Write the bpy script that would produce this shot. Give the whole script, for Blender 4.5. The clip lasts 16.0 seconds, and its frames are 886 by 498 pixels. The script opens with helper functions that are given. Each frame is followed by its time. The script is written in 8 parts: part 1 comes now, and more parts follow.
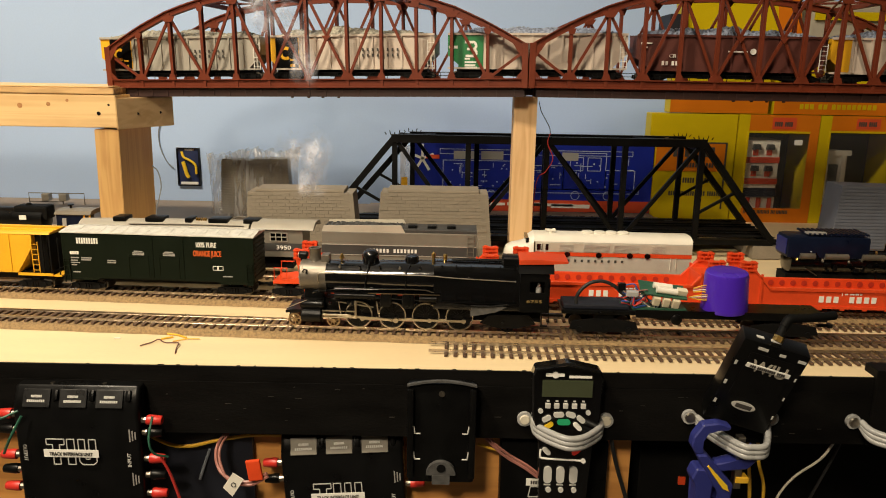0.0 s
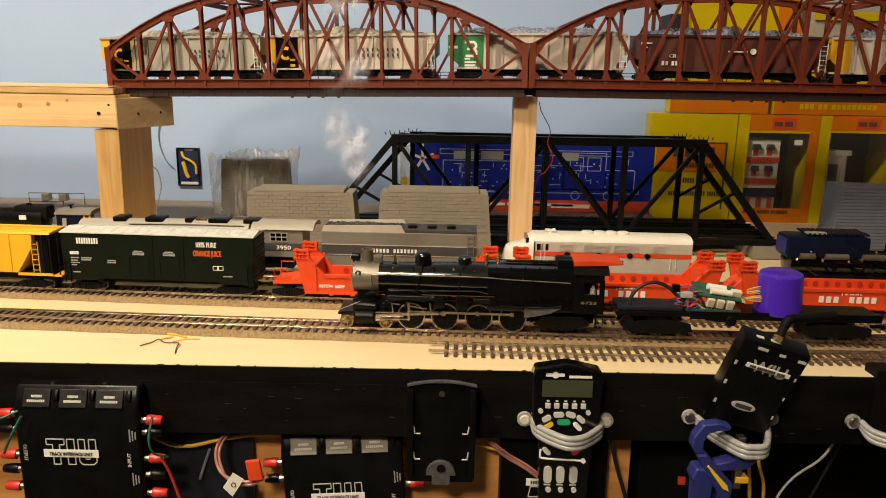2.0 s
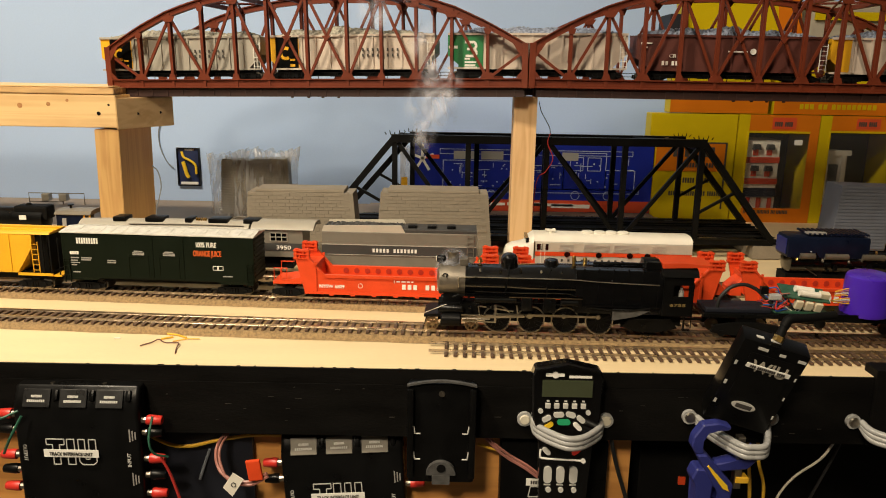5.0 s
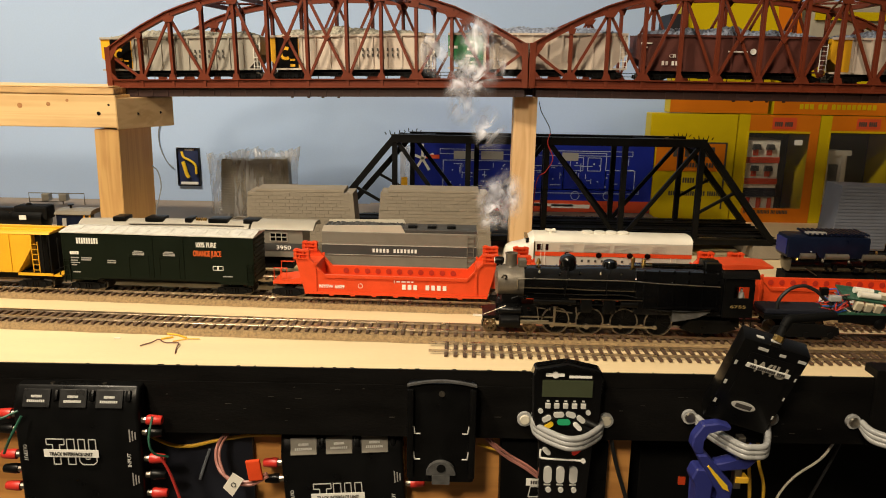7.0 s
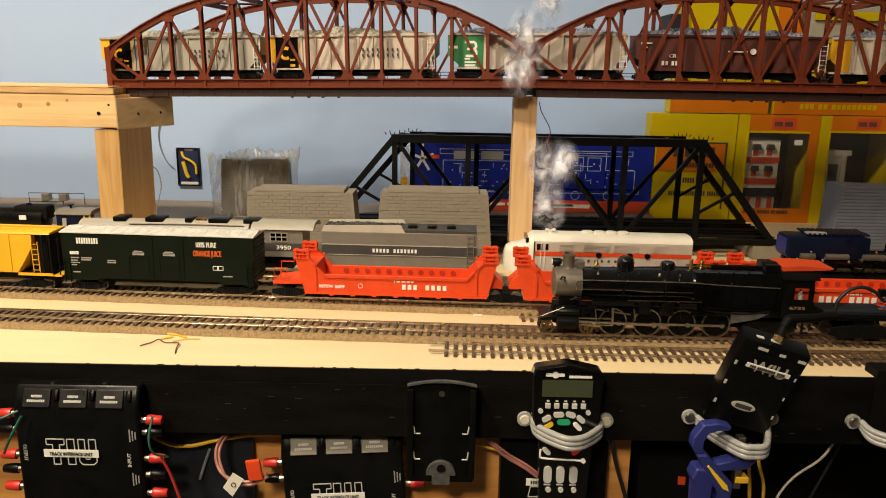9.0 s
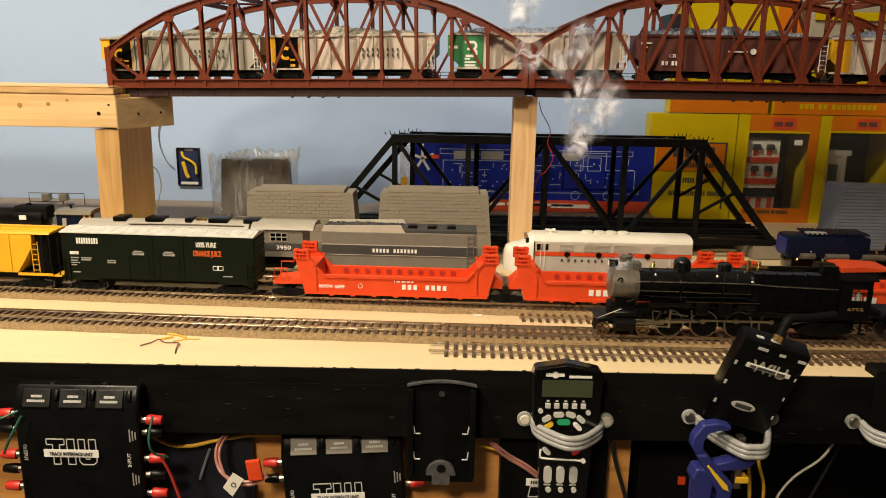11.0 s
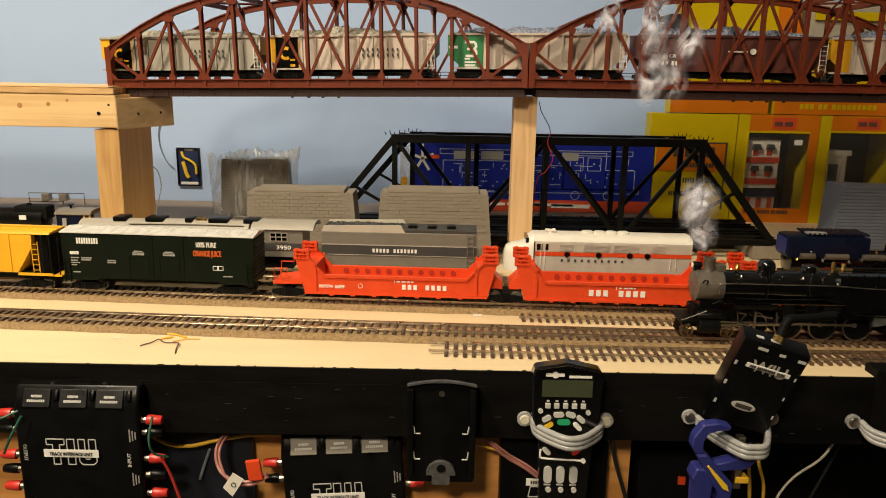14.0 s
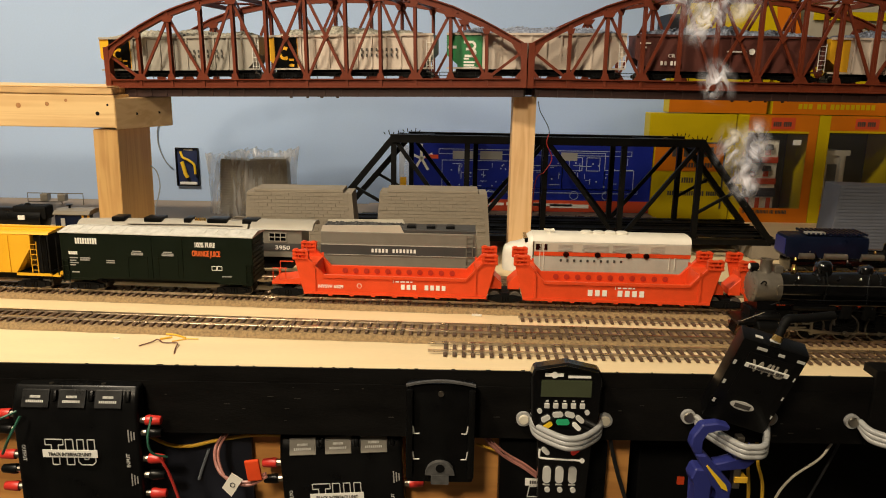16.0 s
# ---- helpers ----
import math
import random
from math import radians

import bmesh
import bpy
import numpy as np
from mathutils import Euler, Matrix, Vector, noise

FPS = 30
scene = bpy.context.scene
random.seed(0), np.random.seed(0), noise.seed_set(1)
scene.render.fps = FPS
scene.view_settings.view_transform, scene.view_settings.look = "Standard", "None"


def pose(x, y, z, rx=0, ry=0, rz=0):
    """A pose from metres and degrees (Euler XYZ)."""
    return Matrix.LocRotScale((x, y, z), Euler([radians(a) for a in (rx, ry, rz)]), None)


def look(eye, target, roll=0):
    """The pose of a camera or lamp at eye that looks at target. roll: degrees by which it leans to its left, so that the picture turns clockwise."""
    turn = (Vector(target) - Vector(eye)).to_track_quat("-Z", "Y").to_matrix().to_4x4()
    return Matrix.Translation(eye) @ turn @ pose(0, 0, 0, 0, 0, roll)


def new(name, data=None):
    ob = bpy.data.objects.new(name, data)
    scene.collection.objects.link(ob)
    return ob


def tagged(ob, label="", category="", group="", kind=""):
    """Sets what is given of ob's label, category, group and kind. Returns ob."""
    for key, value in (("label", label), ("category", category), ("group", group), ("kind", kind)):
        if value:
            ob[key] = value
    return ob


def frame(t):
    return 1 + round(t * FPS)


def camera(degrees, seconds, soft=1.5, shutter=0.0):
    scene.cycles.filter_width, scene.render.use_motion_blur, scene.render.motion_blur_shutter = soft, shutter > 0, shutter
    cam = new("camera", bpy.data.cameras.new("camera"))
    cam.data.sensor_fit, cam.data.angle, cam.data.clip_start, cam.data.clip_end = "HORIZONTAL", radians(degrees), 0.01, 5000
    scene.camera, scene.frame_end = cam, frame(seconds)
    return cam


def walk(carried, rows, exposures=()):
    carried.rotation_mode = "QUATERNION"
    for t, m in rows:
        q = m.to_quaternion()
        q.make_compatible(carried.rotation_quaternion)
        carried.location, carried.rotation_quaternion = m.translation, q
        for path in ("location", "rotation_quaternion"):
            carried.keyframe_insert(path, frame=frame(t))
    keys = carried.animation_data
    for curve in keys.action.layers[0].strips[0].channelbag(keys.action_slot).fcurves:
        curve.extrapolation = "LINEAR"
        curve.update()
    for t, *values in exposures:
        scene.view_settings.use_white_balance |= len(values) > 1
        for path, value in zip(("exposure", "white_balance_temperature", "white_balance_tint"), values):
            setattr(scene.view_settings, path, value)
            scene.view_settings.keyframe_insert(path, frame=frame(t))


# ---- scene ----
CLIP = 16.0
cam = camera(62.2, CLIP, soft=1.0)
EYE = Matrix.Translation((0, 0, 0.215)) @ pose(0, 0, 0, 76.7, 0, 0) @ pose(0, 0, 0, 0, 0, 1.0)
# the stand is nudged a hair to the right at the very end
walk(cam, [(0.0, EYE), (15.9, EYE), (CLIP, pose(0, 0, 0, 0, 0, -0.08) @ EYE)],
     [(0.0, -0.07), (7.0, -0.06), (11.5, -0.03), (13.2, -0.03), (14.4, -0.18), (CLIP, -0.18)])

# ---- light ----
world = bpy.data.worlds.new("room_air")
scene.world = world
world.use_nodes = True
world.node_tree.nodes["Background"].inputs[0].default_value = (0.75, 0.85, 1.0, 1)
world.node_tree.nodes["Background"].inputs[1].default_value = 0.02


def lamp(name, at, target, size, watts, colour, spread=180):
    data = bpy.data.lights.new(name, "AREA")
    data.shape, data.size, data.energy, data.color = "DISK", size, watts, colour
    data.spread = radians(spread)
    ob = new(name, data)
    ob.matrix_world = look(at, target)
    return ob


lamp("ceiling_lamp", (-0.70, 0.00, 1.38), (-0.95, 0.85, 0.0), 0.20, 34.0, (1.0, 0.85, 0.63))
lamp("ceiling_lamp", (-0.50, -0.95, 1.28), (-0.10, 0.68, 0.05), 0.30, 6.6, (1.0, 0.83, 0.60), 90)
scene.view_settings.exposure = 0.0


# ---- materials ----
def nodes_of(name):
    m = bpy.data.materials.new(name)
    m.use_nodes = True
    nt = m.node_tree
    return m, nt, nt.nodes["Principled BSDF"]


def link(nt, a, b):
    nt.links.new(a, b)


def shade(name, colour, rough=0.5, metal=0.0, var=0.12, scale=60.0, bump=0.1, fine=900.0, stretch=(1, 1, 1), dirt=None, coat=0.0, rnd=0.0, spec=0.5):
    """A worn surface: broad patches, fine grain, a little relief."""
    m, nt, b = nodes_of(name)
    co = nt.nodes.new("ShaderNodeTexCoord")
    mp = nt.nodes.new("ShaderNodeMapping")
    mp.inputs["Scale"].default_value = stretch
    link(nt, co.outputs["Object"], mp.inputs[0])
    n1 = nt.nodes.new("ShaderNodeTexNoise")
    n1.inputs["Scale"].default_value = scale
    n1.inputs["Detail"].default_value = 5
    n2 = nt.nodes.new("ShaderNodeTexNoise")
    n2.inputs["Scale"].default_value = fine
    n2.inputs["Detail"].default_value = 3
    for n in (n1, n2):
        link(nt, mp.outputs[0], n.inputs["Vector"])
    ramp = nt.nodes.new("ShaderNodeValToRGB")
    dark = dirt or tuple(c * (1 - 2.2 * var) for c in colour)
    ramp.color_ramp.elements[0].position, ramp.color_ramp.elements[1].position = 0.28, 0.62
    ramp.color_ramp.elements[0].color = (*dark, 1)
    ramp.color_ramp.elements[1].color = (*colour, 1)
    add = nt.nodes.new("ShaderNodeMath")
    add.operation = "MULTIPLY_ADD"
    add.inputs[1].default_value = 0.35
    link(nt, n2.outputs[0], add.inputs[0])
    sc = nt.nodes.new("ShaderNodeMath")
    sc.operation = "MULTIPLY_ADD"
    sc.inputs[1].default_value = 0.75
    sc.inputs[2].default_value = -0.02
    link(nt, n1.outputs[0], sc.inputs[0])
    link(nt, sc.outputs[0], add.inputs[2])
    last = add.outputs[0]
    if rnd:
        oi = nt.nodes.new("ShaderNodeObjectInfo")
        r = nt.nodes.new("ShaderNodeMath")
        r.operation = "MULTIPLY_ADD"
        r.inputs[1].default_value = rnd
        link(nt, oi.outputs["Random"], r.inputs[0])
        link(nt, last, r.inputs[2])
        r2 = nt.nodes.new("ShaderNodeMath")
        r2.operation = "SUBTRACT"
        r2.inputs[1].default_value = rnd / 2
        link(nt, r.outputs[0], r2.inputs[0])
        last = r2.outputs[0]
    link(nt, last, ramp.inputs[0])
    link(nt, ramp.outputs[0], b.inputs["Base Color"])
    rr = nt.nodes.new("ShaderNodeMapRange")
    rr.inputs["To Min"].default_value = max(0.03, rough - 0.12)
    rr.inputs["To Max"].default_value = min(1, rough + 0.15)
    link(nt, n1.outputs[0], rr.inputs[0])
    link(nt, rr.outputs[0], b.inputs["Roughness"])
    b.inputs["Metallic"].default_value = metal
    b.inputs["Specular IOR Level"].default_value = spec
    if coat:
        b.inputs["Coat Weight"].default_value = coat
        b.inputs["Coat Roughness"].default_value = 0.12
    if bump:
        bp = nt.nodes.new("ShaderNodeBump")
        bp.inputs["Strength"].default_value = bump
        bp.inputs["Distance"].default_value = 0.0006
        link(nt, n2.outputs[0], bp.inputs["Height"])
        link(nt, bp.outputs[0], b.inputs["Normal"])
    return m


def wood(name, light, dark, axis, scale=9.0, rough=0.6):
    """Planed softwood with growth bands along an axis (0, 1, 2)."""
    m, nt, b = nodes_of(name)
    co = nt.nodes.new("ShaderNodeTexCoord")
    mp = nt.nodes.new("ShaderNodeMapping")
    s = [scale * 6] * 3
    s[axis] = scale * 0.35
    mp.inputs["Scale"].default_value = s
    link(nt, co.outputs["Object"], mp.inputs[0])
    n1 = nt.nodes.new("ShaderNodeTexNoise")
    n1.inputs["Scale"].default_value = 1.3
    n1.inputs["Detail"].default_value = 6
    n1.inputs["Distortion"].default_value = 0.6
    link(nt, mp.outputs[0], n1.inputs["Vector"])
    wv = nt.nodes.new("ShaderNodeMath")
    wv.operation = "MULTIPLY"
    wv.inputs[1].default_value = 22.0
    link(nt, n1.outputs[0], wv.inputs[0])
    sn = nt.nodes.new("ShaderNodeMath")
    sn.operation = "SINE"
    link(nt, wv.outputs[0], sn.inputs[0])
    mr = nt.nodes.new("ShaderNodeMapRange")
    mr.inputs["From Min"].default_value = -1
    link(nt, sn.outputs[0], mr.inputs[0])
    n2 = nt.nodes.new("ShaderNodeTexNoise")
    n2.inputs["Scale"].default_value = 2.2
    link(nt, co.outputs["Object"], n2.inputs["Vector"])
    n2.inputs["Scale"].default_value = 25
    av = nt.nodes.new("ShaderNodeMath")
    av.operation = "MULTIPLY"
    link(nt, mr.outputs[0], av.inputs[0])
    link(nt, n2.outputs[0], av.inputs[1])
    ramp = nt.nodes.new("ShaderNodeValToRGB")
    ramp.color_ramp.elements[0].color = (*light, 1)
    ramp.color_ramp.elements[1].color = (*dark, 1)
    ramp.color_ramp.elements[1].position = 0.75
    link(nt, av.outputs[0], ramp.inputs[0])
    link(nt, ramp.outputs[0], b.inputs["Base Color"])
    b.inputs["Roughness"].default_value = rough
    bp = nt.nodes.new("ShaderNodeBump")
    bp.inputs["Strength"].default_value = 0.12
    bp.inputs["Distance"].default_value = 0.0006
    link(nt, mr.outputs[0], bp.inputs["Height"])
    link(nt, bp.outputs[0], b.inputs["Normal"])
    return m


def see_through(name, colour, alpha, rough=0.2, noise_scale=0.0, spread=0.2, stretch=(1, 1, 1)):
    """Thin clear film or plastic."""
    m, nt, b = nodes_of(name)
    b.inputs["Base Color"].default_value = (*colour, 1)
    b.inputs["Roughness"].default_value = rough
    b.inputs["Alpha"].default_value = alpha
    if noise_scale:
        co = nt.nodes.new("ShaderNodeTexCoord")
        n = nt.nodes.new("ShaderNodeTexNoise")
        n.inputs["Scale"].default_value = noise_scale
        mp = nt.nodes.new("ShaderNodeMapping")
        mp.inputs["Scale"].default_value = stretch
        link(nt, co.outputs["Object"], mp.inputs[0])
        link(nt, mp.outputs[0], n.inputs["Vector"])
        mr = nt.nodes.new("ShaderNodeMapRange")
        mr.inputs["From Min"].default_value, mr.inputs["From Max"].default_value = 0.35, 0.7
        mr.inputs["To Min"].default_value, mr.inputs["To Max"].default_value = max(0, alpha - spread), min(1, alpha + spread)
        link(nt, n.outputs[0], mr.inputs[0])
        link(nt, mr.outputs[0], b.inputs["Alpha"])
    return m


M_BOARD = shade("pale_board", (0.78, 0.61, 0.36), 0.55, var=0.05, scale=7, fine=160, bump=0.08, stretch=(1, 6, 1))
M_BROWN = shade("brown_board", (0.30, 0.24, 0.19), 0.8, var=0.15, scale=9)
M_FASCIA = shade("black_paint", (0.005, 0.0045, 0.004), 0.6, var=0.3, scale=18, fine=300, bump=0.3, stretch=(1, 1, 4), spec=0.10)
M_SCUFF = shade("scuffed_paint", (0.030, 0.026, 0.020), 0.6, var=0.2, scale=300)
M_WALL = shade("wall_paint", (0.405, 0.545, 0.81), 0.85, var=0.035, scale=2.5, fine=350, bump=0.12)
M_CEIL = shade("ceiling_paint", (0.78, 0.77, 0.74), 0.9, var=0.03, scale=3, fine=200)
# invented colour for the out-of-view walls, dark to weaken their bounce
M_ROOM = shade("unseen_wall_dull", (0.30, 0.28, 0.25), 0.9, var=0.06, scale=3, fine=200)
M_FLOOR = shade("floor_concrete", (0.22, 0.20, 0.18), 0.8, var=0.15, scale=4, fine=90)
M_PINE = wood("pine_length", (0.74, 0.52, 0.25), (0.62, 0.40, 0.18), 0)
M_PINEY = wood("pine_crosswise", (0.72, 0.52, 0.28), (0.58, 0.38, 0.18), 1)
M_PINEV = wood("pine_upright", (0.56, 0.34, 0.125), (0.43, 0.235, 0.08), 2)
M_PINEP = wood("pine_post", (0.78, 0.52, 0.27), (0.60, 0.34, 0.14), 2)
M_PLY = wood("plywood", (0.62, 0.40, 0.18), (0.32, 0.18, 0.07), 0, 14)
M_ORANGEWOOD = wood("stained_wood", (0.66, 0.31, 0.08), (0.46, 0.19, 0.045), 0, 6)
M_KNOT = shade("wood_knot", (0.42, 0.20, 0.07), 0.6, var=0.2, scale=300)
M_CORK = shade("cork", (0.34, 0.225, 0.105), 0.95, var=0.3, scale=420, fine=1600, bump=0.8)
M_TIE = shade("tie_plastic", (0.105, 0.060, 0.036), 0.55, var=0.2, scale=300, rnd=0.3)
M_RAIL = shade("nickel_rail", (0.62, 0.53, 0.42), 0.28, 1.0, var=0.15, scale=90)
M_BLACK = shade("gloss_black", (0.0022, 0.0022, 0.0024), 0.10, var=0.2, scale=80, bump=0.04, coat=0.6, spec=0.5)
M_SATIN = shade("satin_black", (0.004, 0.004, 0.004), 0.30, var=0.2, scale=60, spec=0.16)
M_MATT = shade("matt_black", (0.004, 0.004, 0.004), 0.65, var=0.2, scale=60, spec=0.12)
M_GRAPH = shade("graphite", (0.20, 0.175, 0.14), 0.38, 0.55, var=0.12, scale=140)
M_STEEL = shade("bright_steel", (0.50, 0.45, 0.37), 0.3, 1.0, var=0.12, scale=150)
M_BRONZE = shade("dull_bronze", (0.33, 0.25, 0.15), 0.35, 1.0, var=0.15, scale=150)
M_BRASS = shade("brass", (0.72, 0.46, 0.14), 0.28, 1.0, var=0.1, scale=150)
M_RED = shade("red_plastic", (0.72, 0.070, 0.016), 0.42, var=0.08, scale=80, spec=0.3)
M_CABRED = shade("red_roof", (0.58, 0.060, 0.016), 0.45, var=0.08, scale=80, spec=0.2)
M_GREEN = shade("dark_green", (0.0045, 0.0085, 0.0045), 0.4, var=0.1, scale=60, spec=0.14)
M_YELLOW = shade("yellow_paint", (0.80, 0.42, 0.015), 0.45, var=0.06, scale=60)
M_ROOFW = shade("dusty_white_roof", (0.62, 0.60, 0.54), 0.6, var=0.16, scale=110, fine=500)
M_UPL = shade("light_grey", (0.36, 0.33, 0.27), 0.45, var=0.06, scale=90)
M_UPG = shade("mid_grey", (0.19, 0.172, 0.138), 0.45, var=0.06, scale=90)
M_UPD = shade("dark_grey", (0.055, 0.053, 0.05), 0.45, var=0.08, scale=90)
M_WHITE = shade("warm_white", (0.80, 0.76, 0.66), 0.4, var=0.03, scale=90)
M_SILVER = shade("silver_paint", (0.58, 0.55, 0.48), 0.4, 0.35, var=0.05, scale=90)
M_PALE = shade("pale_grey_paint", (0.60, 0.55, 0.45), 0.4, 0.2, var=0.06, scale=90)
M_LETTER = shade("white_print", (0.82, 0.80, 0.74), 0.6, var=0.02)
M_ORPRINT = shade("orange_print", (0.75, 0.13, 0.02), 0.6, var=0.02)
M_GREYPRINT = shade("grey_print", (0.32, 0.31, 0.29), 0.6, var=0.03)
M_GOLDPRINT = shade("gold_print", (0.22, 0.15, 0.05), 0.6, var=0.02)
M_DARKPRINT = shade("dark_print", (0.05, 0.045, 0.04), 0.6, var=0.02)
M_BRIDGE = shade("oxide_red", (0.150, 0.028, 0.010), 0.5, var=0.12, scale=70, spec=0.3)
M_IRON = shade("black_plastic_girder", (0.004, 0.004, 0.004), 0.45, var=0.2, scale=60, spec=0.16)
M_HOP = shade("hopper_beige", (0.58, 0.49, 0.41), 0.55, var=0.08, scale=50)
M_HOPG = shade("hopper_grey", (0.36, 0.33, 0.28), 0.55, var=0.08, scale=50)
M_BNG = shade("hopper_green", (0.02, 0.20, 0.06), 0.5, var=0.08, scale=50)
M_CRB = shade("car_brown", (0.105, 0.028, 0.020), 0.55, var=0.12, scale=50)
M_COAL = shade("crushed_coal", (0.40, 0.37, 0.29), 0.5, var=0.4, scale=330, fine=800, bump=1.0, dirt=(0.01, 0.01, 0.01))
M_BLUECOAL = shade("dark_coal", (0.30, 0.34, 0.44), 0.3, var=0.4, scale=330, fine=800, bump=1.0, dirt=(0.004, 0.004, 0.006))
M_DULLCOAL = shade("black_coal", (0.09, 0.088, 0.085), 0.5, var=0.4, scale=330, fine=800, bump=1.0, dirt=(0.006, 0.006, 0.006))
M_STONE = shade("grey_stone_plastic", (0.26, 0.22, 0.165), 0.7, var=0.1, scale=50, rnd=0.12)
M_STONEB = shade("blue_grey_plastic", (0.12, 0.135, 0.18), 0.6, var=0.1, scale=50)
M_BOXBLUE = shade("blue_card", (0.004, 0.016, 0.27), 0.45, var=0.1, scale=14)
M_BOXPRINT = shade("pale_line_print", (0.42, 0.48, 0.66), 0.6, var=0.05)
M_BOXRED = shade("red_card", (0.62, 0.07, 0.02), 0.5, var=0.06, scale=20)
M_BOXYEL = shade("yellow_card", (0.56, 0.42, 0.003), 0.42, var=0.07, scale=14, spec=0.2)
M_BOXORG = shade("orange_card", (0.60, 0.165, 0.006), 0.42, var=0.07, scale=14, spec=0.2)
M_PURPLE = shade("purple_plastic", (0.060, 0.016, 0.42), 0.3, var=0.05, scale=40, coat=0.2)
M_CLAMP = shade("blue_plastic", (0.022, 0.028, 0.17), 0.45, var=0.1, scale=60)
M_STRAP = shade("grey_plastic", (0.38, 0.38, 0.37), 0.28, var=0.08, scale=60)
M_KEY = shade("grey_key", (0.55, 0.54, 0.50), 0.5, var=0.04, scale=60)
M_KEYG = shade("green_key", (0.02, 0.35, 0.15), 0.45, var=0.04)
M_KEYY = shade("yellow_key", (0.78, 0.52, 0.02), 0.45, var=0.04)
M_REDKNOB = shade("red_knob", (0.55, 0.03, 0.02), 0.35, var=0.06)
M_LCD = shade("lcd_glass", (0.055, 0.065, 0.035), 0.18, var=0.06, scale=40, coat=0.5)
M_WYEL = shade("yellow_wire", (0.72, 0.42, 0.03), 0.45, var=0.05)
M_WRED = shade("red_wire", (0.55, 0.04, 0.03), 0.45, var=0.05)
M_WPINK = shade("pink_wire", (0.36, 0.15, 0.12), 0.35, var=0.05)
M_WGRN = shade("green_wire", (0.02, 0.10, 0.06), 0.45, var=0.05)
M_WBLK = shade("black_wire", (0.012, 0.012, 0.012), 0.5, var=0.05)
M_WGREY = shade("grey_wire", (0.20, 0.22, 0.25), 0.5, var=0.05)
M_WWHITE = shade("white_wire", (0.65, 0.60, 0.48), 0.5, var=0.05)
M_WBLUE = shade("blue_wire", (0.03, 0.10, 0.40), 0.45, var=0.05)
M_PCB = shade("circuit_green", (0.03, 0.10, 0.06), 0.4, var=0.2, scale=200)
M_NAVY = shade("navy_panel", (0.003, 0.0045, 0.012), 0.6, var=0.1, scale=14)
M_BOXNAVY = shade("deep_blue_plastic", (0.008, 0.020, 0.090), 0.5, var=0.3, scale=60)
M_CREAM = shade("cream_plastic", (0.70, 0.62, 0.45), 0.5, var=0.05)
M_FILM = see_through("window_film", (0.30, 0.30, 0.32), 0.05, 0.12)
M_BAG = see_through("clear_bag", (0.66, 0.66, 0.66), 0.34, 0.20, 45.0, 0.22, (2.2, 1, 0.25))
M_LOCOBLUE = shade("navy_shell", (0.005, 0.009, 0.026), 0.32, var=0.2, scale=90, spec=0.22)
M_LIP = shade("worn_grey_plastic", (0.085, 0.083, 0.08), 0.5, var=0.25, scale=200)
M_COVER = shade("black_cover", (0.012, 0.012, 0.012), 0.3, var=0.15, scale=80)


# ---- mesh helpers ----
def box(bm, x0, x1, y0, y1, z0, z1, bev=0.0, m=None):
    vs = [bm.verts.new((x, y, z)) for x in (x0, x1) for y in (y0, y1) for z in (z0, z1)]
    if m is not None:
        for v in vs:
            v.co = m @ v.co
    fs = [bm.faces.new([vs[i] for i in q]) for q in ((0, 1, 3, 2), (4, 6, 7, 5), (0, 4, 5, 1), (2, 3, 7, 6), (0, 2, 6, 4), (1, 5, 7, 3))]
    if bev:
        es = list({e for f in fs for e in f.edges})
        bmesh.ops.bevel(bm, geom=es, offset=bev, segments=2, affect="EDGES", profile=0.6)
    return bm


def rod(bm, p, q, r, seg=14, r2=None, cap=True):
    p, q = Vector(p), Vector(q)
    r2 = r if r2 is None else r2
    d = (q - p).normalized()
    a = d.orthogonal().normalized()
    b = d.cross(a)
    rings = []
    for c, rad in ((p, r), (q, r2)):
        rings.append([bm.verts.new(c + (a * math.cos(2 * math.pi * i / seg) + b * math.sin(2 * math.pi * i / seg)) * rad) for i in range(seg)])
    for i in range(seg):
        j = (i + 1) % seg
        bm.faces.new((rings[0][i], rings[0][j], rings[1][j], rings[1][i]))
    if cap:
        bm.faces.new(rings[0][::-1])
        bm.faces.new(rings[1])
    return bm


def tube(bm, pts, r, seg=6):
    pts = [Vector(p) for p in pts]
    rings = []
    up = Vector((0.13, 0.31, 0.94))
    for i, p in enumerate(pts):
        d = (pts[min(i + 1, len(pts) - 1)] - pts[max(i - 1, 0)]).normalized()
        a = d.cross(up)
        if a.length < 1e-4:
            a = d.orthogonal()
        a.normalize()
        b = d.cross(a)
        rings.append([bm.verts.new(p + (a * math.cos(2 * math.pi * k / seg) + b * math.sin(2 * math.pi * k / seg)) * r) for k in range(seg)])
    for u, v in zip(rings, rings[1:]):
        for k in range(seg):
            bm.faces.new((u[k], u[(k + 1) % seg], v[(k + 1) % seg], v[k]))
    bm.faces.new(rings[0][::-1])
    bm.faces.new(rings[-1])
    return bm


def smooth_path(pts, n=8):
    """Catmull-Rom points through a few given ones."""
    pts = [Vector(p) for p in pts]
    ext = [2 * pts[0] - pts[1], *pts, 2 * pts[-1] - pts[-2]]
    out = []
    for i in range(1, len(ext) - 2):
        a, b, c, d = ext[i - 1:i + 3]
        for k in range(n):
            t = k / n
            out.append(0.5 * (2 * b + (c - a) * t + (2 * a - 5 * b + 4 * c - d) * t * t + (3 * b - a - 3 * c + d) * t ** 3))
    return out + [pts[-1]]


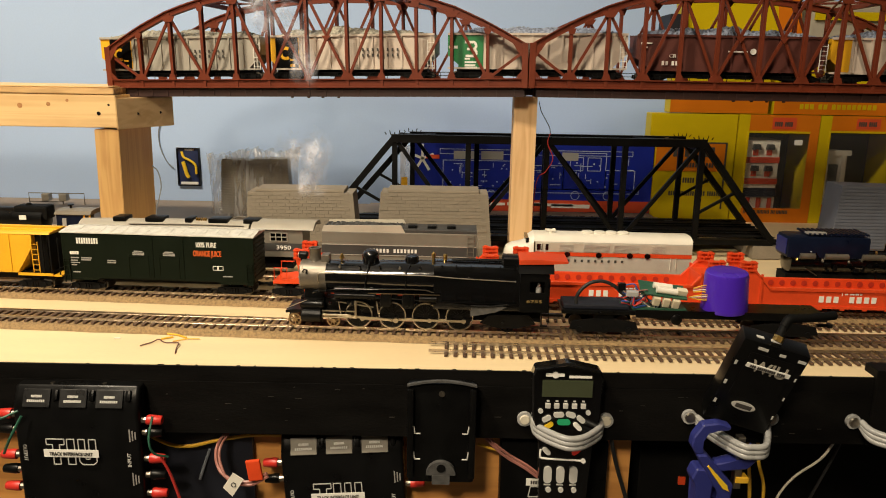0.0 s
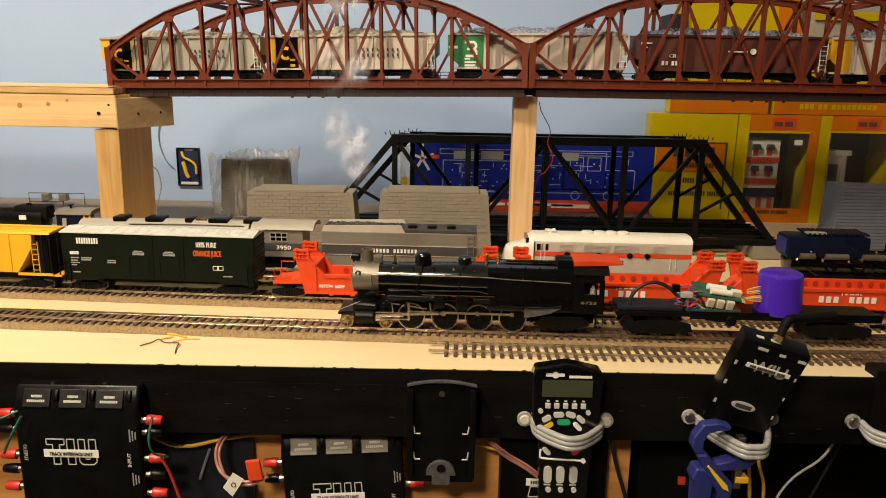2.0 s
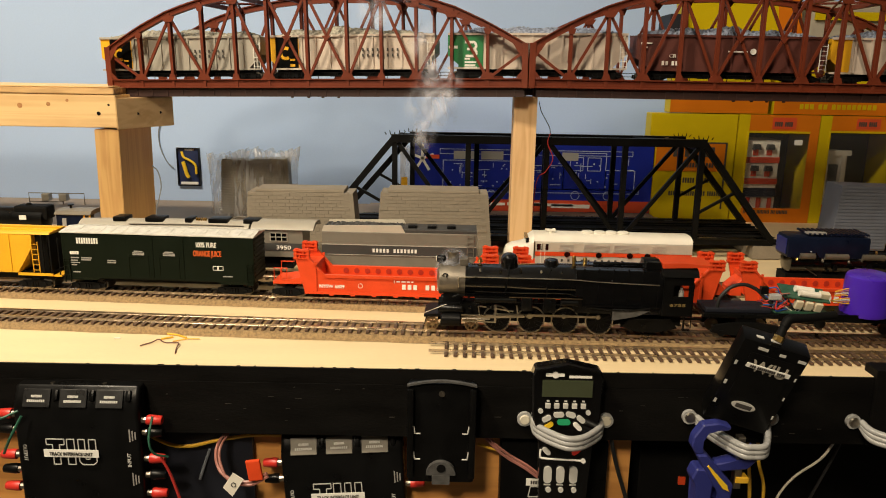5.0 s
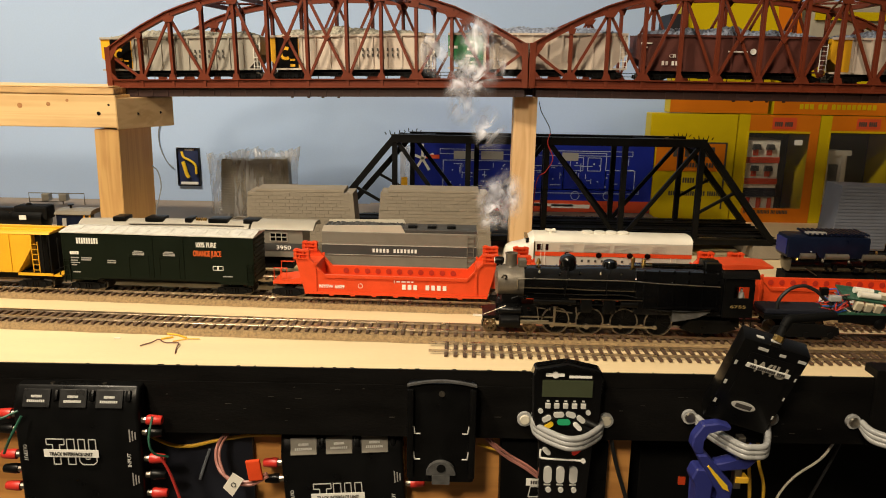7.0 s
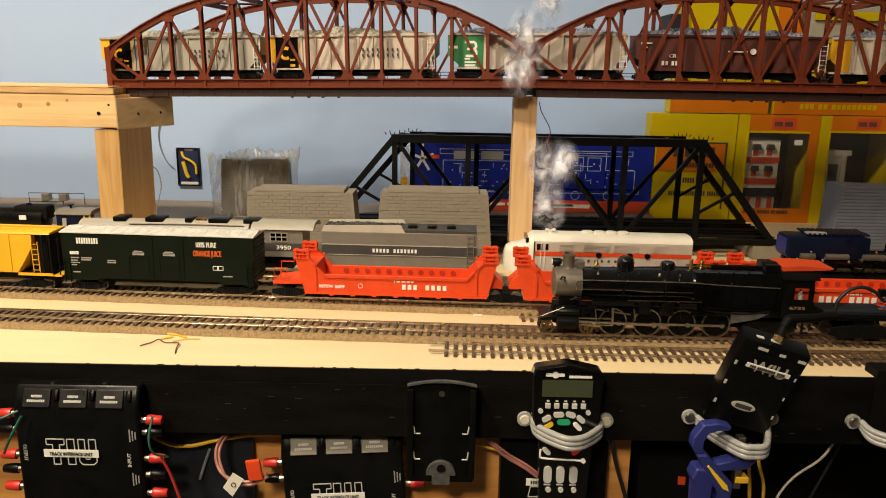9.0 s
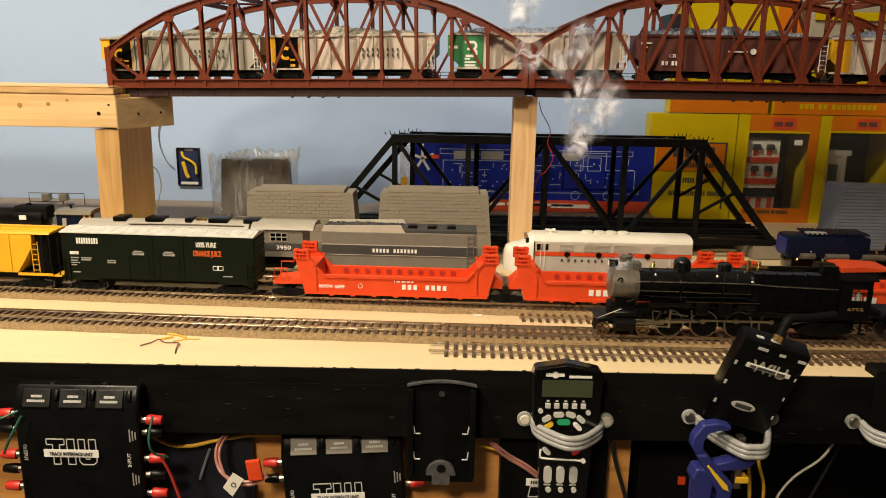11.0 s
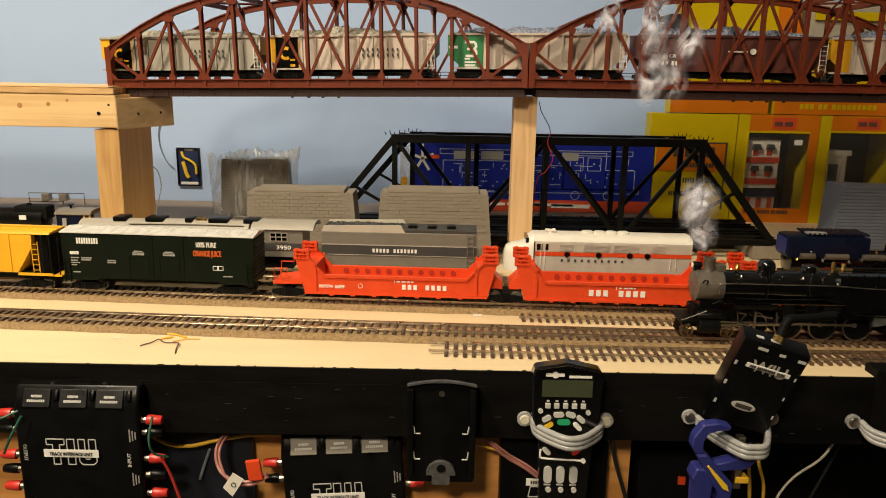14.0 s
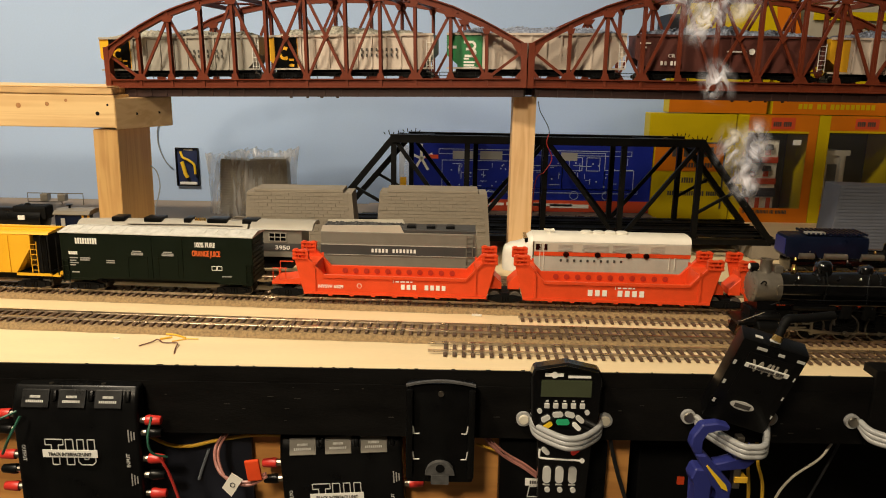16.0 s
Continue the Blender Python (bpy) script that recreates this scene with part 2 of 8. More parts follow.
def prism(bm, poly, y0, y1, bev=0.0):
    """A polygon in x and z, drawn out along y."""
    a = [bm.verts.new((x, y0, z)) for x, z in poly]
    b = [bm.verts.new((x, y1, z)) for x, z in poly]
    fs = [bm.faces.new(a), bm.faces.new(b[::-1])]
    n = len(poly)
    for i in range(n):
        fs.append(bm.faces.new((a[i], b[i], b[(i + 1) % n], a[(i + 1) % n])))
    if bev:
        bmesh.ops.bevel(bm, geom=list({e for f in fs for e in f.edges}), offset=bev, segments=1, affect="EDGES")
    return bm


def prism_x(bm, poly, x0, x1):
    """A polygon in y and z, drawn out along x."""
    a = [bm.verts.new((x0, y, z)) for y, z in poly]
    b = [bm.verts.new((x1, y, z)) for y, z in poly]
    bm.faces.new(a), bm.faces.new(b[::-1])
    n = len(poly)
    for i in range(n):
        bm.faces.new((a[i], b[i], b[(i + 1) % n], a[(i + 1) % n]))
    return bm


def lathe(bm, prof, c=(0, 0, 0), axis="z", seg=24):
    """Rings of (radius, height) about an axis through c."""
    rings = []
    for r, h in prof:
        ring = []
        for i in range(seg):
            u, v = r * math.cos(2 * math.pi * i / seg), r * math.sin(2 * math.pi * i / seg)
            p = {"z": (u, v, h), "x": (h, u, v), "y": (v, h, u)}[axis]
            ring.append(bm.verts.new(Vector(c) + Vector(p)))
        rings.append(ring)
    for a, b in zip(rings, rings[1:]):
        for i in range(seg):
            bm.faces.new((a[i], a[(i + 1) % seg], b[(i + 1) % seg], b[i]))
    bm.faces.new(rings[0][::-1])
    bm.faces.new(rings[-1])
    return bm


def beam(bm, p, q, w, d):
    """A flat bar from p to q in a plane of constant y: w wide, d deep."""
    p, q = Vector(p), Vector(q)
    u = (q - p).normalized()
    n = u.cross(Vector((0, 1, 0))).normalized() * (w / 2)
    y = Vector((0, d / 2, 0))
    v = [bm.verts.new(c + s * n + t * y) for c in (p, q) for s in (-1, 1) for t in (-1, 1)]
    for f in ((0, 1, 3, 2), (4, 6, 7, 5), (0, 4, 5, 1), (2, 3, 7, 6), (0, 2, 6, 4), (1, 5, 7, 3)):
        bm.faces.new([v[i] for i in f])
    return bm


def bm_():
    return bmesh.new()


def part(name, bm, material, parent=None, label="", smooth=False, at=None):
    bmesh.ops.recalc_face_normals(bm, faces=bm.faces)
    me = bpy.data.meshes.new(name)
    bm.to_mesh(me)
    bm.free()
    me.materials.append(material)
    if smooth:
        me.polygons.foreach_set("use_smooth", [True] * len(me.polygons))
        me.set_sharp_from_angle(angle=radians(38))
    ob = new(name, me)
    if parent is not None:
        ob.parent = parent
    if at is not None:
        ob.matrix_basis = at
    if label:
        ob["label"] = label
    return ob


def thing(name, label, category, group="", at=None, kind=""):
    ob = new(name)
    ob.empty_display_size = 0.02
    if at is not None:
        ob.matrix_basis = at
    return tagged(ob, label, category, group, kind)


def solo(name, bm, material, label, category, group="", at=None, smooth=False, kind=""):
    return tagged(part(name, bm, material, None, "", smooth, at), label, category, group, kind)


def lettering(text, size, material, parent, at, name="lettering", width=None, label="", bold=0.0, thick=0.0002):
    """Raised print, facing the side of its thing; width: the length to which it is set."""
    cu = bpy.data.curves.new(name, "FONT")
    cu.body, cu.size, cu.extrude, cu.offset = text, size, thick, bold
    cu.align_x = "CENTER"
    tmp = bpy.data.objects.new(name, cu)
    scene.collection.objects.link(tmp)
    dg = bpy.context.evaluated_depsgraph_get()
    me = bpy.data.meshes.new_from_object(tmp.evaluated_get(dg))
    bpy.data.objects.remove(tmp)
    if width:
        xs = [v.co.x for v in me.vertices]
        k = width / (max(xs) - min(xs))
        for v in me.vertices:
            v.co.x *= k
    me.materials.clear()
    me.materials.append(material)
    ob = new(name, me)
    ob.parent = parent
    ob.matrix_basis = at @ pose(0, 0, 0, 90, 0, 0)
    if label:
        ob["label"] = label
    return ob


def bars(words, x, z, y, h, w, gap, material, parent, name="lettering", label="", space=None):
    """A name as plain letter-high bars: words lists how many letters each word has."""
    bm = bm_()
    cx = x
    for n in words:
        for i in range(n):
            box(bm, cx, cx + w, y - 0.0003, y + 0.0002, z, z + h)
            cx += w + gap
        cx += space or w
    return part(name, bm, material, parent, label)


# ---- the room and the bench ----
def structure(name, bm, material, label, category):
    return solo(name, bm, material, label, category, kind="structure")


WALL_Y = 1.24
structure("wall_north", box(bm_(), -2.3, 2.3, WALL_Y, WALL_Y + 0.1, -0.95, 1.5), M_WALL, "pale blue painted wall behind the layout", "wall")
# three walls out of view, kept dark so less bounced light fills in
structure("wall_south", box(bm_(), -2.3, 2.3, -2.1, -2.0, -0.95, 1.5), M_ROOM, "unseen room wall, dulled to cut bounced light", "wall")
structure("wall_west", box(bm_(), -2.4, -2.3, -2.0, WALL_Y, -0.95, 1.5), M_ROOM, "unseen room wall, dulled to cut bounced light", "wall")
structure("wall_east", box(bm_(), 2.3, 2.4, -2.0, WALL_Y, -0.95, 1.5), M_ROOM, "unseen room wall, dulled to cut bounced light", "wall")
structure("floor", box(bm_(), -2.3, 2.3, -2.0, WALL_Y, -1.05, -0.95), M_FLOOR, "grey concrete floor", "floor")
structure("ceiling", box(bm_(), -2.3, 2.3, -2.0, WALL_Y, 1.5, 1.6), M_CEIL, "white painted ceiling", "ceiling")

bench = thing("layout_bench", "long bench with a pale board top and black fascia", "bench")
part("top", box(bm_(), -1.3, 0.326, 0.5165, 1.02, -0.012, 0.0), M_BOARD, bench, "bare pale board")
part("top", box(bm_(), 0.3262, 1.5, 0.5165, 1.02, -0.012, -0.001), M_BOARD, bench, "bare pale board")
part("back_top", box(bm_(), -1.3, 0.25, 1.0205, WALL_Y - 0.002, -0.012, -0.0005), M_BROWN, bench, "brown board along the wall")
part("back_top", box(bm_(), 0.2505, 1.5, 1.0205, WALL_Y - 0.002, -0.012, 0.0), M_BOARD, bench, "bare pale board")
part("fascia", box(bm_(), -1.3, 0.3255, 0.5145, 0.5300, -0.055, -0.0122, 0.0005), M_FASCIA, bench, "black painted front rail")
part("fascia", box(bm_(), 0.3258, 1.5, 0.5125, 0.5300, -0.055, 0.0065, 0.0008), M_FASCIA, bench, "black painted front rail")
part("top_edge", box(bm_(), -1.3, 0.3255, 0.5145, 0.5163, -0.0120, -0.0002), M_FASCIA, bench, "black painted edge")
wear = random.Random(17)
for k in range(34):
    x, z = wear.uniform(-0.40, 0.32), wear.uniform(-0.050, -0.016)
    w = wear.uniform(0.0008, 0.0050)
    part("scuff", box(bm_(), x, x + w, 0.5143, 0.5148, z, z + wear.uniform(0.0002, 0.0006)), M_SCUFF, bench, "pale scuff")
for k in range(26):
    x = wear.uniform(-0.40, 0.31)
    part("chip", box(bm_(), x, x + wear.uniform(0.0006, 0.0035), 0.5163, 0.5163 + wear.uniform(0.0002, 0.0006), -0.0004, 0.00025), M_FASCIA, bench, "paint chip on the board edge")
for x in (-1.2, 1.4):
    for y in (0.60, 1.16):
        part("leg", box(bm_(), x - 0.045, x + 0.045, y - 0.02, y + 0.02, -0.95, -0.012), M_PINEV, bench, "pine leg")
# black sheet puts the shade of the open space under the bench into colour
structure("dark_backing", box(bm_(), -1.3, 1.5, 0.66, 0.672, -0.945, -0.013), M_MATT, "black sheet standing in for the shaded space under the bench", "panel")

# ---- tracks ----
RT = 0.0084


def loco_y(x):
    return 0.5903 - 0.0385 * x + 0.03 * x * x


def main_y(x):
    return 0.6703 - 0.046 * x + 0.02 * x * x


def front_y(x):
    return 0.5555 - 0.03 * x + 0.05 * x * x


def mid_y(x):
    return 0.6455 - 0.04 * x + 0.02 * x * x


def rear_y(x):
    return 0.746 - 0.03 * x


TIE = bpy.data.meshes.new("tie")
_b = box(bm_(), -0.00135, 0.00135, -0.015, 0.015, 0.0, 0.0018, 0.00025)
_b.to_mesh(TIE)
_b.free()
TIE.materials.append(M_TIE)
TIE_MEAN = 0.0073


def track(label, fy, x0, x1, base, bed=True, rail_from=0.0):
    """Flex track: cork bed, sleepers one by one, two rails of an I shape."""
    th = thing("model_track", label, "track", "tracks of the layout", kind="structure")
    n = int((x1 - x0) / 0.012)
    xs = [x0 + (x1 - x0) * i / n for i in range(n + 1)]
    if bed:
        bm = bm_()
        prof = ((-0.0215, 0.0), (-0.0175, base), (0.0175, base), (0.0215, 0.0))
        rows = []
        for x in xs:
            j = [random.uniform(-0.0006, 0.0006) for _ in prof]
            rows.append([bm.verts.new((x, fy(x) + y + q, z + (0.0002 if z == 0 else 0))) for (y, z), q in zip(prof, j)])
        for a, b in zip(rows, rows[1:]):
            for k in range(3):
                bm.faces.new((a[k], b[k], b[k + 1], a[k + 1]))
        bm.faces.new(rows[0])
        bm.faces.new(rows[-1][::-1])
        part("roadbed", bm, M_CORK, th, "brown cork roadbed")
    for s in (-1, 1):
        bm = bm_()
        xr = [x0 + rail_from] + [x for x in xs if x > x0 + rail_from] + [x1]
        prof = ((-0.0009, 0.0), (-0.0009, 0.0004), (-0.0003, 0.0007), (-0.0003, 0.0014), (-0.00042, 0.0016), (-0.00042, 0.0021),
                (0.00042, 0.0021), (0.00042, 0.0016), (0.0003, 0.0014), (0.0003, 0.0007), (0.0009, 0.0004), (0.0009, 0.0))
        rows = [[bm.verts.new((x, fy(x) + s * 0.0087 + y, base + 0.0018 + z)) for y, z in prof] for x in xr]
        for a, b in zip(rows, rows[1:]):
            for k in range(len(prof)):
                q = (k + 1) % len(prof)
                bm.faces.new((a[k], b[k], b[q], a[q]))
        bm.faces.new(rows[0])
        bm.faces.new(rows[-1][::-1])
        part("rail", bm, M_RAIL, th, "nickel silver rail")
    x = x0 + 0.004
    while x < x1:
        t = new("tie", TIE)
        t.parent = th
        a = math.degrees(math.atan((fy(x + 0.005) - fy(x - 0.005)) / 0.01))
        t.matrix_basis = pose(x, fy(x) + random.uniform(-0.0003, 0.0003), base + 0.0001, 0, 0, a + random.uniform(-0.8, 0.8))
        x += TIE_MEAN
    return th


# ---- rolling stock ----
def on(fy, x, z=RT, flip=0):
    a = math.degrees(math.atan((fy(x + 0.02) - fy(x - 0.02)) / 0.04))
    return pose(x, fy(x), z, 0, 0, a + flip)


def truck(parent, x, axles=2, pitch=0.02, r=0.0052, length=None, name="truck"):
    """A bogie with side frames, springs and wheels."""
    length = length or pitch * (axles - 1) + 0.012
    bm = bm_()
    for s in (-1, 1):
        y = s * 0.0125
        prism(bm, [(x - length / 2, 0.004), (x - length / 2, 0.0075), (x - length * 0.22, 0.009), (x + length * 0.22, 0.009), (x + length / 2, 0.0075),
                   (x + length / 2, 0.004), (x + length * 0.24, 0.0022), (x - length * 0.24, 0.0022)], y - 0.0012, y + 0.0012)
        for i in range(axles):
            ax = x + (i - (axles - 1) / 2) * pitch
            rod(bm, (ax, y - s * 0.0005, r), (ax, y + s * 0.0026, r), 0.0022, 10)
        for k in (-0.0025, 0, 0.0025):
            rod(bm, (x + k, y + s * 0.0012, 0.0035), (x + k, y + s * 0.0012, 0.0075), 0.001, 8)
    box(bm, x - 0.004, x + 0.004, -0.0125, 0.0125, 0.006, 0.0105)
    t = part(name, bm, M_MATT, parent, "black truck")
    for i in range(axles):
        ax = x + (i - (axles - 1) / 2) * pitch
        bm = bm_()
        for s in (-1, 1):
            lathe(bm, [(r * 0.45, -0.0012), (r, -0.0012), (r, 0.001), (r + 0.0006, 0.0012), (r + 0.0006, 0.0018), (r * 0.4, 0.0018)] if s < 0 else
                  [(r * 0.4, -0.0018), (r + 0.0006, -0.0018), (r + 0.0006, -0.0012), (r, -0.001), (r, 0.0012), (r * 0.45, 0.0012)], (ax, s * 0.0087, r), "y", 18)
        rod(bm, (ax, -0.009, r), (ax, 0.009, r), 0.001, 8)
        part("wheelset", bm, M_GRAPH, t, "", True)
    return t


def ladder(parent, x, y, z0, z1, w, mat, n=5, name="ladder"):
    bm = bm_()
    for s in (-1, 1):
        box(bm, x + s * w / 2 - 0.0003, x + s * w / 2 + 0.0003, y - 0.0006, y + 0.0003, z0, z1)
    for i in range(n):
        z = z0 + (z1 - z0) * (i + 0.5) / n
        box(bm, x - w / 2, x + w / 2, y - 0.0007, y - 0.0001, z - 0.00025, z + 0.00025)
    return part(name, bm, mat, parent)


def coupler(parent, x, s):
    bm = bm_()
    box(bm, min(x, x + s * 0.009), max(x, x + s * 0.009), -0.0012, 0.0012, 0.0085, 0.0108)
    box(bm, min(x + s * 0.008, x + s * 0.0115), max(x + s * 0.008, x + s * 0.0115), -0.0028, 0.0022, 0.0080, 0.0113, 0.0004)
    return part("coupler", bm, M_MATT, parent)


def boxcar():
    L = 0.178
    h = L / 2
    th = thing("boxcar", "dark green insulated boxcar with a dusty white roof", "freight car", at=on(main_y, -0.2665) @ Matrix.Diagonal((1.032, 1, 0.955, 1)))
    part("body", box(bm_(), -h, h, -0.0172, 0.0172, 0.0145, 0.0602, 0.0006), M_GREEN, th)
    bm = bm_()
    prism_x(bm, [(-0.0182, 0.0600), (-0.0182, 0.0610), (0, 0.0638), (0.0182, 0.0610), (0.0182, 0.0600)], -h - 0.0008, h + 0.0008)
    for i in range(17):
        x = -h + 0.004 + i * (L - 0.008) / 16
        for s in (-1, 1):
            v = [(s * 0.0180, 0.0613), (s * 0.0005, 0.0640)]
            tube(bm, [(x, *v[0]), (x + 0.0012, (v[0][0] + v[1][0]) / 2, 0.0628), (x, *v[1])], 0.00018, 4)
    part("roof", bm, M_ROOFW, th, "dusty white ribbed roof")
    for s in (-1, 1):
        cx = s * 0.0142 - 0.003
        d = part("door", box(bm_(), cx - 0.0135, cx + 0.0135, -0.0178, -0.0171, 0.0160, 0.0585, 0.0002), M_GREEN, th, "dark green plug door")
        bm = bm_()
        for k in (-0.009, 0.009):
            rod(bm, (cx + k, -0.0181, 0.017), (cx + k, -0.0181, 0.040), 0.0003, 6)
        box(bm, cx - 0.0095, cx + 0.0095, -0.0183, -0.0177, 0.0375, 0.0381)
        part("lock_bar", bm, M_GREEN, d)
        bm = bm_()
        for z, w in ((0.0435, 0.008), (0.0418, 0.011), (0.0402, 0.011)):
            box(bm, cx - w / 2, cx + w / 2, -0.0183, -0.01785, z - 0.0005, z + 0.0005)
        part("stencil", bm, M_GREYPRINT, d)
    bars([9], -0.0745, 0.0495, -0.0174, 0.0058, 0.0015, 0.0008, M_LETTER, th)
    bars([4], -0.0815, 0.0385, -0.0174, 0.0030, 0.0017, 0.0004, M_LETTER, th)
    bm = bm_()
    for z, w, x0 in ((0.0345, 0.0075, -0.081), (0.0318, 0.006, -0.081), (0.0295, 0.008, -0.081), (0.0272, 0.005, -0.081), (0.0345, 0.010, -0.0715), (0.0325, 0.009, -0.0715),
                     (0.0325, 0.008, -0.047), (0.0305, 0.008, -0.047), (0.0200, 0.007, -0.080), (0.0200, 0.009, 0.060)):
        box(bm, x0, x0 + w, -0.0176, -0.0172, z, z + 0.0011)
    part("stencil", bm, M_GREYPRINT, th, "small print as plain bars")
    lettering("100% PURE", 0.0068, M_LETTER, th, pose(0.0455, -0.0176, 0.0495), width=0.0185, bold=0.00015)
    lettering("ORANGE JUICE", 0.0078, M_ORPRINT, th, pose(0.0465, -0.0176, 0.0405), width=0.0260, bold=0.00015)
    bm = bm_()
    for x in (0.0510, 0.0560):
        for z in (0.0265, 0.0305):
            box(bm, x, x + 0.0046, -0.0176, -0.0172, z, z + 0.0004)
        for k in (0, 0.0042):
            box(bm, x + k, x + k + 0.0004, -0.0176, -0.0172, 0.0265, 0.0308)
    part("stencil", bm, M_LETTER, th, "white framed marks")
    for x in (-h + 0.004, h - 0.004):
        ladder(th, x, -0.0178, 0.010, 0.034, 0.005, M_GREEN, 5)
    for i in range(9):
        z = 0.019 + i * 0.0046
        for s in (-1, 1):
            part("end_rib", box(bm_(), min(s * h, s * (h + 0.0008)), max(s * h, s * (h + 0.0008)), -0.0155, 0.0155, z, z + 0.0018), M_GREEN, th)
    part("underframe", box(bm_(), -h + 0.004, h - 0.004, -0.006, 0.006, 0.009, 0.0148), M_MATT, th)
    for s in (-1, 1):
        part("side_sill", prism(bm_(), [(s * (h - 0.001), 0.0146), (s * (h - 0.001), 0.0125), (s * 0.058, 0.0125), (s * 0.055, 0.0146)], -0.0172, -0.0162), M_GREEN, th)
        truck(th, s * 0.069)
        coupler(th, s * h, s)


def hopper_yellow():
    L = 0.178
    h = L / 2
    th = thing("covered_hopper", "bright yellow covered hopper car", "freight car", at=on(main_y, -0.458) @ Matrix.Diagonal((1, 1, 0.955, 1)))
    part("body", prism(bm_(), [(-h, 0.020), (-h, 0.0570), (h - 0.0180, 0.0570), (h - 0.0180, 0.0440), (h - 0.0330, 0.0200), (h - 0.0345, 0.0175), (-h + 0.004, 0.0175)], -0.0172, 0.0172, 0.0004), M_YELLOW, th)
    bm = bm_()
    prism_x(bm, [(-0.0176, 0.0571), (-0.0165, 0.0588), (0, 0.0602), (0.0165, 0.0588), (0.0176, 0.0571)], -h, h)
    for y in (-0.009, -0.002, 0.006):
        box(bm, -h, h, y - 0.0004, y + 0.0004, 0.0592, 0.0606)
    part("roof", bm, M_YELLOW, th)
    part("roof_walk", box(bm_(), -h - 0.002, h + 0.002, 0.001, 0.007, 0.0604, 0.0612), M_YELLOW, th)
    bm = bm_()
    for i in range(9):
        x = -h + 0.006 + i * 0.0165
        box(bm, x - 0.0005, x + 0.0005, -0.0179, -0.0171, 0.0185, 0.0565)
    part("side_rib", bm, M_YELLOW, th)
    # solid black block stands for the shade inside the open end bay
    part("end_bay_shade", box(bm_(), h - 0.0178, h - 0.0060, -0.0120, 0.0120, 0.0178, 0.0568), M_MATT, th, "black block standing in for the shaded open car end")
    part("side_sill", box(bm_(), h - 0.0345, h, -0.0174, -0.0162, 0.0150, 0.0176), M_YELLOW, th)
    bm = bm_()
    for xx in (h - 0.0010, h - 0.0085):
        box(bm, xx - 0.0007, xx + 0.0007, -0.0172, -0.0160, 0.0176, 0.0570)
    part("end_frame", bm, M_MATT, th, "black end frame")
    ladder(th, h - 0.0150, -0.0176, 0.0185, 0.0500, 0.0060, M_YELLOW, 6)
    part("underframe", box(bm_(), -h + 0.004, h - 0.004, -0.01, 0.01, 0.010, 0.0176), M_MATT, th)
    for s in (-1, 1):
        part("end_platform", box(bm_(), s * (h + 0.004) - 0.004, s * (h + 0.004) + 0.004, -0.0165, 0.0165, 0.0145, 0.016), M_YELLOW, th)
        bm = bm_()
        for y in (-0.015, 0.015):
            rod(bm, (s * (h + 0.006), y, 0.015), (s * (h + 0.006), y, 0.054), 0.0006, 6)
        part("end_post", bm, M_MATT, th)
        truck(th, s * 0.068)
        coupler(th, s * (h + 0.006), s)


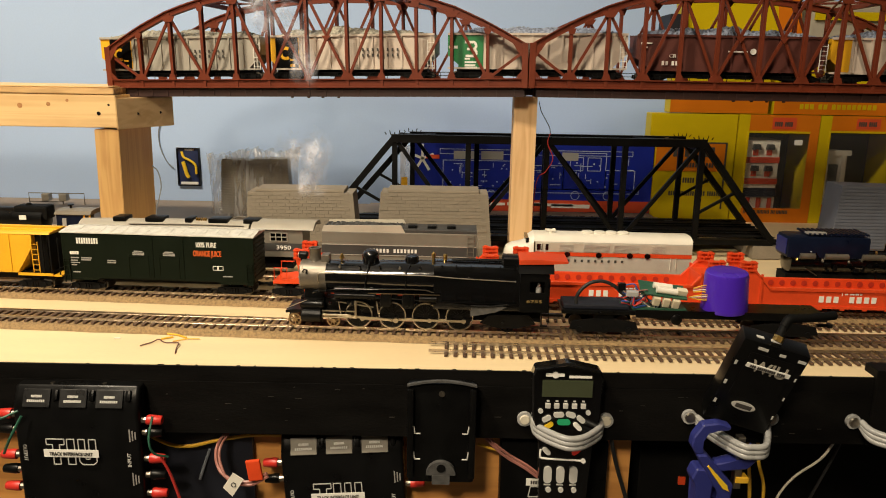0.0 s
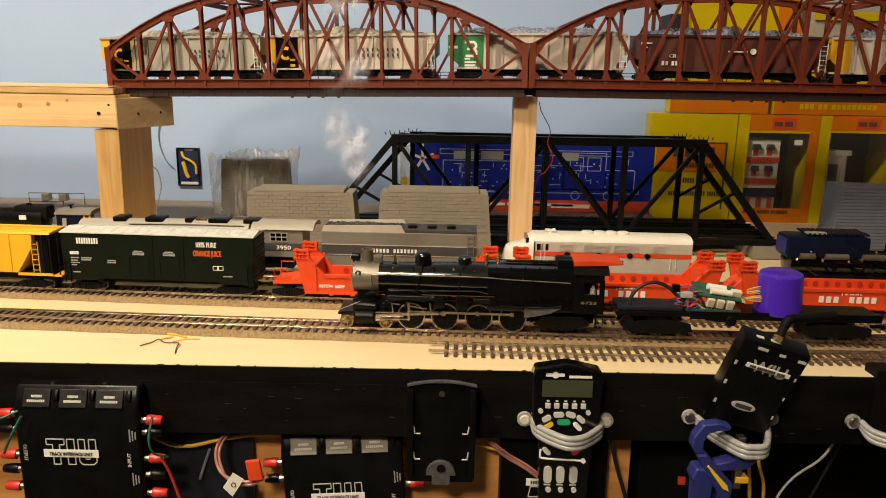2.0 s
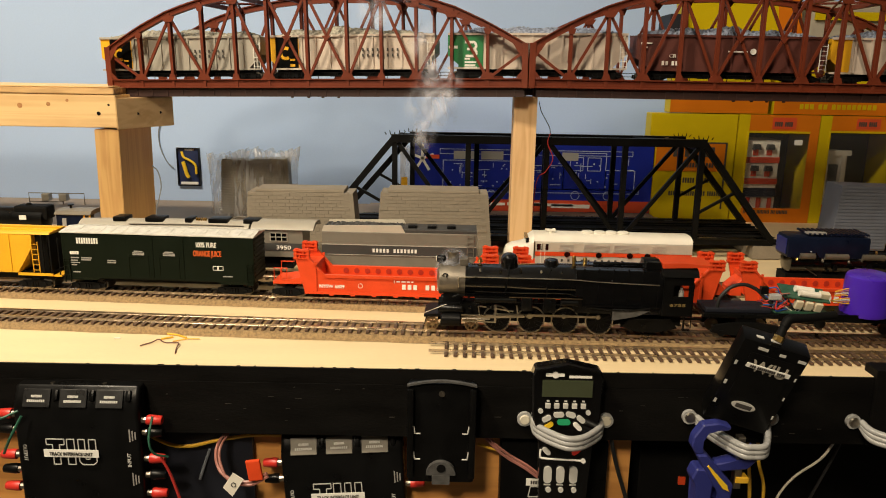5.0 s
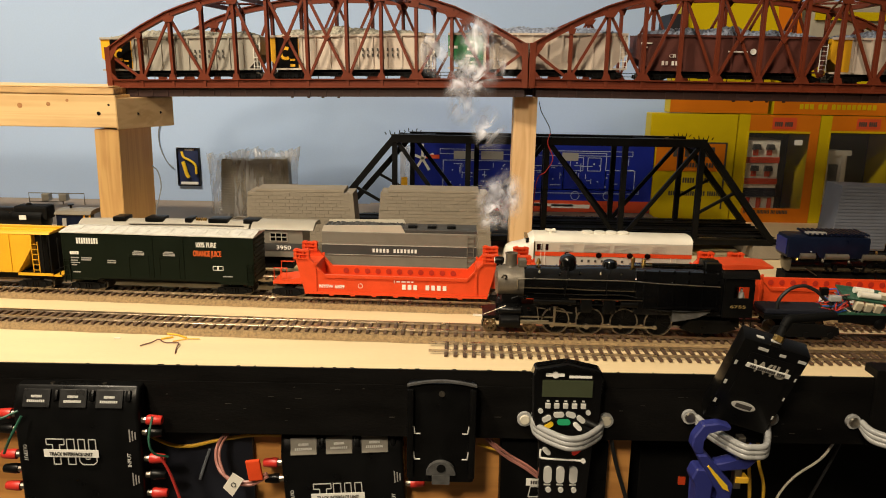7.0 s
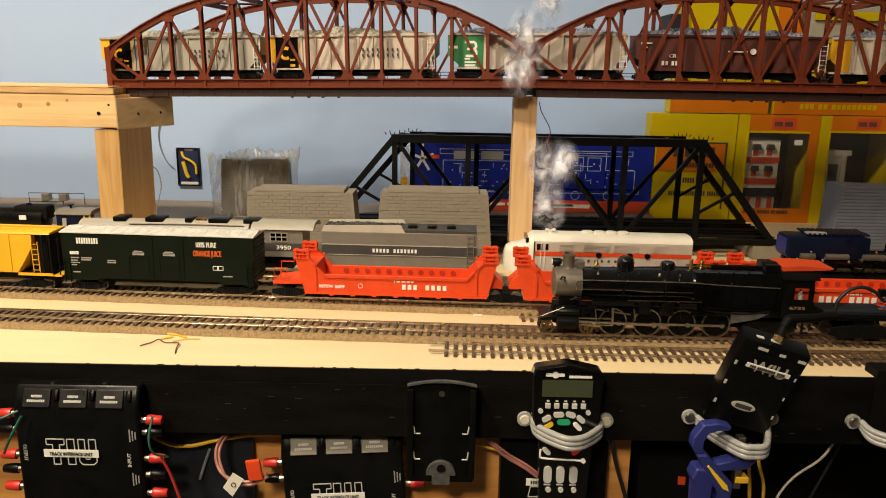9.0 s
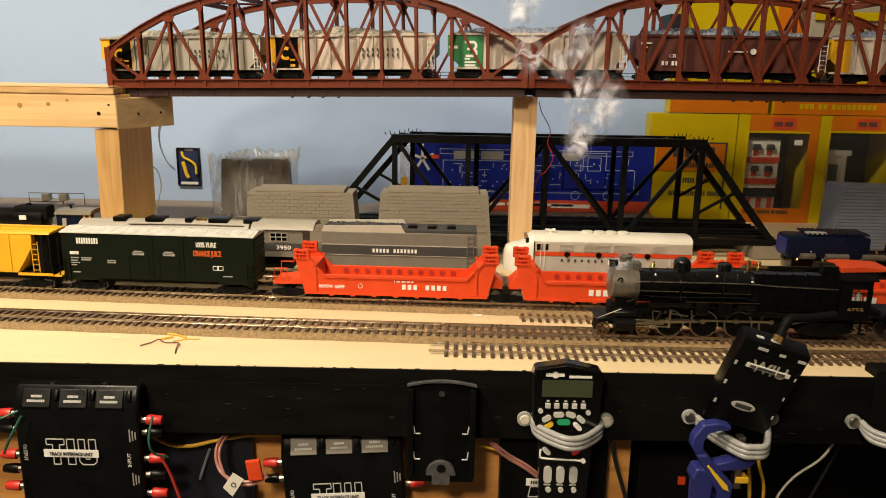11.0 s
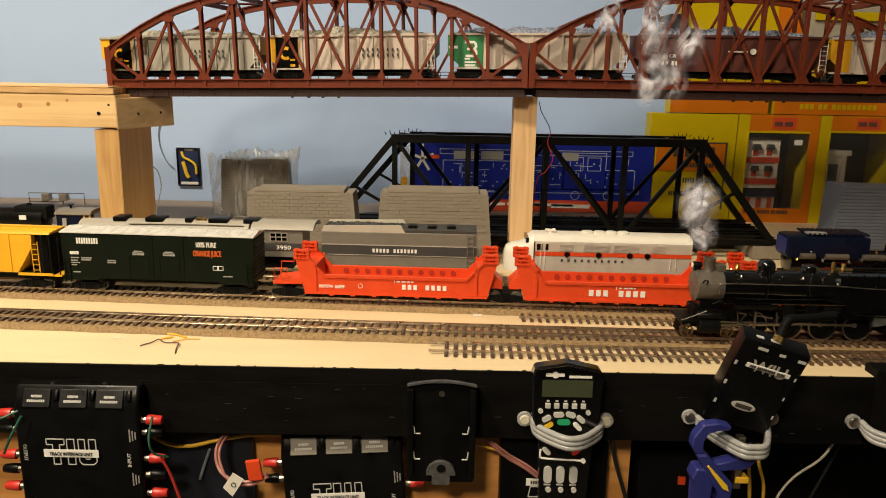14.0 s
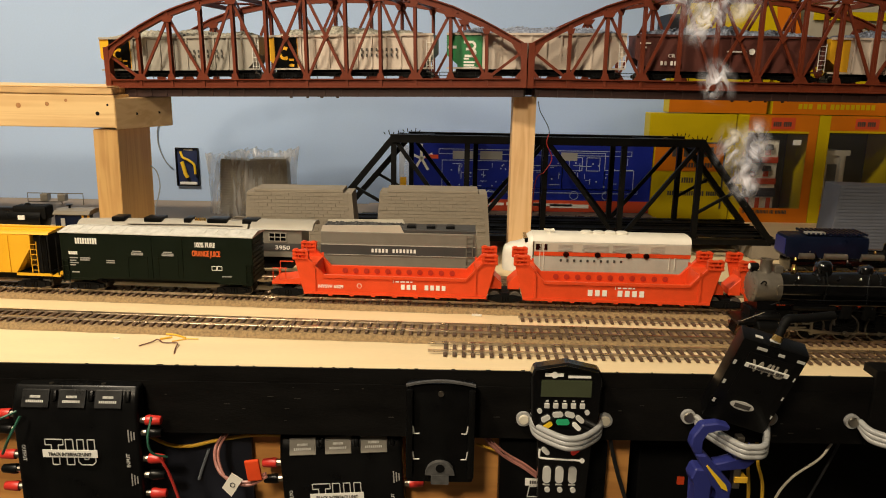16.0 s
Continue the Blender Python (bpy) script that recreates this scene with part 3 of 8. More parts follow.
def well_car(x, first=False):
    th = thing("well_car", "red articulated container well car, empty", "freight car", "red well cars in a row", at=on(main_y, x))
    H = 0.0885
    for s in (-1, 1):
        y = s * 0.0168
        d = 0.0012
        part("side_sill", prism(bm_(), [(-0.0850, 0.0065), (-H, 0.020), (-0.0935, 0.040), (-0.0800, 0.040), (-0.066, 0.0245), (0.066, 0.0245), (0.0800, 0.040), (0.0935, 0.040), (H, 0.020), (0.0850, 0.0065)], y - d, y + d, 0.0003), M_RED, th)
        bm = bm_()
        yy = y + s * 0.0012
        lo, hi = min(yy, yy + s * 0.0014), max(yy, yy + s * 0.0014)
        box(bm, -0.0850, 0.0850, lo, hi, 0.0063, 0.0085)
        box(bm, -0.066, 0.066, lo, hi, 0.0222, 0.0248)
        for q in (-1, 1):
            beam(bm, (q * 0.066, (lo + hi) / 2, 0.0235), (q * 0.0800, (lo + hi) / 2, 0.039), 0.0016, 0.0014)
            box(bm, min(q * 0.0735, q * 0.0755), max(q * 0.0735, q * 0.0755), lo, hi, 0.0085, 0.037)
        for k in range(7):
            xx = -0.06 + k * 0.02
            box(bm, xx - 0.002, xx + 0.002, lo, hi, 0.0050, 0.0063)
        part("rib", bm, M_RED, th)
        for q in (-1, 1):
            bm = bm_()
            x0, x1 = sorted((q * 0.0800, q * 0.0945))
            box(bm, x0, x1, y - 0.0002, y + 0.0010, 0.0385, 0.0465)
            for xx in (x0, x1 - 0.0030):
                box(bm, xx, xx + 0.0030, y - 0.0022, y + 0.0022, 0.0385, 0.0478, 0.0003)
            for z, d in ((0.0395, 0.0011), (0.0432, 0.0009), (0.0466, 0.0011)):
                box(bm, x0 - 0.0003, x1 + 0.0003, y - 0.0027, y + 0.0027, z, z + d)
            box(bm, x0 + 0.0050, x0 + 0.0060, y - 0.0025, y + 0.0025, 0.0405, 0.0432)
            box(bm, x1 - 0.0062, x1 - 0.0050, y - 0.0025, y + 0.0025, 0.0441, 0.0466)
            box(bm, x0 + 0.0010, x0 + 0.0045, y - 0.0020, y + 0.0020, 0.0477, 0.0487, 0.0002)
            box(bm, x1 - 0.0045, x1 - 0.0010, y - 0.0020, y + 0.0020, 0.0477, 0.0486, 0.0002)
            part("container_guide", bm, M_RED, th)
    for k in range(11):
        xx = -0.052 + k * 0.0104
        part("lightening_hole", lathe(bm_(), [(0.0027, -0.0003), (0.0024, 0.0003)], (xx, 0.0153, 0.0205), "y", 12), M_RED_SHADE, th, "darker red disc with the shade of a round recess painted in")
    part("well_floor", box(bm_(), -0.070, 0.070, -0.0156, 0.0156, 0.0070, 0.0082), M_RED, th)
    for q in (-1, 1):
        bm = bm_()
        prism(bm, [(q * 0.0705, 0.0085), (q * 0.0735, 0.034), (q * 0.0885, 0.034), (q * 0.0885, 0.017), (q * 0.078, 0.0085)], -0.0155, 0.0155)
        part("bulkhead", bm, M_RED, th)
        bm = bm_()
        if first and q < 0:
            prism(bm, [(-0.0885, 0.014), (-0.0885, 0.021), (-0.108, 0.0165), (-0.116, 0.0165), (-0.116, 0.0135)], -0.0150, 0.0150, 0.0003)
            for k in (-0.013, 0.013):
                tube(bm, [(-0.115, k, 0.0165), (-0.115, k, 0.0285), (-0.102, k, 0.0285)], 0.0006)
            for k in (-0.103, -0.109):
                rod(bm, (k, -0.013, 0.0165), (k, -0.013, 0.0285), 0.0005, 6)
        else:
            prism(bm, [(q * 0.0885, 0.014), (q * 0.0885, 0.030), (q * 0.0990, 0.020), (q * 0.0990, 0.014)], -0.0110, 0.0110, 0.0003)
        part("end_platform", bm, M_RED, th)
    truck(th, -0.1015, r=0.0054)
    if x > 0.3:
        truck(th, 0.1015, r=0.0054)
    at_x, k = (0.0060, 1.0) if first else (-0.0260, 1.24) if x < 0.3 else (-0.0215, 1.24)
    bars([3, 4], at_x, 0.0128 - 0.0008 * (k > 1), -0.0183, 0.0046 * k, 0.0034 * k, 0.0019 * k, M_LETTER, th, space=0.006 * k)
    bm = bm_()
    for k, w in ((0.001, 0.003), (0.0055, 0.004), (0.0105, 0.003), (0.0145, 0.002)):
        box(bm, k, k + w, -0.0184, -0.0180, 0.0195, 0.0207)
    box(bm, -0.0015, -0.0010, -0.0184, -0.0180, 0.0185, 0.0212)
    part("stencil", bm, M_LETTER, th, "small white print as bars")
    if first:
        lettering("NYSW 6809", 0.0046, M_LETTER, th, pose(-0.0595, -0.0184, 0.0122), width=0.0235, bold=0.00006)
        bm = bm_()
        for k in range(14):
            a, b2 = 2 * math.pi * k / 14, 2 * math.pi * (k + 1) / 14
            tube(bm, [(-0.0328 + 0.0021 * math.cos(a), -0.0183, 0.0150 + 0.0021 * math.sin(a)), (-0.0328 + 0.0021 * math.cos(b2), -0.0183, 0.0150 + 0.0021 * math.sin(b2))], 0.00025, 4)
        part("stencil", bm, M_LETTER, th, "small round mark")


# darker copy of the car red: shade of the round holes put into colour
M_RED_SHADE = shade("shaded_red_plastic", (0.40, 0.03, 0.012), 0.5, var=0.1)


def diesel():
    th = thing("diesel_locomotive", "white and silver streamlined diesel with a red stripe", "locomotive", at=on(rear_y, 0.1588, RT) @ Matrix.Diagonal((1.011, 1, 0.915, 1)))
    h = 0.092
    Z1 = 0.050
    # body: side profile drawn out, with rounded roof shoulders
    sec = [(-0.0172, 0.012), (-0.0172, 0.0485), (-0.0155, 0.0525), (-0.011, 0.0550), (0, 0.0558), (0.011, 0.0550), (0.0155, 0.0525), (0.0172, 0.0485), (0.0172, 0.012)]
    part("body", prism_x(bm_(), sec, -0.064, h), M_SILVER, th, "", True)
    bm = bm_()
    prism_x(bm, [(y * 1.004, z + 0.0003) for y, z in sec[1:-1]], -0.0655, h + 0.0003)
    part("roof", bm, M_WHITE, th, "warm white roof", True)
    # nose: lofted sections
    bm = bm_()
    rings = []
    for x, w, top, rnd in ((-0.0655, 0.0172, 0.0556, 0.0), (-0.0700, 0.0170, 0.0525, 0.0), (-0.0745, 0.0168, 0.0455, 0.0), (-0.0800, 0.0160, 0.0438, 0.0), (-0.0870, 0.0140, 0.0425, 0.0), (-0.0925, 0.0100, 0.0395, 0.0), (-0.0945, 0.0045, 0.0335, 0.0)):
        ring = []
        for k in range(13):
            a = math.pi * k / 12
            c, s = math.cos(a), math.sin(a)
            ring.append(bm.verts.new((x, -w * math.copysign(abs(c) ** 0.45, c), 0.013 + (top - 0.013) * abs(s) ** 0.35)))
        rings.append(ring)
    for a, b in zip(rings, rings[1:]):
        for k in range(12):
            bm.faces.new((a[k], a[k + 1], b[k + 1], b[k]))
    bm.faces.new(rings[-1])
    part("nose", bm, M_WHITE, th, "rounded white nose", True)
    bm = bm_()
    box(bm, -0.064, h, -0.0178, -0.0171, 0.0330, 0.0372)
    part("stripe", bm, M_RED, th, "red side stripe")
    part("upper_panel", box(bm_(), -0.064, h, -0.0176, -0.0171, 0.0376, 0.0475), M_PALE, th, "pale grey upper side panel")
    bm = bm_()
    for x0, x1 in ((-0.040, -0.026), (-0.016, 0.010), (0.014, 0.040), (0.052, 0.066)):
        for k in range(6):
            z = 0.0385 + k * 0.0014
            box(bm, x0, x1, -0.0181, -0.0176, z, z + 0.0008)
    part("grille", bm, M_SILVER, th)
    for x in (-0.032, -0.0005, 0.0305, 0.048):
        part("porthole", lathe(bm_(), [(0.0030, -0.0186), (0.0030, -0.0176)], (x, 0, 0.0350), "y", 20), M_BLACK, th, "dark round porthole")
    for x0, x1 in ((-0.0625, -0.0570), (-0.0545, -0.0510)):
        part("cab_window", box(bm_(), x0, x1, -0.0181, -0.0174, 0.0395, 0.0462), M_BLACK, th, "dark cab window")
    part("windscreen", prism_x(bm_(), [(-0.0150, 0.0470), (-0.0140, 0.0515), (0.0140, 0.0515), (0.0150, 0.0470)], -0.0735, -0.0705), M_BLACK, th, "dark windscreen")
    bm = bm_()
    for x in (-0.0585, -0.0545):
        box(bm, x, x + 0.0005, -0.0182, -0.0172, 0.014, 0.047)
    for x in (0.0710, 0.0765):
        rod(bm, (x, -0.0185, 0.020), (x, -0.0185, 0.034), 0.0003, 6)
    part("grab_iron", bm, M_WHITE, th)
    bars([10], -0.0380, 0.0265, -0.0175, 0.0028, 0.0021, 0.0046, M_DARKPRINT, th)
    bm = bm_()
    for x in (-0.010, 0.002, 0.014, 0.026):
        lathe(bm, [(0.0062, 0.0552), (0.0062, 0.0574), (0.0050, 0.0582)], (x, 0, 0), "z", 18)
    part("roof_fan", bm, M_WHITE, th, "round roof fan", True)
    bm = bm_()
    for y in (-0.003, 0.002):
        lathe(bm, [(0.0010, 0.0), (0.0006, 0.006), (0.0015, 0.010)], (-0.053, y, 0.0585), "x", 10)
    box(bm, -0.050, -0.047, -0.004, 0.003, 0.0555, 0.0590)
    part("horn", bm, M_WHITE, th)
    part("underframe", box(bm_(), -0.062, h - 0.002, -0.0150, 0.0150, 0.0060, 0.0122), M_MATT, th)
    for s in (-1, 1):
        truck(th, s * 0.060 + 0.005, pitch=0.030, r=0.0058, length=0.044)


def up_engine():
    th = thing("grey_steam_locomotive", "grey articulated steam locomotive with black domes", "locomotive", at=on(rear_y, -0.265, RT) @ Matrix.Diagonal((1, 1, 0.94, 1)))
    bm = bm_()
    lathe(bm, [(0.002, -0.116), (0.0148, -0.114), (0.0155, -0.09), (0.0165, -0.02), (0.0168, 0.065)], (0, 0, 0.0430), "x", 32)
    part("boiler", bm, M_UPL, th, "", True)
    part("jacket", box(bm_(), -0.104, 0.070, -0.0158, 0.0158, 0.0250, 0.0430, 0.001), M_UPG, th)
    part("chassis", box(bm_(), -0.112, 0.110, -0.0120, 0.0120, 0.0090, 0.0252), M_MATT, th)
    for x, l in ((-0.0715, 0.014), (-0.0350, 0.019), (0.0010, 0.008), (0.0320, 0.021), (0.0660, 0.016)):
        bm = bm_()
        box(bm, x - l / 2, x + l / 2, -0.0090, 0.0090, 0.0565, 0.0622, 0.002)
        part("dome", bm, M_SATIN, th, "flat black dome", True)
    bm = bm_()
    for k in range(5):
        lathe(bm, [(0.0010, 0.0), (0.0012, 0.0025), (0.0004, 0.004)], (0.0085 + k * 0.0024, -0.004, 0.0585), "z", 8)
    part("safety_valve", bm, M_BRASS, th, "brass valves")
    bm = bm_()
    tube(bm, smooth_path([(-0.060, -0.012, 0.055), (0.0, -0.0125, 0.056), (0.06, -0.0125, 0.0555)]), 0.0006)
    tube(bm, smooth_path([(0.045, -0.004, 0.061), (0.052, -0.004, 0.064), (0.062, -0.004, 0.0635)]), 0.0007)
    part("pipe", bm, M_GRAPH, th)
    # cab
    part("cab", box(bm_(), 0.072, 0.122, -0.0170, 0.0170, 0.0230, 0.0550, 0.0005), M_UPG, th)
    sec = [(-0.0195, 0.0540), (-0.0170, 0.0575), (-0.010, 0.0600), (0, 0.0608), (0.010, 0.0600), (0.0170, 0.0575), (0.0195, 0.0540), (0.0185, 0.0530), (0, 0.0595), (-0.0185, 0.0530)]
    part("cab_roof", prism_x(bm_(), sec, 0.069, 0.1335), M_UPL, th, "", True)
    w = part("cab_window", box(bm_(), 0.0885, 0.1060, -0.0176, -0.0168, 0.0410, 0.0500), M_BLACK, th, "dark cab window")
    bm = bm_()
    for k in range(4):
        x = 0.0885 + k * 0.0058
        box(bm, x - 0.0004, x + 0.0004, -0.0180, -0.0174, 0.041, 0.050)
    for z in (0.041, 0.0455, 0.050):
        box(bm, 0.0882, 0.1064, -0.0180, -0.0174, z - 0.0004, z + 0.0004)
    part("window_frame", bm, M_UPL, w)
    part("number_band", box(bm_(), 0.072, 0.122, -0.0174, -0.0169, 0.0300, 0.0385), M_UPD, th, "dark number band")
    lettering("3950", 0.0062, M_LETTER, th, pose(0.1020, -0.0177, 0.0318), width=0.0150, bold=0.00008)
    bm = bm_()
    for i in range(8):
        lathe(bm, [(0.0075, -0.001), (0.0110, -0.001), (0.0110, 0.001), (0.0075, 0.001)], (-0.095 + i * 0.0225, -0.0095, 0.011), "y", 20)
    part("driving_wheels", bm, M_GRAPH, th, "", True)


def up_tender():
    th = thing("grey_tender", "two-tone grey tender heaped with coal", "tender", at=on(rear_y, -0.0445, RT))
    h = 0.0790
    part("body", box(bm_(), -h, h, -0.0170, 0.0170, 0.0125, 0.0500, 0.0008), M_UPG, th)
    part("band", box(bm_(), -h - 0.0002, h + 0.0002, -0.0176, 0.0176, 0.0265, 0.0365), M_UPD, th, "dark grey name band")
    bm = bm_()
    for z in (0.0262, 0.0366):
        box(bm, -h, h, -0.0179, -0.0170, z - 0.0003, z + 0.0003)
    part("stripe", bm, M_SILVER, th, "fine silver stripe")
    bars([5, 7], -0.0270, 0.0292, -0.0179, 0.0038, 0.0022, 0.0014, M_LETTER, th, space=0.0035)
    part("coal_side", prism(bm_(), [(-h, 0.0498), (-h + 0.002, 0.0560), (0.002, 0.0575), (0.006, 0.0498)], -0.0165, -0.0150), M_PALE, th, "pale raised side sheet")
    part("coal_side", prism(bm_(), [(-h, 0.0498), (-h + 0.002, 0.0560), (0.002, 0.0575), (0.006, 0.0498)], 0.0150, 0.0165), M_PALE, th, "pale raised side sheet")
    part("coal", heap(-h + 0.001, 0.004, -0.0148, 0.0148, 0.0535, 0.0030), M_DULLCOAL, th, "heaped black coal")
    part("deck", box(bm_(), 0.004, h, -0.0160, 0.0160, 0.0500, 0.0535, 0.0006), M_UPD, th)
    for x in (0.013, 0.033, 0.053):
        part("hatch", box(bm_(), x - 0.0045, x + 0.0045, -0.010, 0.002, 0.0535, 0.0565, 0.0008), M_SATIN, th, "black hatch")
    ladder(th, h - 0.006, -0.0180, 0.014, 0.050, 0.0065, M_UPG, 7)
    bm = bm_()
    random.seed(5)
    for z in (0.0145, 0.0225, 0.0400, 0.0480):
        for i in range(60):
            x = -h + 0.003 + i * (2 * h - 0.006) / 59
            box(bm, x - 0.0002, x + 0.0002, -0.0174, -0.0170, z, z + 0.0004)
    part("rivets", bm, M_UPG, th)
    bm = bm_()
    rod(bm, (h + 0.001, -0.014, 0.013), (h + 0.001, -0.014, 0.054), 0.0005, 6)
    part("grab_iron", bm, M_UPL, th)
    part("chassis", box(bm_(), -h, h, -0.0130, 0.0130, 0.0070, 0.0126), M_MATT, th)
    truck(th, -0.055, 2, 0.022)
    truck(th, 0.025, 5, 0.0185)


def heap(x0, x1, y0, y1, z, h, seed=3, nx=70, ny=16):
    """A mound of lumps."""
    bm = bm_()
    g = []
    for i in range(nx + 1):
        row = []
        for j in range(ny + 1):
            u, v = i / nx, j / ny
            x, y = x0 + (x1 - x0) * u, y0 + (y1 - y0) * v
            e = (max(0.0, min(u, 1 - u) * 9) / (1 + max(0.0, min(u, 1 - u) * 9))) * math.sin(math.pi * v) ** 0.6
            w = 0.55 + 0.45 * noise.noise(Vector((u * 6 + seed * 7.1, v * 1.5, seed)))
            lump = random.uniform(-0.0015, 0.0015)
            row.append(bm.verts.new((x + random.uniform(-0.0006, 0.0006), y, z + h * e * w + (lump if 0 < j < ny and 0 < i < nx else 0))))
        g.append(row)
    for i in range(nx):
        for j in range(ny):
            a, b, c, d = g[i][j], g[i + 1][j], g[i + 1][j + 1], g[i][j + 1]
            bm.faces.new((a, b, c))
            bm.faces.new((a, c, d))
    low = [bm.verts.new((x, y, z - 0.003)) for x, y in ((x0, y0), (x1, y0), (x1, y1), (x0, y1))]
    bm.faces.new(low[::-1])
    return bm


boxcar()
hopper_yellow()
for k, x in enumerate((-0.0425, 0.1610, 0.3635)):
    well_car(x, k == 0)
diesel()
up_engine()
up_tender()


# ---- the running locomotive ----
BOIL = 0.0425      # boiler axis above the rail
DRIVERS = (0.049, 0.077, 0.105, 0.133)
DR = 0.0115


def driver(parent, x):
    w = new("driving_wheel")
    w.parent = parent
    w.matrix_basis = pose(x, 0, DR)
    bm = bm_()
    for s in (-1, 1):
        y = s * 0.0092
        prof = [(DR - 0.0009, -0.0011), (DR, -0.0011), (DR, 0.0011), (DR - 0.0009, 0.0011)]
        seg = 40
        rings = [[bm.verts.new((r * math.cos(2 * math.pi * i / seg), y + h, r * math.sin(2 * math.pi * i / seg))) for i in range(seg)] for r, h in prof]
        for a, b in zip(rings, rings[1:] + rings[:1]):
            for i in range(seg):
                bm.faces.new((a[i], a[(i + 1) % seg], b[(i + 1) % seg], b[i]))
    part("tyre", bm, M_STEEL, w, "bright steel tyre", True)
    bm = bm_()
    for s in (-1, 1):
        y = s * 0.0090
        for i in range(14):
            a = 2 * math.pi * i / 14
            beam(bm, (0.002 * math.cos(a), y, 0.002 * math.sin(a)), ((DR - 0.001) * math.cos(a), y, (DR - 0.001) * math.sin(a)), 0.0009, 0.0009)
        lathe(bm, [(0.0028, -0.0009), (0.0028, 0.0009)], (0, y, 0), "y", 16)
        # counterweight
        pts = [((DR - 0.0015) * math.cos(a), (DR - 0.0015) * math.sin(a)) for a in [math.pi + 0.75 * (k / 4 - 1) for k in range(9)]]
        prism(bm, pts, y - 0.0008, y + 0.0008)
        box(bm, -0.001, 0.0062, y - 0.0011, y + 0.0011, -0.0018, 0.0018)
    rod(bm, (0, -0.009, 0), (0, 0.009, 0), 0.0015, 10)
    # black discs added behind the spokes so that the gaps look dark
    for s in (-1, 1):
        lathe(bm, [(DR - 0.0012, s * 0.0082 - 0.0002), (DR - 0.0012, s * 0.0082 + 0.0002)], (0, 0, 0), "y", 32)
    part("spokes", bm, M_SATIN, w, "black spoked centre")
    return w


def steam_engine():
    th = thing("steam_locomotive", "black passenger steam locomotive with a graphite smokebox", "locomotive")
    b = BOIL
    bm = bm_()
    lathe(bm, [(0.0128, 0.022), (0.0129, 0.06), (0.0138, 0.072), (0.0146, 0.1), (0.0146, 0.181)], (0, 0, b), "x", 40)
    for x in (0.038, 0.055, 0.071, 0.088, 0.1):
        lathe(bm, [(0.0131 + max(0, min(1, (x - 0.06) / 0.04)) * 0.0018, x - 0.0007), (0.0131 + max(0, min(1, (x - 0.06) / 0.04)) * 0.0018, x + 0.0007)], (0, 0, b), "x", 40)
    part("boiler", bm, M_BLACK, th, "gloss black boiler", True)
    bm = bm_()
    lathe(bm, [(0.0020, -0.0016), (0.0075, -0.0013), (0.0115, 0.0), (0.0129, 0.0008), (0.0131, 0.003), (0.0130, 0.022)], (0, 0, b), "x", 40)
    lathe(bm, [(0.0134, 0.0012), (0.0134, 0.0028)], (0, 0, b), "x", 40)
    for k in range(14):
        a = 2 * math.pi * k / 14
        rod(bm, (-0.0008, 0.0105 * math.cos(a), b + 0.0105 * math.sin(a)), (0.001, 0.0105 * math.cos(a), b + 0.0105 * math.sin(a)), 0.0007, 6)
    part("smokebox", bm, M_GRAPH, th, "grey graphite smokebox with front door", True)
    # firebox with squared shoulders
    sec = [(-0.0150, 0.020), (-0.0165, 0.040), (-0.0160, 0.0500), (-0.0135, 0.0560), (-0.008, 0.0578), (0.008, 0.0578), (0.0135, 0.0560), (0.0160, 0.0500), (0.0165, 0.040), (0.0150, 0.020)]
    part("firebox", prism_x(bm_(), sec, 0.1115, 0.1815), M_BLACK, th, "", True)
    bm = bm_()
    for k in range(6):
        x = 0.118 + k * 0.0118
        box(bm, x - 0.0005, x + 0.0005, -0.0152, -0.0135, 0.0545, 0.0572)
        box(bm, x - 0.0005, x + 0.0005, -0.0169, -0.0160, 0.026, 0.050)
    part("stay_rib", bm, M_BLACK, th)
    # stack, headlight, domes, fittings
    bm = bm_()
    lathe(bm, [(0.0060, 0.0530), (0.0048, 0.0555), (0.0046, 0.0640), (0.0052, 0.0648), (0.0052, 0.0655), (0.0038, 0.0655), (0.0036, 0.0600)], (0.0115, 0, 0), "z", 24)
    part("smokestack", bm, M_GRAPH, th, "grey smokestack", True)
    bm = bm_()
    box(bm, 0.0172, 0.0240, -0.005, 0.005, 0.0545, 0.0605, 0.0008)
    part("feedwater_heater", bm, M_GRAPH, th)
    bm = bm_()
    lathe(bm, [(0.0028, -0.0020), (0.0030, -0.0015), (0.0030, 0.0045), (0.002, 0.0055)], (0, 0, 0.0590), "x", 18)
    box(bm, -0.0005, 0.004, -0.002, 0.002, 0.0545, 0.0565)
    part("headlight", bm, M_SATIN, th, "round headlight", True)
    lens = part("lens", lathe(bm_(), [(0.0022, -0.0024), (0.0026, -0.0018)], (0, 0, 0.0590), "x", 18), M_WHITE, th, "pale lamp glass")
    bm = bm_()
    lathe(bm, [(0.0006, 0.0040), (0.0010, 0.0038), (0.0014, 0.0020), (0.0024, 0.0), (0.0020, -0.0004)], (0.0340, -0.001, 0.0575), "z", 14)
    rod(bm, (0.0340, -0.0035, 0.0552), (0.0340, -0.0035, 0.0606), 0.0005, 6)
    rod(bm, (0.0340, 0.0020, 0.0552), (0.0340, 0.0020, 0.0606), 0.0005, 6)
    part("bell", bm, M_BRASS, th, "brass bell", True)
    bm = bm_()
    lathe(bm, [(0.0085, 0.0500), (0.0068, 0.0535), (0.0070, 0.0565), (0.0072, 0.0595), (0.0066, 0.0622), (0.0052, 0.0640), (0.0030, 0.0652), (0.0008, 0.0655)], (0.0580, 0, 0), "z", 24)
    part("sand_dome", bm, M_BLACK, th, "", True)
    bm = bm_()
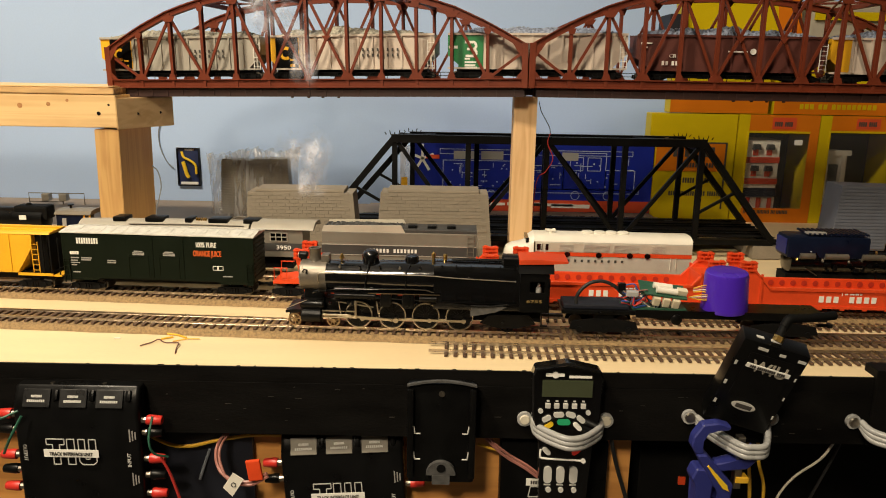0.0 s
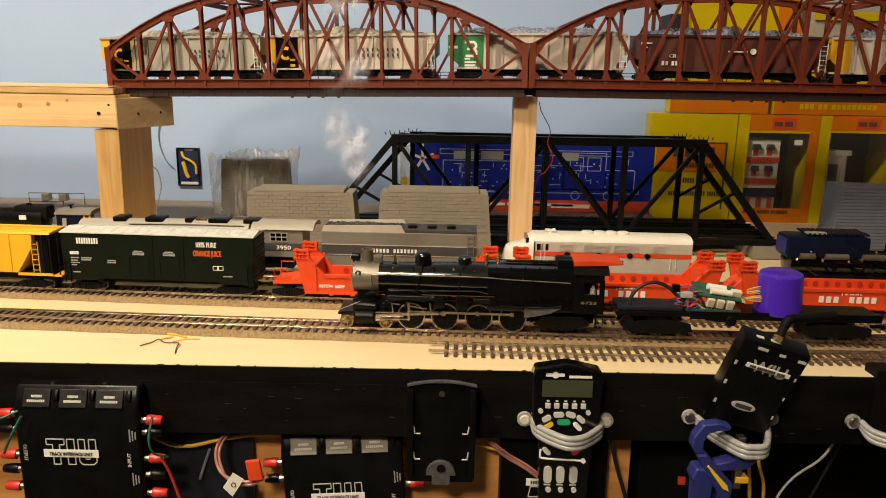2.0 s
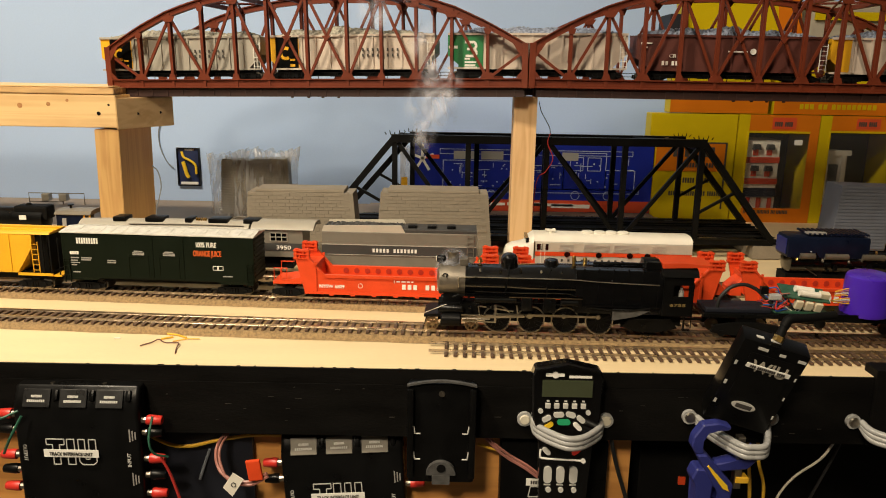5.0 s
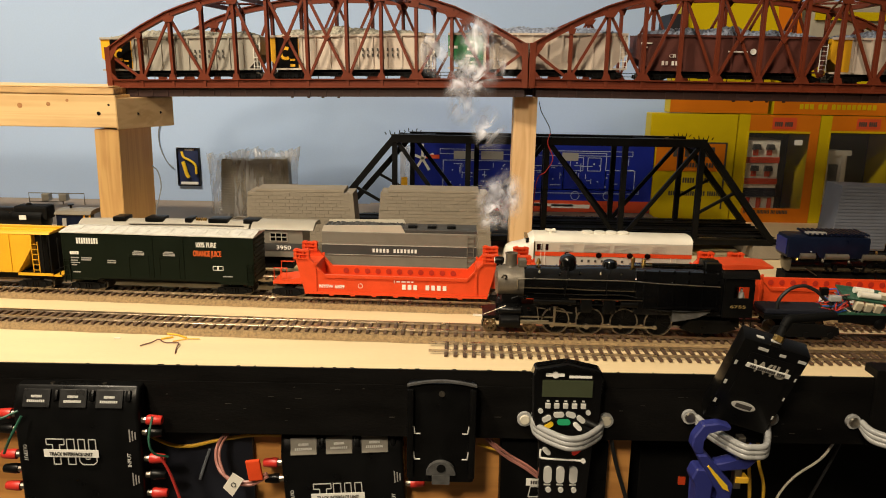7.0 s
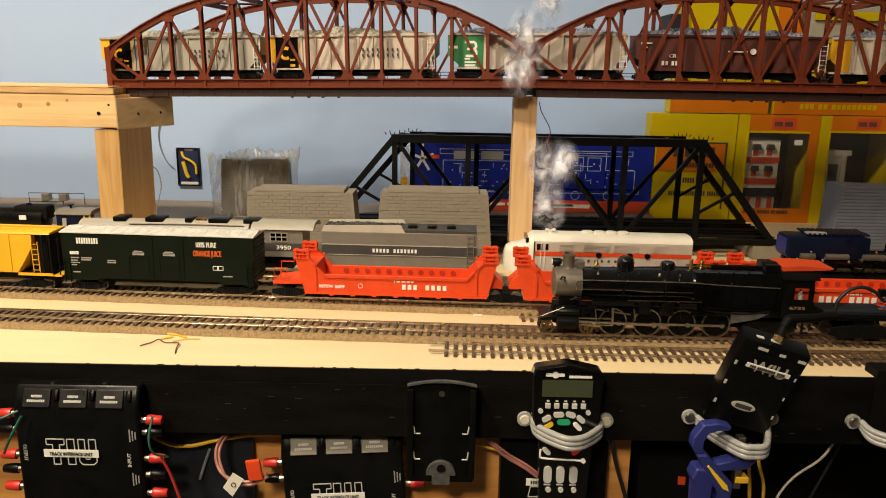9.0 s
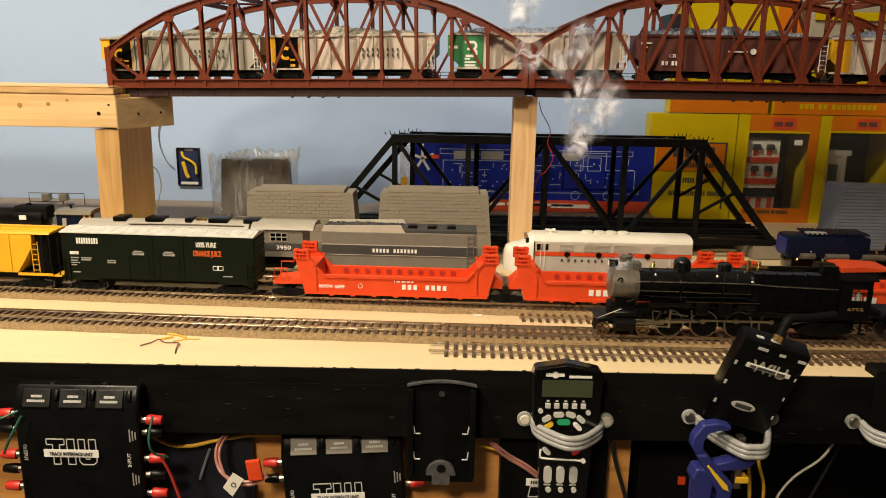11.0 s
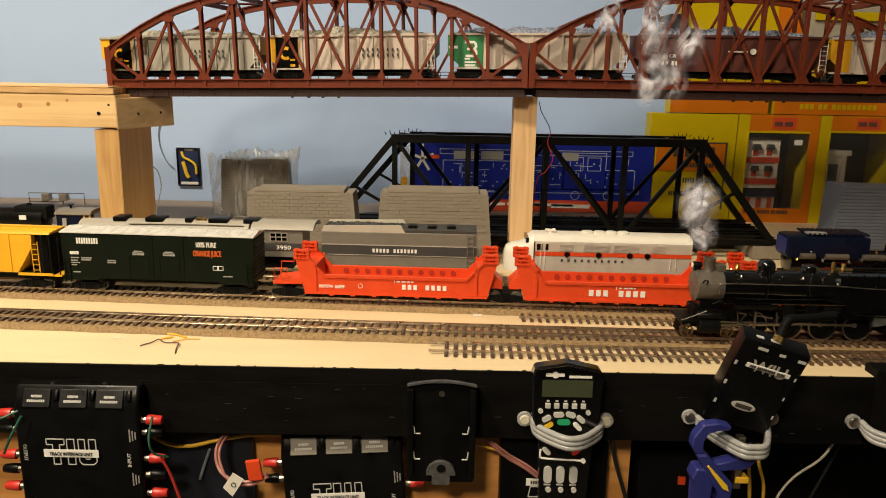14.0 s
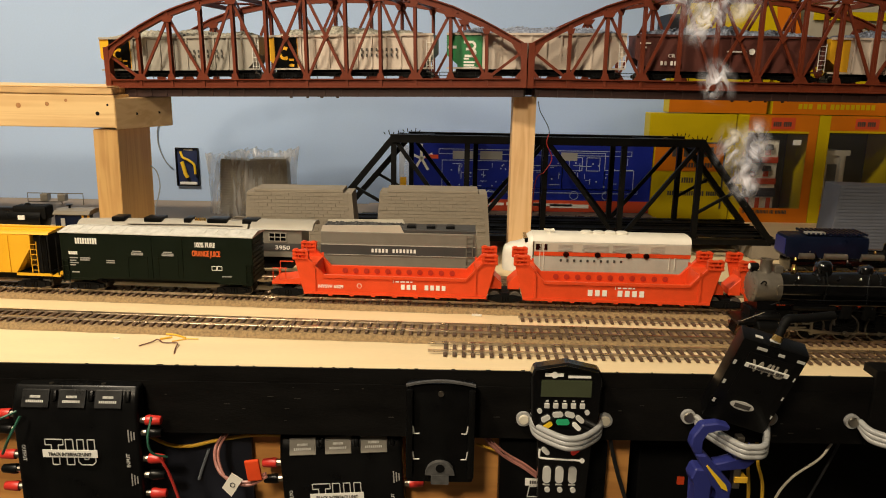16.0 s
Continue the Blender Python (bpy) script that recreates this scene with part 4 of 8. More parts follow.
    for s in (-1, 1):
        tube(bm, smooth_path([(0.058, s * 0.0060, 0.0575), (0.057, s * 0.0120, 0.0510), (0.0555, s * 0.0140, 0.040), (0.054, s * 0.0125, 0.030)]), 0.0006)
    part("sand_pipe", bm, M_SATIN, th)
    bm = bm_()
    lathe(bm, [(0.0080, 0.0525), (0.0062, 0.0560), (0.0060, 0.0590), (0.0052, 0.0606), (0.0030, 0.0616), (0.0008, 0.0619)], (0.0925, 0, 0), "z", 24)
    part("steam_dome", bm, M_BLACK, th, "", True)
    bm = bm_()
    lathe(bm, [(0.0014, 0.0), (0.0010, 0.003), (0.0016, 0.0035), (0.0016, 0.0075), (0.0005, 0.0085)], (0.1105, -0.003, 0.0565), "z", 10)
    lathe(bm, [(0.0018, 0.0), (0.0012, 0.002), (0.0020, 0.0028), (0.0014, 0.0048)], (0.1200, 0.0, 0.0580), "z", 10)
    part("whistle", bm, M_BRASS, th, "brass whistle and valve", True)
    bm = bm_()
    rod(bm, (0.126, -0.0045, 0.0595), (0.172, -0.0045, 0.0595), 0.0012, 8)
    box(bm, 0.168, 0.1800, -0.0100, 0.0100, 0.0570, 0.0625, 0.0006)
    part("turret_pipe", bm, M_SATIN, th)
    # handrails, running boards, pipes
    bm = bm_()
    for s in (-1, 1):
        tube(bm, smooth_path([(0.017, s * 0.0145, 0.0390), (0.0165, s * 0.0150, 0.046), (0.022, s * 0.0152, 0.0478), (0.06, s * 0.0156, 0.0480), (0.105, s * 0.0168, 0.0483), (0.13, s * 0.0172, 0.0470), (0.178, s * 0.0174, 0.0455)], 5), 0.00048)
        for x in (0.03, 0.058, 0.086, 0.115, 0.14, 0.165):
            rod(bm, (x, s * 0.0122, 0.0478), (x, s * 0.0162, 0.0480), 0.0005, 6)
    part("handrail", bm, M_STEEL, th, "polished handrail")
    for s in (-1, 1):
        y0, y1 = sorted((s * 0.0105, s * 0.0178))
        bm = bm_()
        box(bm, 0.016, 0.118, y0, y1, 0.0320, 0.0330)
        box(bm, 0.118, 0.179, y0, y1, 0.0262, 0.0272)
        tube(bm, [(0.012, s * 0.0165, 0.031), (0.0175, s * 0.0170, 0.0335)], 0.0008)
        part("running_board", bm, M_BLACK, th)
        bm = bm_()
        y = s * 0.0150
        box(bm, 0.068, 0.077, y - 0.003, y + 0.003, 0.021, 0.0325, 0.0012)
        box(bm, 0.086, 0.096, y - 0.003, y + 0.003, 0.020, 0.0318, 0.0012)
        rod(bm, (0.030, s * 0.015, 0.0295), (0.064, s * 0.015, 0.0295), 0.0026, 12)
        rod(bm, (0.100, s * 0.0155, 0.0285), (0.114, s * 0.0155, 0.0285), 0.0028, 12)
        part("air_tank", bm, M_SATIN, th, "", True)
        bm = bm_()
        tube(bm, smooth_path([(0.120, s * 0.0172, 0.0255), (0.150, s * 0.0176, 0.0235), (0.172, s * 0.0178, 0.0260)]), 0.0007)
        tube(bm, smooth_path([(0.028, s * 0.0158, 0.0260), (0.060, s * 0.0164, 0.0280), (0.110, s * 0.0172, 0.0270)]), 0.0005)
        part("pipe", bm, M_SATIN, th)
        part("ash_pan", prism(bm_(), [(0.142, 0.024), (0.172, 0.0240), (0.162, 0.0190), (0.142, 0.0150)], s * 0.0155 - 0.002, s * 0.0155 + 0.002), M_LIP, th, "dull grey ash pan")
        part("board_edge", box(bm_(), 0.058, 0.117, min(s * 0.0178, s * 0.0181), max(s * 0.0178, s * 0.0181), 0.0322, 0.0329), M_BRONZE, th, "worn brass edge")
    rng = random.Random(4)
    for s in (-1, 1):
        for k in range(14):
            x = 0.026 + k * 0.0064 + rng.uniform(-0.002, 0.002)
            z = rng.uniform(0.020, 0.030)
            part("fitting", box(bm_(), x, x + rng.uniform(0.0015, 0.0040), s * 0.0148 - 0.0014, s * 0.0148 + 0.0014, z, z + rng.uniform(0.0015, 0.0045), 0.0003), M_BLACK, th)
        for k in range(9):
            x = 0.034 + k * 0.0165
            part("valve", lathe(bm_(), [(0.0008, 0.0), (0.0011, 0.0010), (0.0005, 0.0024)], (x, s * 0.0112, 0.0520 + rng.uniform(-0.001, 0.001)), "z", 8), M_STEEL if k % 3 == 0 else M_BLACK, th)
        part("pipe", tube(bm_(), smooth_path([(0.030, s * 0.0142, 0.0350), (0.060, s * 0.0146, 0.0352), (0.100, s * 0.0158, 0.0362), (0.112, s * 0.0172, 0.0345)]), 0.0006), M_BLACK, th)
        part("pipe", tube(bm_(), smooth_path([(0.092, s * 0.0085, 0.0560), (0.089, s * 0.0130, 0.0480), (0.0885, s * 0.0150, 0.0400), (0.0885, s * 0.0155, 0.0330)]), 0.0006), M_BLACK, th)
    # pilot, cylinders, frame
    bm = bm_()
    prism(bm, [(-0.0112, 0.0128), (-0.0112, 0.0150), (-0.0060, 0.0158), (0.022, 0.0165), (0.022, 0.0148), (-0.004, 0.0135)], -0.0150, 0.0150, 0.0002)
    part("pilot", bm, M_SATIN, th)
    for k in range(9):
        y = -0.006 + k * 0.0015
        part("pilot_bar", beam(bm_(), (-0.0112, y, 0.0035), (-0.0090, y, 0.0120), 0.0008, 0.0008), M_SATIN, th)
    part("lift_bar", tube(bm_(), [(-0.0118, -0.0150, 0.0168), (-0.0105, -0.0166, 0.0172), (0.0075, -0.0166, 0.0250)], 0.00032), M_STEEL, th, "thin bright lift bar")
    bm = bm_()
    tube(bm, smooth_path([(0.0035, -0.0130, 0.0478), (0.0050, -0.0142, 0.0500), (0.0072, -0.0138, 0.0492), (0.0065, -0.0142, 0.0468)]), 0.0006)
    part("grab_iron", bm, M_BLACK, th)
    for s in (-1, 1):
        bm = bm_()
        y = s * 0.0150
        lathe(bm, [(0.0048, 0.0025), (0.0058, 0.0035), (0.0058, 0.0185), (0.0045, 0.0195)], (0, y, 0.0118), "x", 24)
        lathe(bm, [(0.0030, 0.0015), (0.0036, 0.0025), (0.0036, 0.0200), (0.0028, 0.0210)], (0, y - s * 0.001, 0.0205), "x", 20)
        box(bm, 0.004, 0.018, min(y, 0), max(y, 0), 0.013, 0.0245)
        part("cylinder", bm, M_SATIN, th, "black cylinder block", True)
        bm = bm_()
        box(bm, 0.0195, 0.0480, y - 0.0008, y + 0.0008, 0.0152, 0.0162)
        box(bm, 0.0195, 0.0480, y - 0.0008, y + 0.0008, 0.0098, 0.0106)
        rod(bm, (0.019, y, 0.0125), (0.043, y, 0.0125), 0.0006, 8)
        box(bm, 0.0465, 0.0482, y - 0.001, y + 0.001, 0.0095, 0.0250, 0.0002)
        part("crosshead_guide", bm, M_STEEL, th, "bright steel guide bars")
        bm = bm_()
        beam(bm, (0.033, y - s * 0.0006, 0.0235), (0.062, y - s * 0.0006, 0.0195), 0.0010, 0.0008)
        beam(bm, (0.0645, y - s * 0.0006, 0.0245), (0.0660, y - s * 0.0006, 0.0145), 0.0011, 0.0008)
        beam(bm, (0.033, y - s * 0.0006, 0.0243), (0.035, y - s * 0.0006, 0.0115), 0.0008, 0.0008)
        part("valve_gear", bm, M_STEEL, th, "bright valve gear links")
    part("saddle", box(bm_(), 0.004, 0.020, -0.009, 0.009, 0.018, 0.032), M_SATIN, th)
    part("frame", box(bm_(), 0.0, 0.200, -0.0066, 0.0066, 0.0085, 0.024), M_MATT, th)
    for x, r in ((-0.0048, 0.0056), (0.0278, 0.0056), (0.1725, 0.0068)):
        bm = bm_()
        for s in (-1, 1):
            y = s * 0.0090
            seg = 24
            prof = [(r - 0.0014, -0.0011), (r, -0.0011), (r, 0.0011), (r - 0.0014, 0.0011)]
            rings = [[bm.verts.new((q * math.cos(2 * math.pi * i / seg), y + h, q * math.sin(2 * math.pi * i / seg))) for i in range(seg)] for q, h in prof]
            for a, c in zip(rings, rings[1:] + rings[:1]):
                for i in range(seg):
                    bm.faces.new((a[i], a[(i + 1) % seg], c[(i + 1) % seg], c[i]))
            for i in range(8):
                a = 2 * math.pi * i / 8
                beam(bm, (0.0005 * math.cos(a), y, 0.0005 * math.sin(a)), ((r - 0.001) * math.cos(a), y, (r - 0.001) * math.sin(a)), 0.0009, 0.0009)
            lathe(bm, [(0.0017, -0.0013), (0.0017, 0.0013)], (0, y, 0), "y", 12)
        rod(bm, (0, -0.009, 0), (0, 0.009, 0), 0.001, 8)
        w = part("carrying_wheel", bm, M_BRONZE if x < 0.1 else M_SATIN, th, "small spoked wheel", True, pose(x, 0, r))
        ROLL.append((w, x, r))
    bm = bm_()
    for s in (-1, 1):
        prism(bm, [(0.150, 0.0085), (0.158, 0.0160), (0.190, 0.0160), (0.196, 0.0085), (0.180, 0.0045), (0.164, 0.0045)], s * 0.0125 - 0.001, s * 0.0125 + 0.001)
    part("trailing_truck", bm, M_SATIN, th)
    # cab
    bm = bm_()
    for s in (-1, 1):
        y = s * 0.0170
        box(bm, 0.1815, 0.2050, y - 0.0005, y + 0.0005, 0.0200, 0.0365)
        box(bm, 0.1815, 0.1895, y - 0.0005, y + 0.0005, 0.0365, 0.0460)
        box(bm, 0.2015, 0.2050, y - 0.0005, y + 0.0005, 0.0365, 0.0460)
        box(bm, 0.1815, 0.2050, y - 0.0005, y + 0.0005, 0.0460, 0.0535)
    box(bm, 0.1815, 0.1830, -0.0165, 0.0165, 0.020, 0.0560)
    part("cab", bm, M_SATIN, th, "black cab with open window")
    bm = bm_()
    sec = [(-0.0190, 0.0530), (-0.0165, 0.0570), (-0.009, 0.0598), (0, 0.0604), (0.009, 0.0598), (0.0165, 0.0570), (0.0190, 0.0530), (0.0175, 0.0525), (0, 0.0592), (-0.0175, 0.0525)]
    prism_x(bm, sec, 0.1800, 0.2085)
    part("cab_roof", bm, M_SATIN, th, "", True)
    bm = bm_()
    prism(bm, [(0.1805, 0.0585), (0.1805, 0.0628), (0.1950, 0.0634), (0.2200, 0.0622), (0.2200, 0.0606), (0.2085, 0.0598)], -0.0135, 0.0135, 0.0003)
    part("roof_cover", bm, M_CABRED, th, "red cover over the cab roof")
    bm = bm_()
    lathe(bm, [(0.0060, 0.1665), (0.0085, 0.1670), (0.0085, 0.1798), (0.0060, 0.1803)], (0, 0, 0.0550), "x", 24)
    part("roof_drum", bm, M_SATIN, th, "black drum before the roof cover", True)
    part("driver_figure", lathe(bm_(), [(0.0015, 0.032), (0.0024, 0.036), (0.0022, 0.0400), (0.0010, 0.0410), (0.0013, 0.0425), (0.0004, 0.0440)], (0.197, -0.0125, 0), "z", 10), M_GREYPRINT, th, "tiny grey cab doll", True)
    lettering("6755", 0.0033, M_GOLDPRINT, th, pose(0.1935, -0.0177, 0.0283), width=0.0125, bold=0.00002)
    for s in (-1, 1):
        part("cab_grab_iron", tube(bm_(), [(0.2055, s * 0.0165, 0.0100), (0.2055, s * 0.0165, 0.0480)], 0.0004), M_SATIN, th)
        bm = bm_()
        box(bm, 0.1990, 0.2050, s * 0.0160 - 0.0015, s * 0.0160 + 0.0015, 0.0080, 0.0088)
        box(bm, 0.1995, 0.2003, s * 0.0160 - 0.0012, s * 0.0160 + 0.0012, 0.0082, 0.0205)
        part("cab_step", bm, M_SATIN, th)
    for x in DRIVERS:
        w = driver(th, x)
        w["label"] = "large black spoked driving wheel"
        ROLL.append((w, x, DR))
    for s in (-1, 1):
        bm = bm_()
        y = s * 0.0120
        beam(bm, (DRIVERS[0], y, 0), (DRIVERS[-1], y, 0), 0.0019, 0.0009)
        for x in DRIVERS:
            lathe(bm, [(0.0019, -0.0009), (0.0019, 0.0009)], (x, y, 0), "y", 14)
            lathe(bm, [(0.0010, -0.0013), (0.0010, 0.0013)], (x, y, 0), "y", 10)
        r = part("side_rod", bm, M_STEEL, th, "bright steel coupling rod")
        RODS.append(r)
        bm = bm_()
        ln = 0.062
        y = s * 0.0140
        prism(bm, [(0.0, -0.0011), (0.0, 0.0011), (-ln, 0.0008), (-ln, -0.0008)], y - 0.0006, y + 0.0006)
        lathe(bm, [(0.0022, -0.0010), (0.0022, 0.0010)], (0, y, 0), "y", 14)
        lathe(bm, [(0.0017, -0.0010), (0.0017, 0.0010)], (-ln, y, 0), "y", 14)
        MAIN.append(part("main_rod", bm, M_STEEL, th, "bright steel main rod"))
    return th


ROLL, RODS, MAIN = [], [], []
THROW = 0.0045
engine = steam_engine()


def tender_frame():
    th = thing("tender_chassis", "bare black tender chassis carrying loose electronics", "tender")
    part("deck", box(bm_(), 0.2100, 0.4240, -0.0150, 0.0150, 0.0190, 0.0225, 0.0006), M_SATIN, th)
    part("weight_box", box(bm_(), 0.2120, 0.2650, -0.0120, 0.0120, 0.0225, 0.0262, 0.0008), M_NAVY, th, "blue-black box")
    part("side_frame", box(bm_(), 0.2700, 0.4240, -0.0155, -0.0148, 0.0175, 0.0240), M_SATIN, th)
    part("speaker_ring", lathe(bm_(), [(0.0135, 0.0148), (0.0150, 0.0190)], (0.296, 0, 0), "z", 20), M_SATIN, th)
    part("drawbar", box(bm_(), 0.1880, 0.2130, -0.002, 0.002, 0.0120, 0.0140), M_SATIN, th)
    for x in (0.2450, 0.3900):
        bm = bm_()
        for s in (-1, 1):
            y = s * 0.0135
            prism(bm, [(x - 0.028, 0.0065), (x - 0.026, 0.0125), (x - 0.010, 0.0150), (x + 0.010, 0.0150), (x + 0.026, 0.0125), (x + 0.028, 0.0065), (x + 0.014, 0.0042), (x - 0.014, 0.0042)], y - 0.0015, y + 0.0015)
            for k in (-0.020, 0.0, 0.020):
                lathe(bm, [(0.0026, -0.003), (0.0026, 0.003)], (x + k, y, 0.0062), "y", 10)
        box(bm, x - 0.008, x + 0.008, -0.0125, 0.0125, 0.0100, 0.0192)
        t = part("truck", bm, M_MATT, th, "black six-wheel truck")
        for k in (-0.020, 0.0, 0.020):
            bm = bm_()
            for s in (-1, 1):
                lathe(bm, [(0.0030, -0.0012), (0.0056, -0.0012), (0.0056, 0.0012), (0.0030, 0.0012)], (0, s * 0.0090, 0), "y", 18)
            rod(bm, (0, -0.009, 0), (0, 0.009, 0), 0.001, 8)
            w = part("wheelset", bm, M_GRAPH, t, "", True, pose(x + k, 0, 0.0056))
            ROLL.append((w, x + k, 0.0056))
    coupler(th, 0.4240, 1)
    return th


tender = tender_frame()


def wire(pts, r, material, parent, name="wire", label="", seg=6):
    return part(name, tube(bm_(), smooth_path(pts), r, seg), material, parent, label, True)


def electronics():
    th = thing("circuit_board", "loose green circuit board with white capacitors and tangled wires", "electronics")
    tilt = Matrix.Translation((0.2945, 0, 0.0305)) @ pose(0, 0, 0, 20, 7, 0) @ Matrix.Diagonal((0.84, 0.84, 0.84, 1))
    bm = bm_()
    box(bm, -0.025, 0.020, -0.011, 0.011, 0.008, 0.0095)
    part("board", bm, M_PCB, th, "", at=tilt)
    for y, x0, x1 in ((-0.006, -0.010, 0.010), (0.001, -0.012, 0.006)):
        part("capacitor", rod(bm_(), (x0, y, 0.0125), (x1, y, 0.0125), 0.0032, 16), M_WHITE, th, "white cylinder", True, tilt)
    part("capacitor", box(bm_(), 0.010, 0.020, -0.007, -0.001, 0.0095, 0.0155, 0.0008), M_CREAM, th, "", at=tilt)
    for k in range(3):
        part("terminal_block", box(bm_(), -0.012 + k * 0.0095, -0.005 + k * 0.0095, -0.0135, -0.007, -0.002, 0.0072, 0.0008), M_CREAM, th, "cream terminal", at=tilt)
        part("chip", box(bm_(), -0.008 + k * 0.0085, -0.003 + k * 0.0085, -0.012, -0.006, -0.008, -0.0025, 0.0004), M_UPL if k else M_SATIN, th, "", at=tilt)
    part("lower_board", box(bm_(), 0.2680, 0.3120, -0.0110, 0.0110, 0.0228, 0.0240), M_PCB, th)
    wire([(0.222, -0.009, 0.024), (0.223, -0.0095, 0.034), (0.231, -0.009, 0.043), (0.242, -0.008, 0.0455), (0.252, -0.008, 0.042), (0.259, -0.008, 0.036), (0.266, -0.009, 0.030)], 0.0015, M_WBLK, th, "cable", "thick black cable", 10)
    part("plug", box(bm_(), 0.2555, 0.2615, -0.011, -0.006, 0.0385, 0.0445, 0.0006), M_SATIN, th)
    rng = random.Random(4)
    mats = (M_WRED, M_WBLUE, M_WBLK, M_WGREY, M_WRED, M_WPINK, M_WGRN, M_WWHITE, M_WBLUE, M_WGREY)
    for i in range(22):
        a = Vector((rng.uniform(0.256, 0.272), rng.uniform(-0.011, 0.004), rng.uniform(0.026, 0.041)))
        d = Vector((rng.uniform(0.272, 0.292), rng.uniform(-0.012, 0.004), rng.uniform(0.0245, 0.036)))
        m1 = a.lerp(d, 0.35) + Vector((rng.uniform(-0.004, 0.004), rng.uniform(-0.004, 0.001), rng.uniform(-0.004, 0.007)))
        m2 = a.lerp(d, 0.7) + Vector((rng.uniform(-0.004, 0.004), rng.uniform(-0.004, 0.001), rng.uniform(-0.006, 0.004)))
        wire([a, m1, m2, d], 0.0006, mats[i % len(mats)], th)
    part("connector", box(bm_(), 0.262, 0.272, -0.0125, -0.006, 0.034, 0.0385, 0.001), M_STRAP, th, "grey plug", at=pose(0, 0, 0))
    for k in range(4):
        wire([(0.318, -0.004, 0.040 - k * 0.001), (0.328, -0.006, 0.0435 - k * 0.002), (0.338, -0.008 - k * 0.001, 0.041 - k * 0.003), (0.338, -0.008, 0.034), (0.326, -0.008, 0.0315 + k * 0.0015), (0.314, -0.006, 0.033)], 0.0005, (M_WYEL, M_WPINK, M_WWHITE, M_WYEL)[k], th)
    part("clip", lathe(bm_(), [(0.0026, -0.002), (0.0045, -0.001), (0.0045, 0.001), (0.0026, 0.002)], (0.303, -0.0155, 0.0165), "y", 16), M_SATIN, th, "", True)
    return th


board = electronics()


def purple_cap():
    bm = bm_()
    lathe(bm, [(0.0186, 0.0), (0.0189, 0.0012), (0.0184, 0.004), (0.0172, 0.0290), (0.0164, 0.0318), (0.0140, 0.0330), (0.002, 0.0326)], (0, 0, 0), "z", 56)
    th = solo("spray_can_cap", bm, M_PURPLE, "purple plastic spray can cap on the tender deck", "cap", smooth=True)
    return th


cap = purple_cap()
CAP_AT = pose(0.3455, -0.001, 0.0226, 3, -2, 0)

# ---- tracks laid last of the large things ----
track("brown sleeper track on cork roadbed for the running engine", loco_y, -0.62, 0.62, 0.0045)
track("brown sleeper track on cork roadbed under the parked cars", main_y, -0.72, 0.68, 0.0045)
track("loose siding of brown flex track along the board edge", front_y, 0.0, 0.60, 0.0004, False, -0.010)
track("short siding of brown flex track between two lines", mid_y, 0.070, 0.62, 0.0004, False)
track("rear track on cork roadbed with locomotives on it", rear_y, -0.80, 0.66, 0.0045)


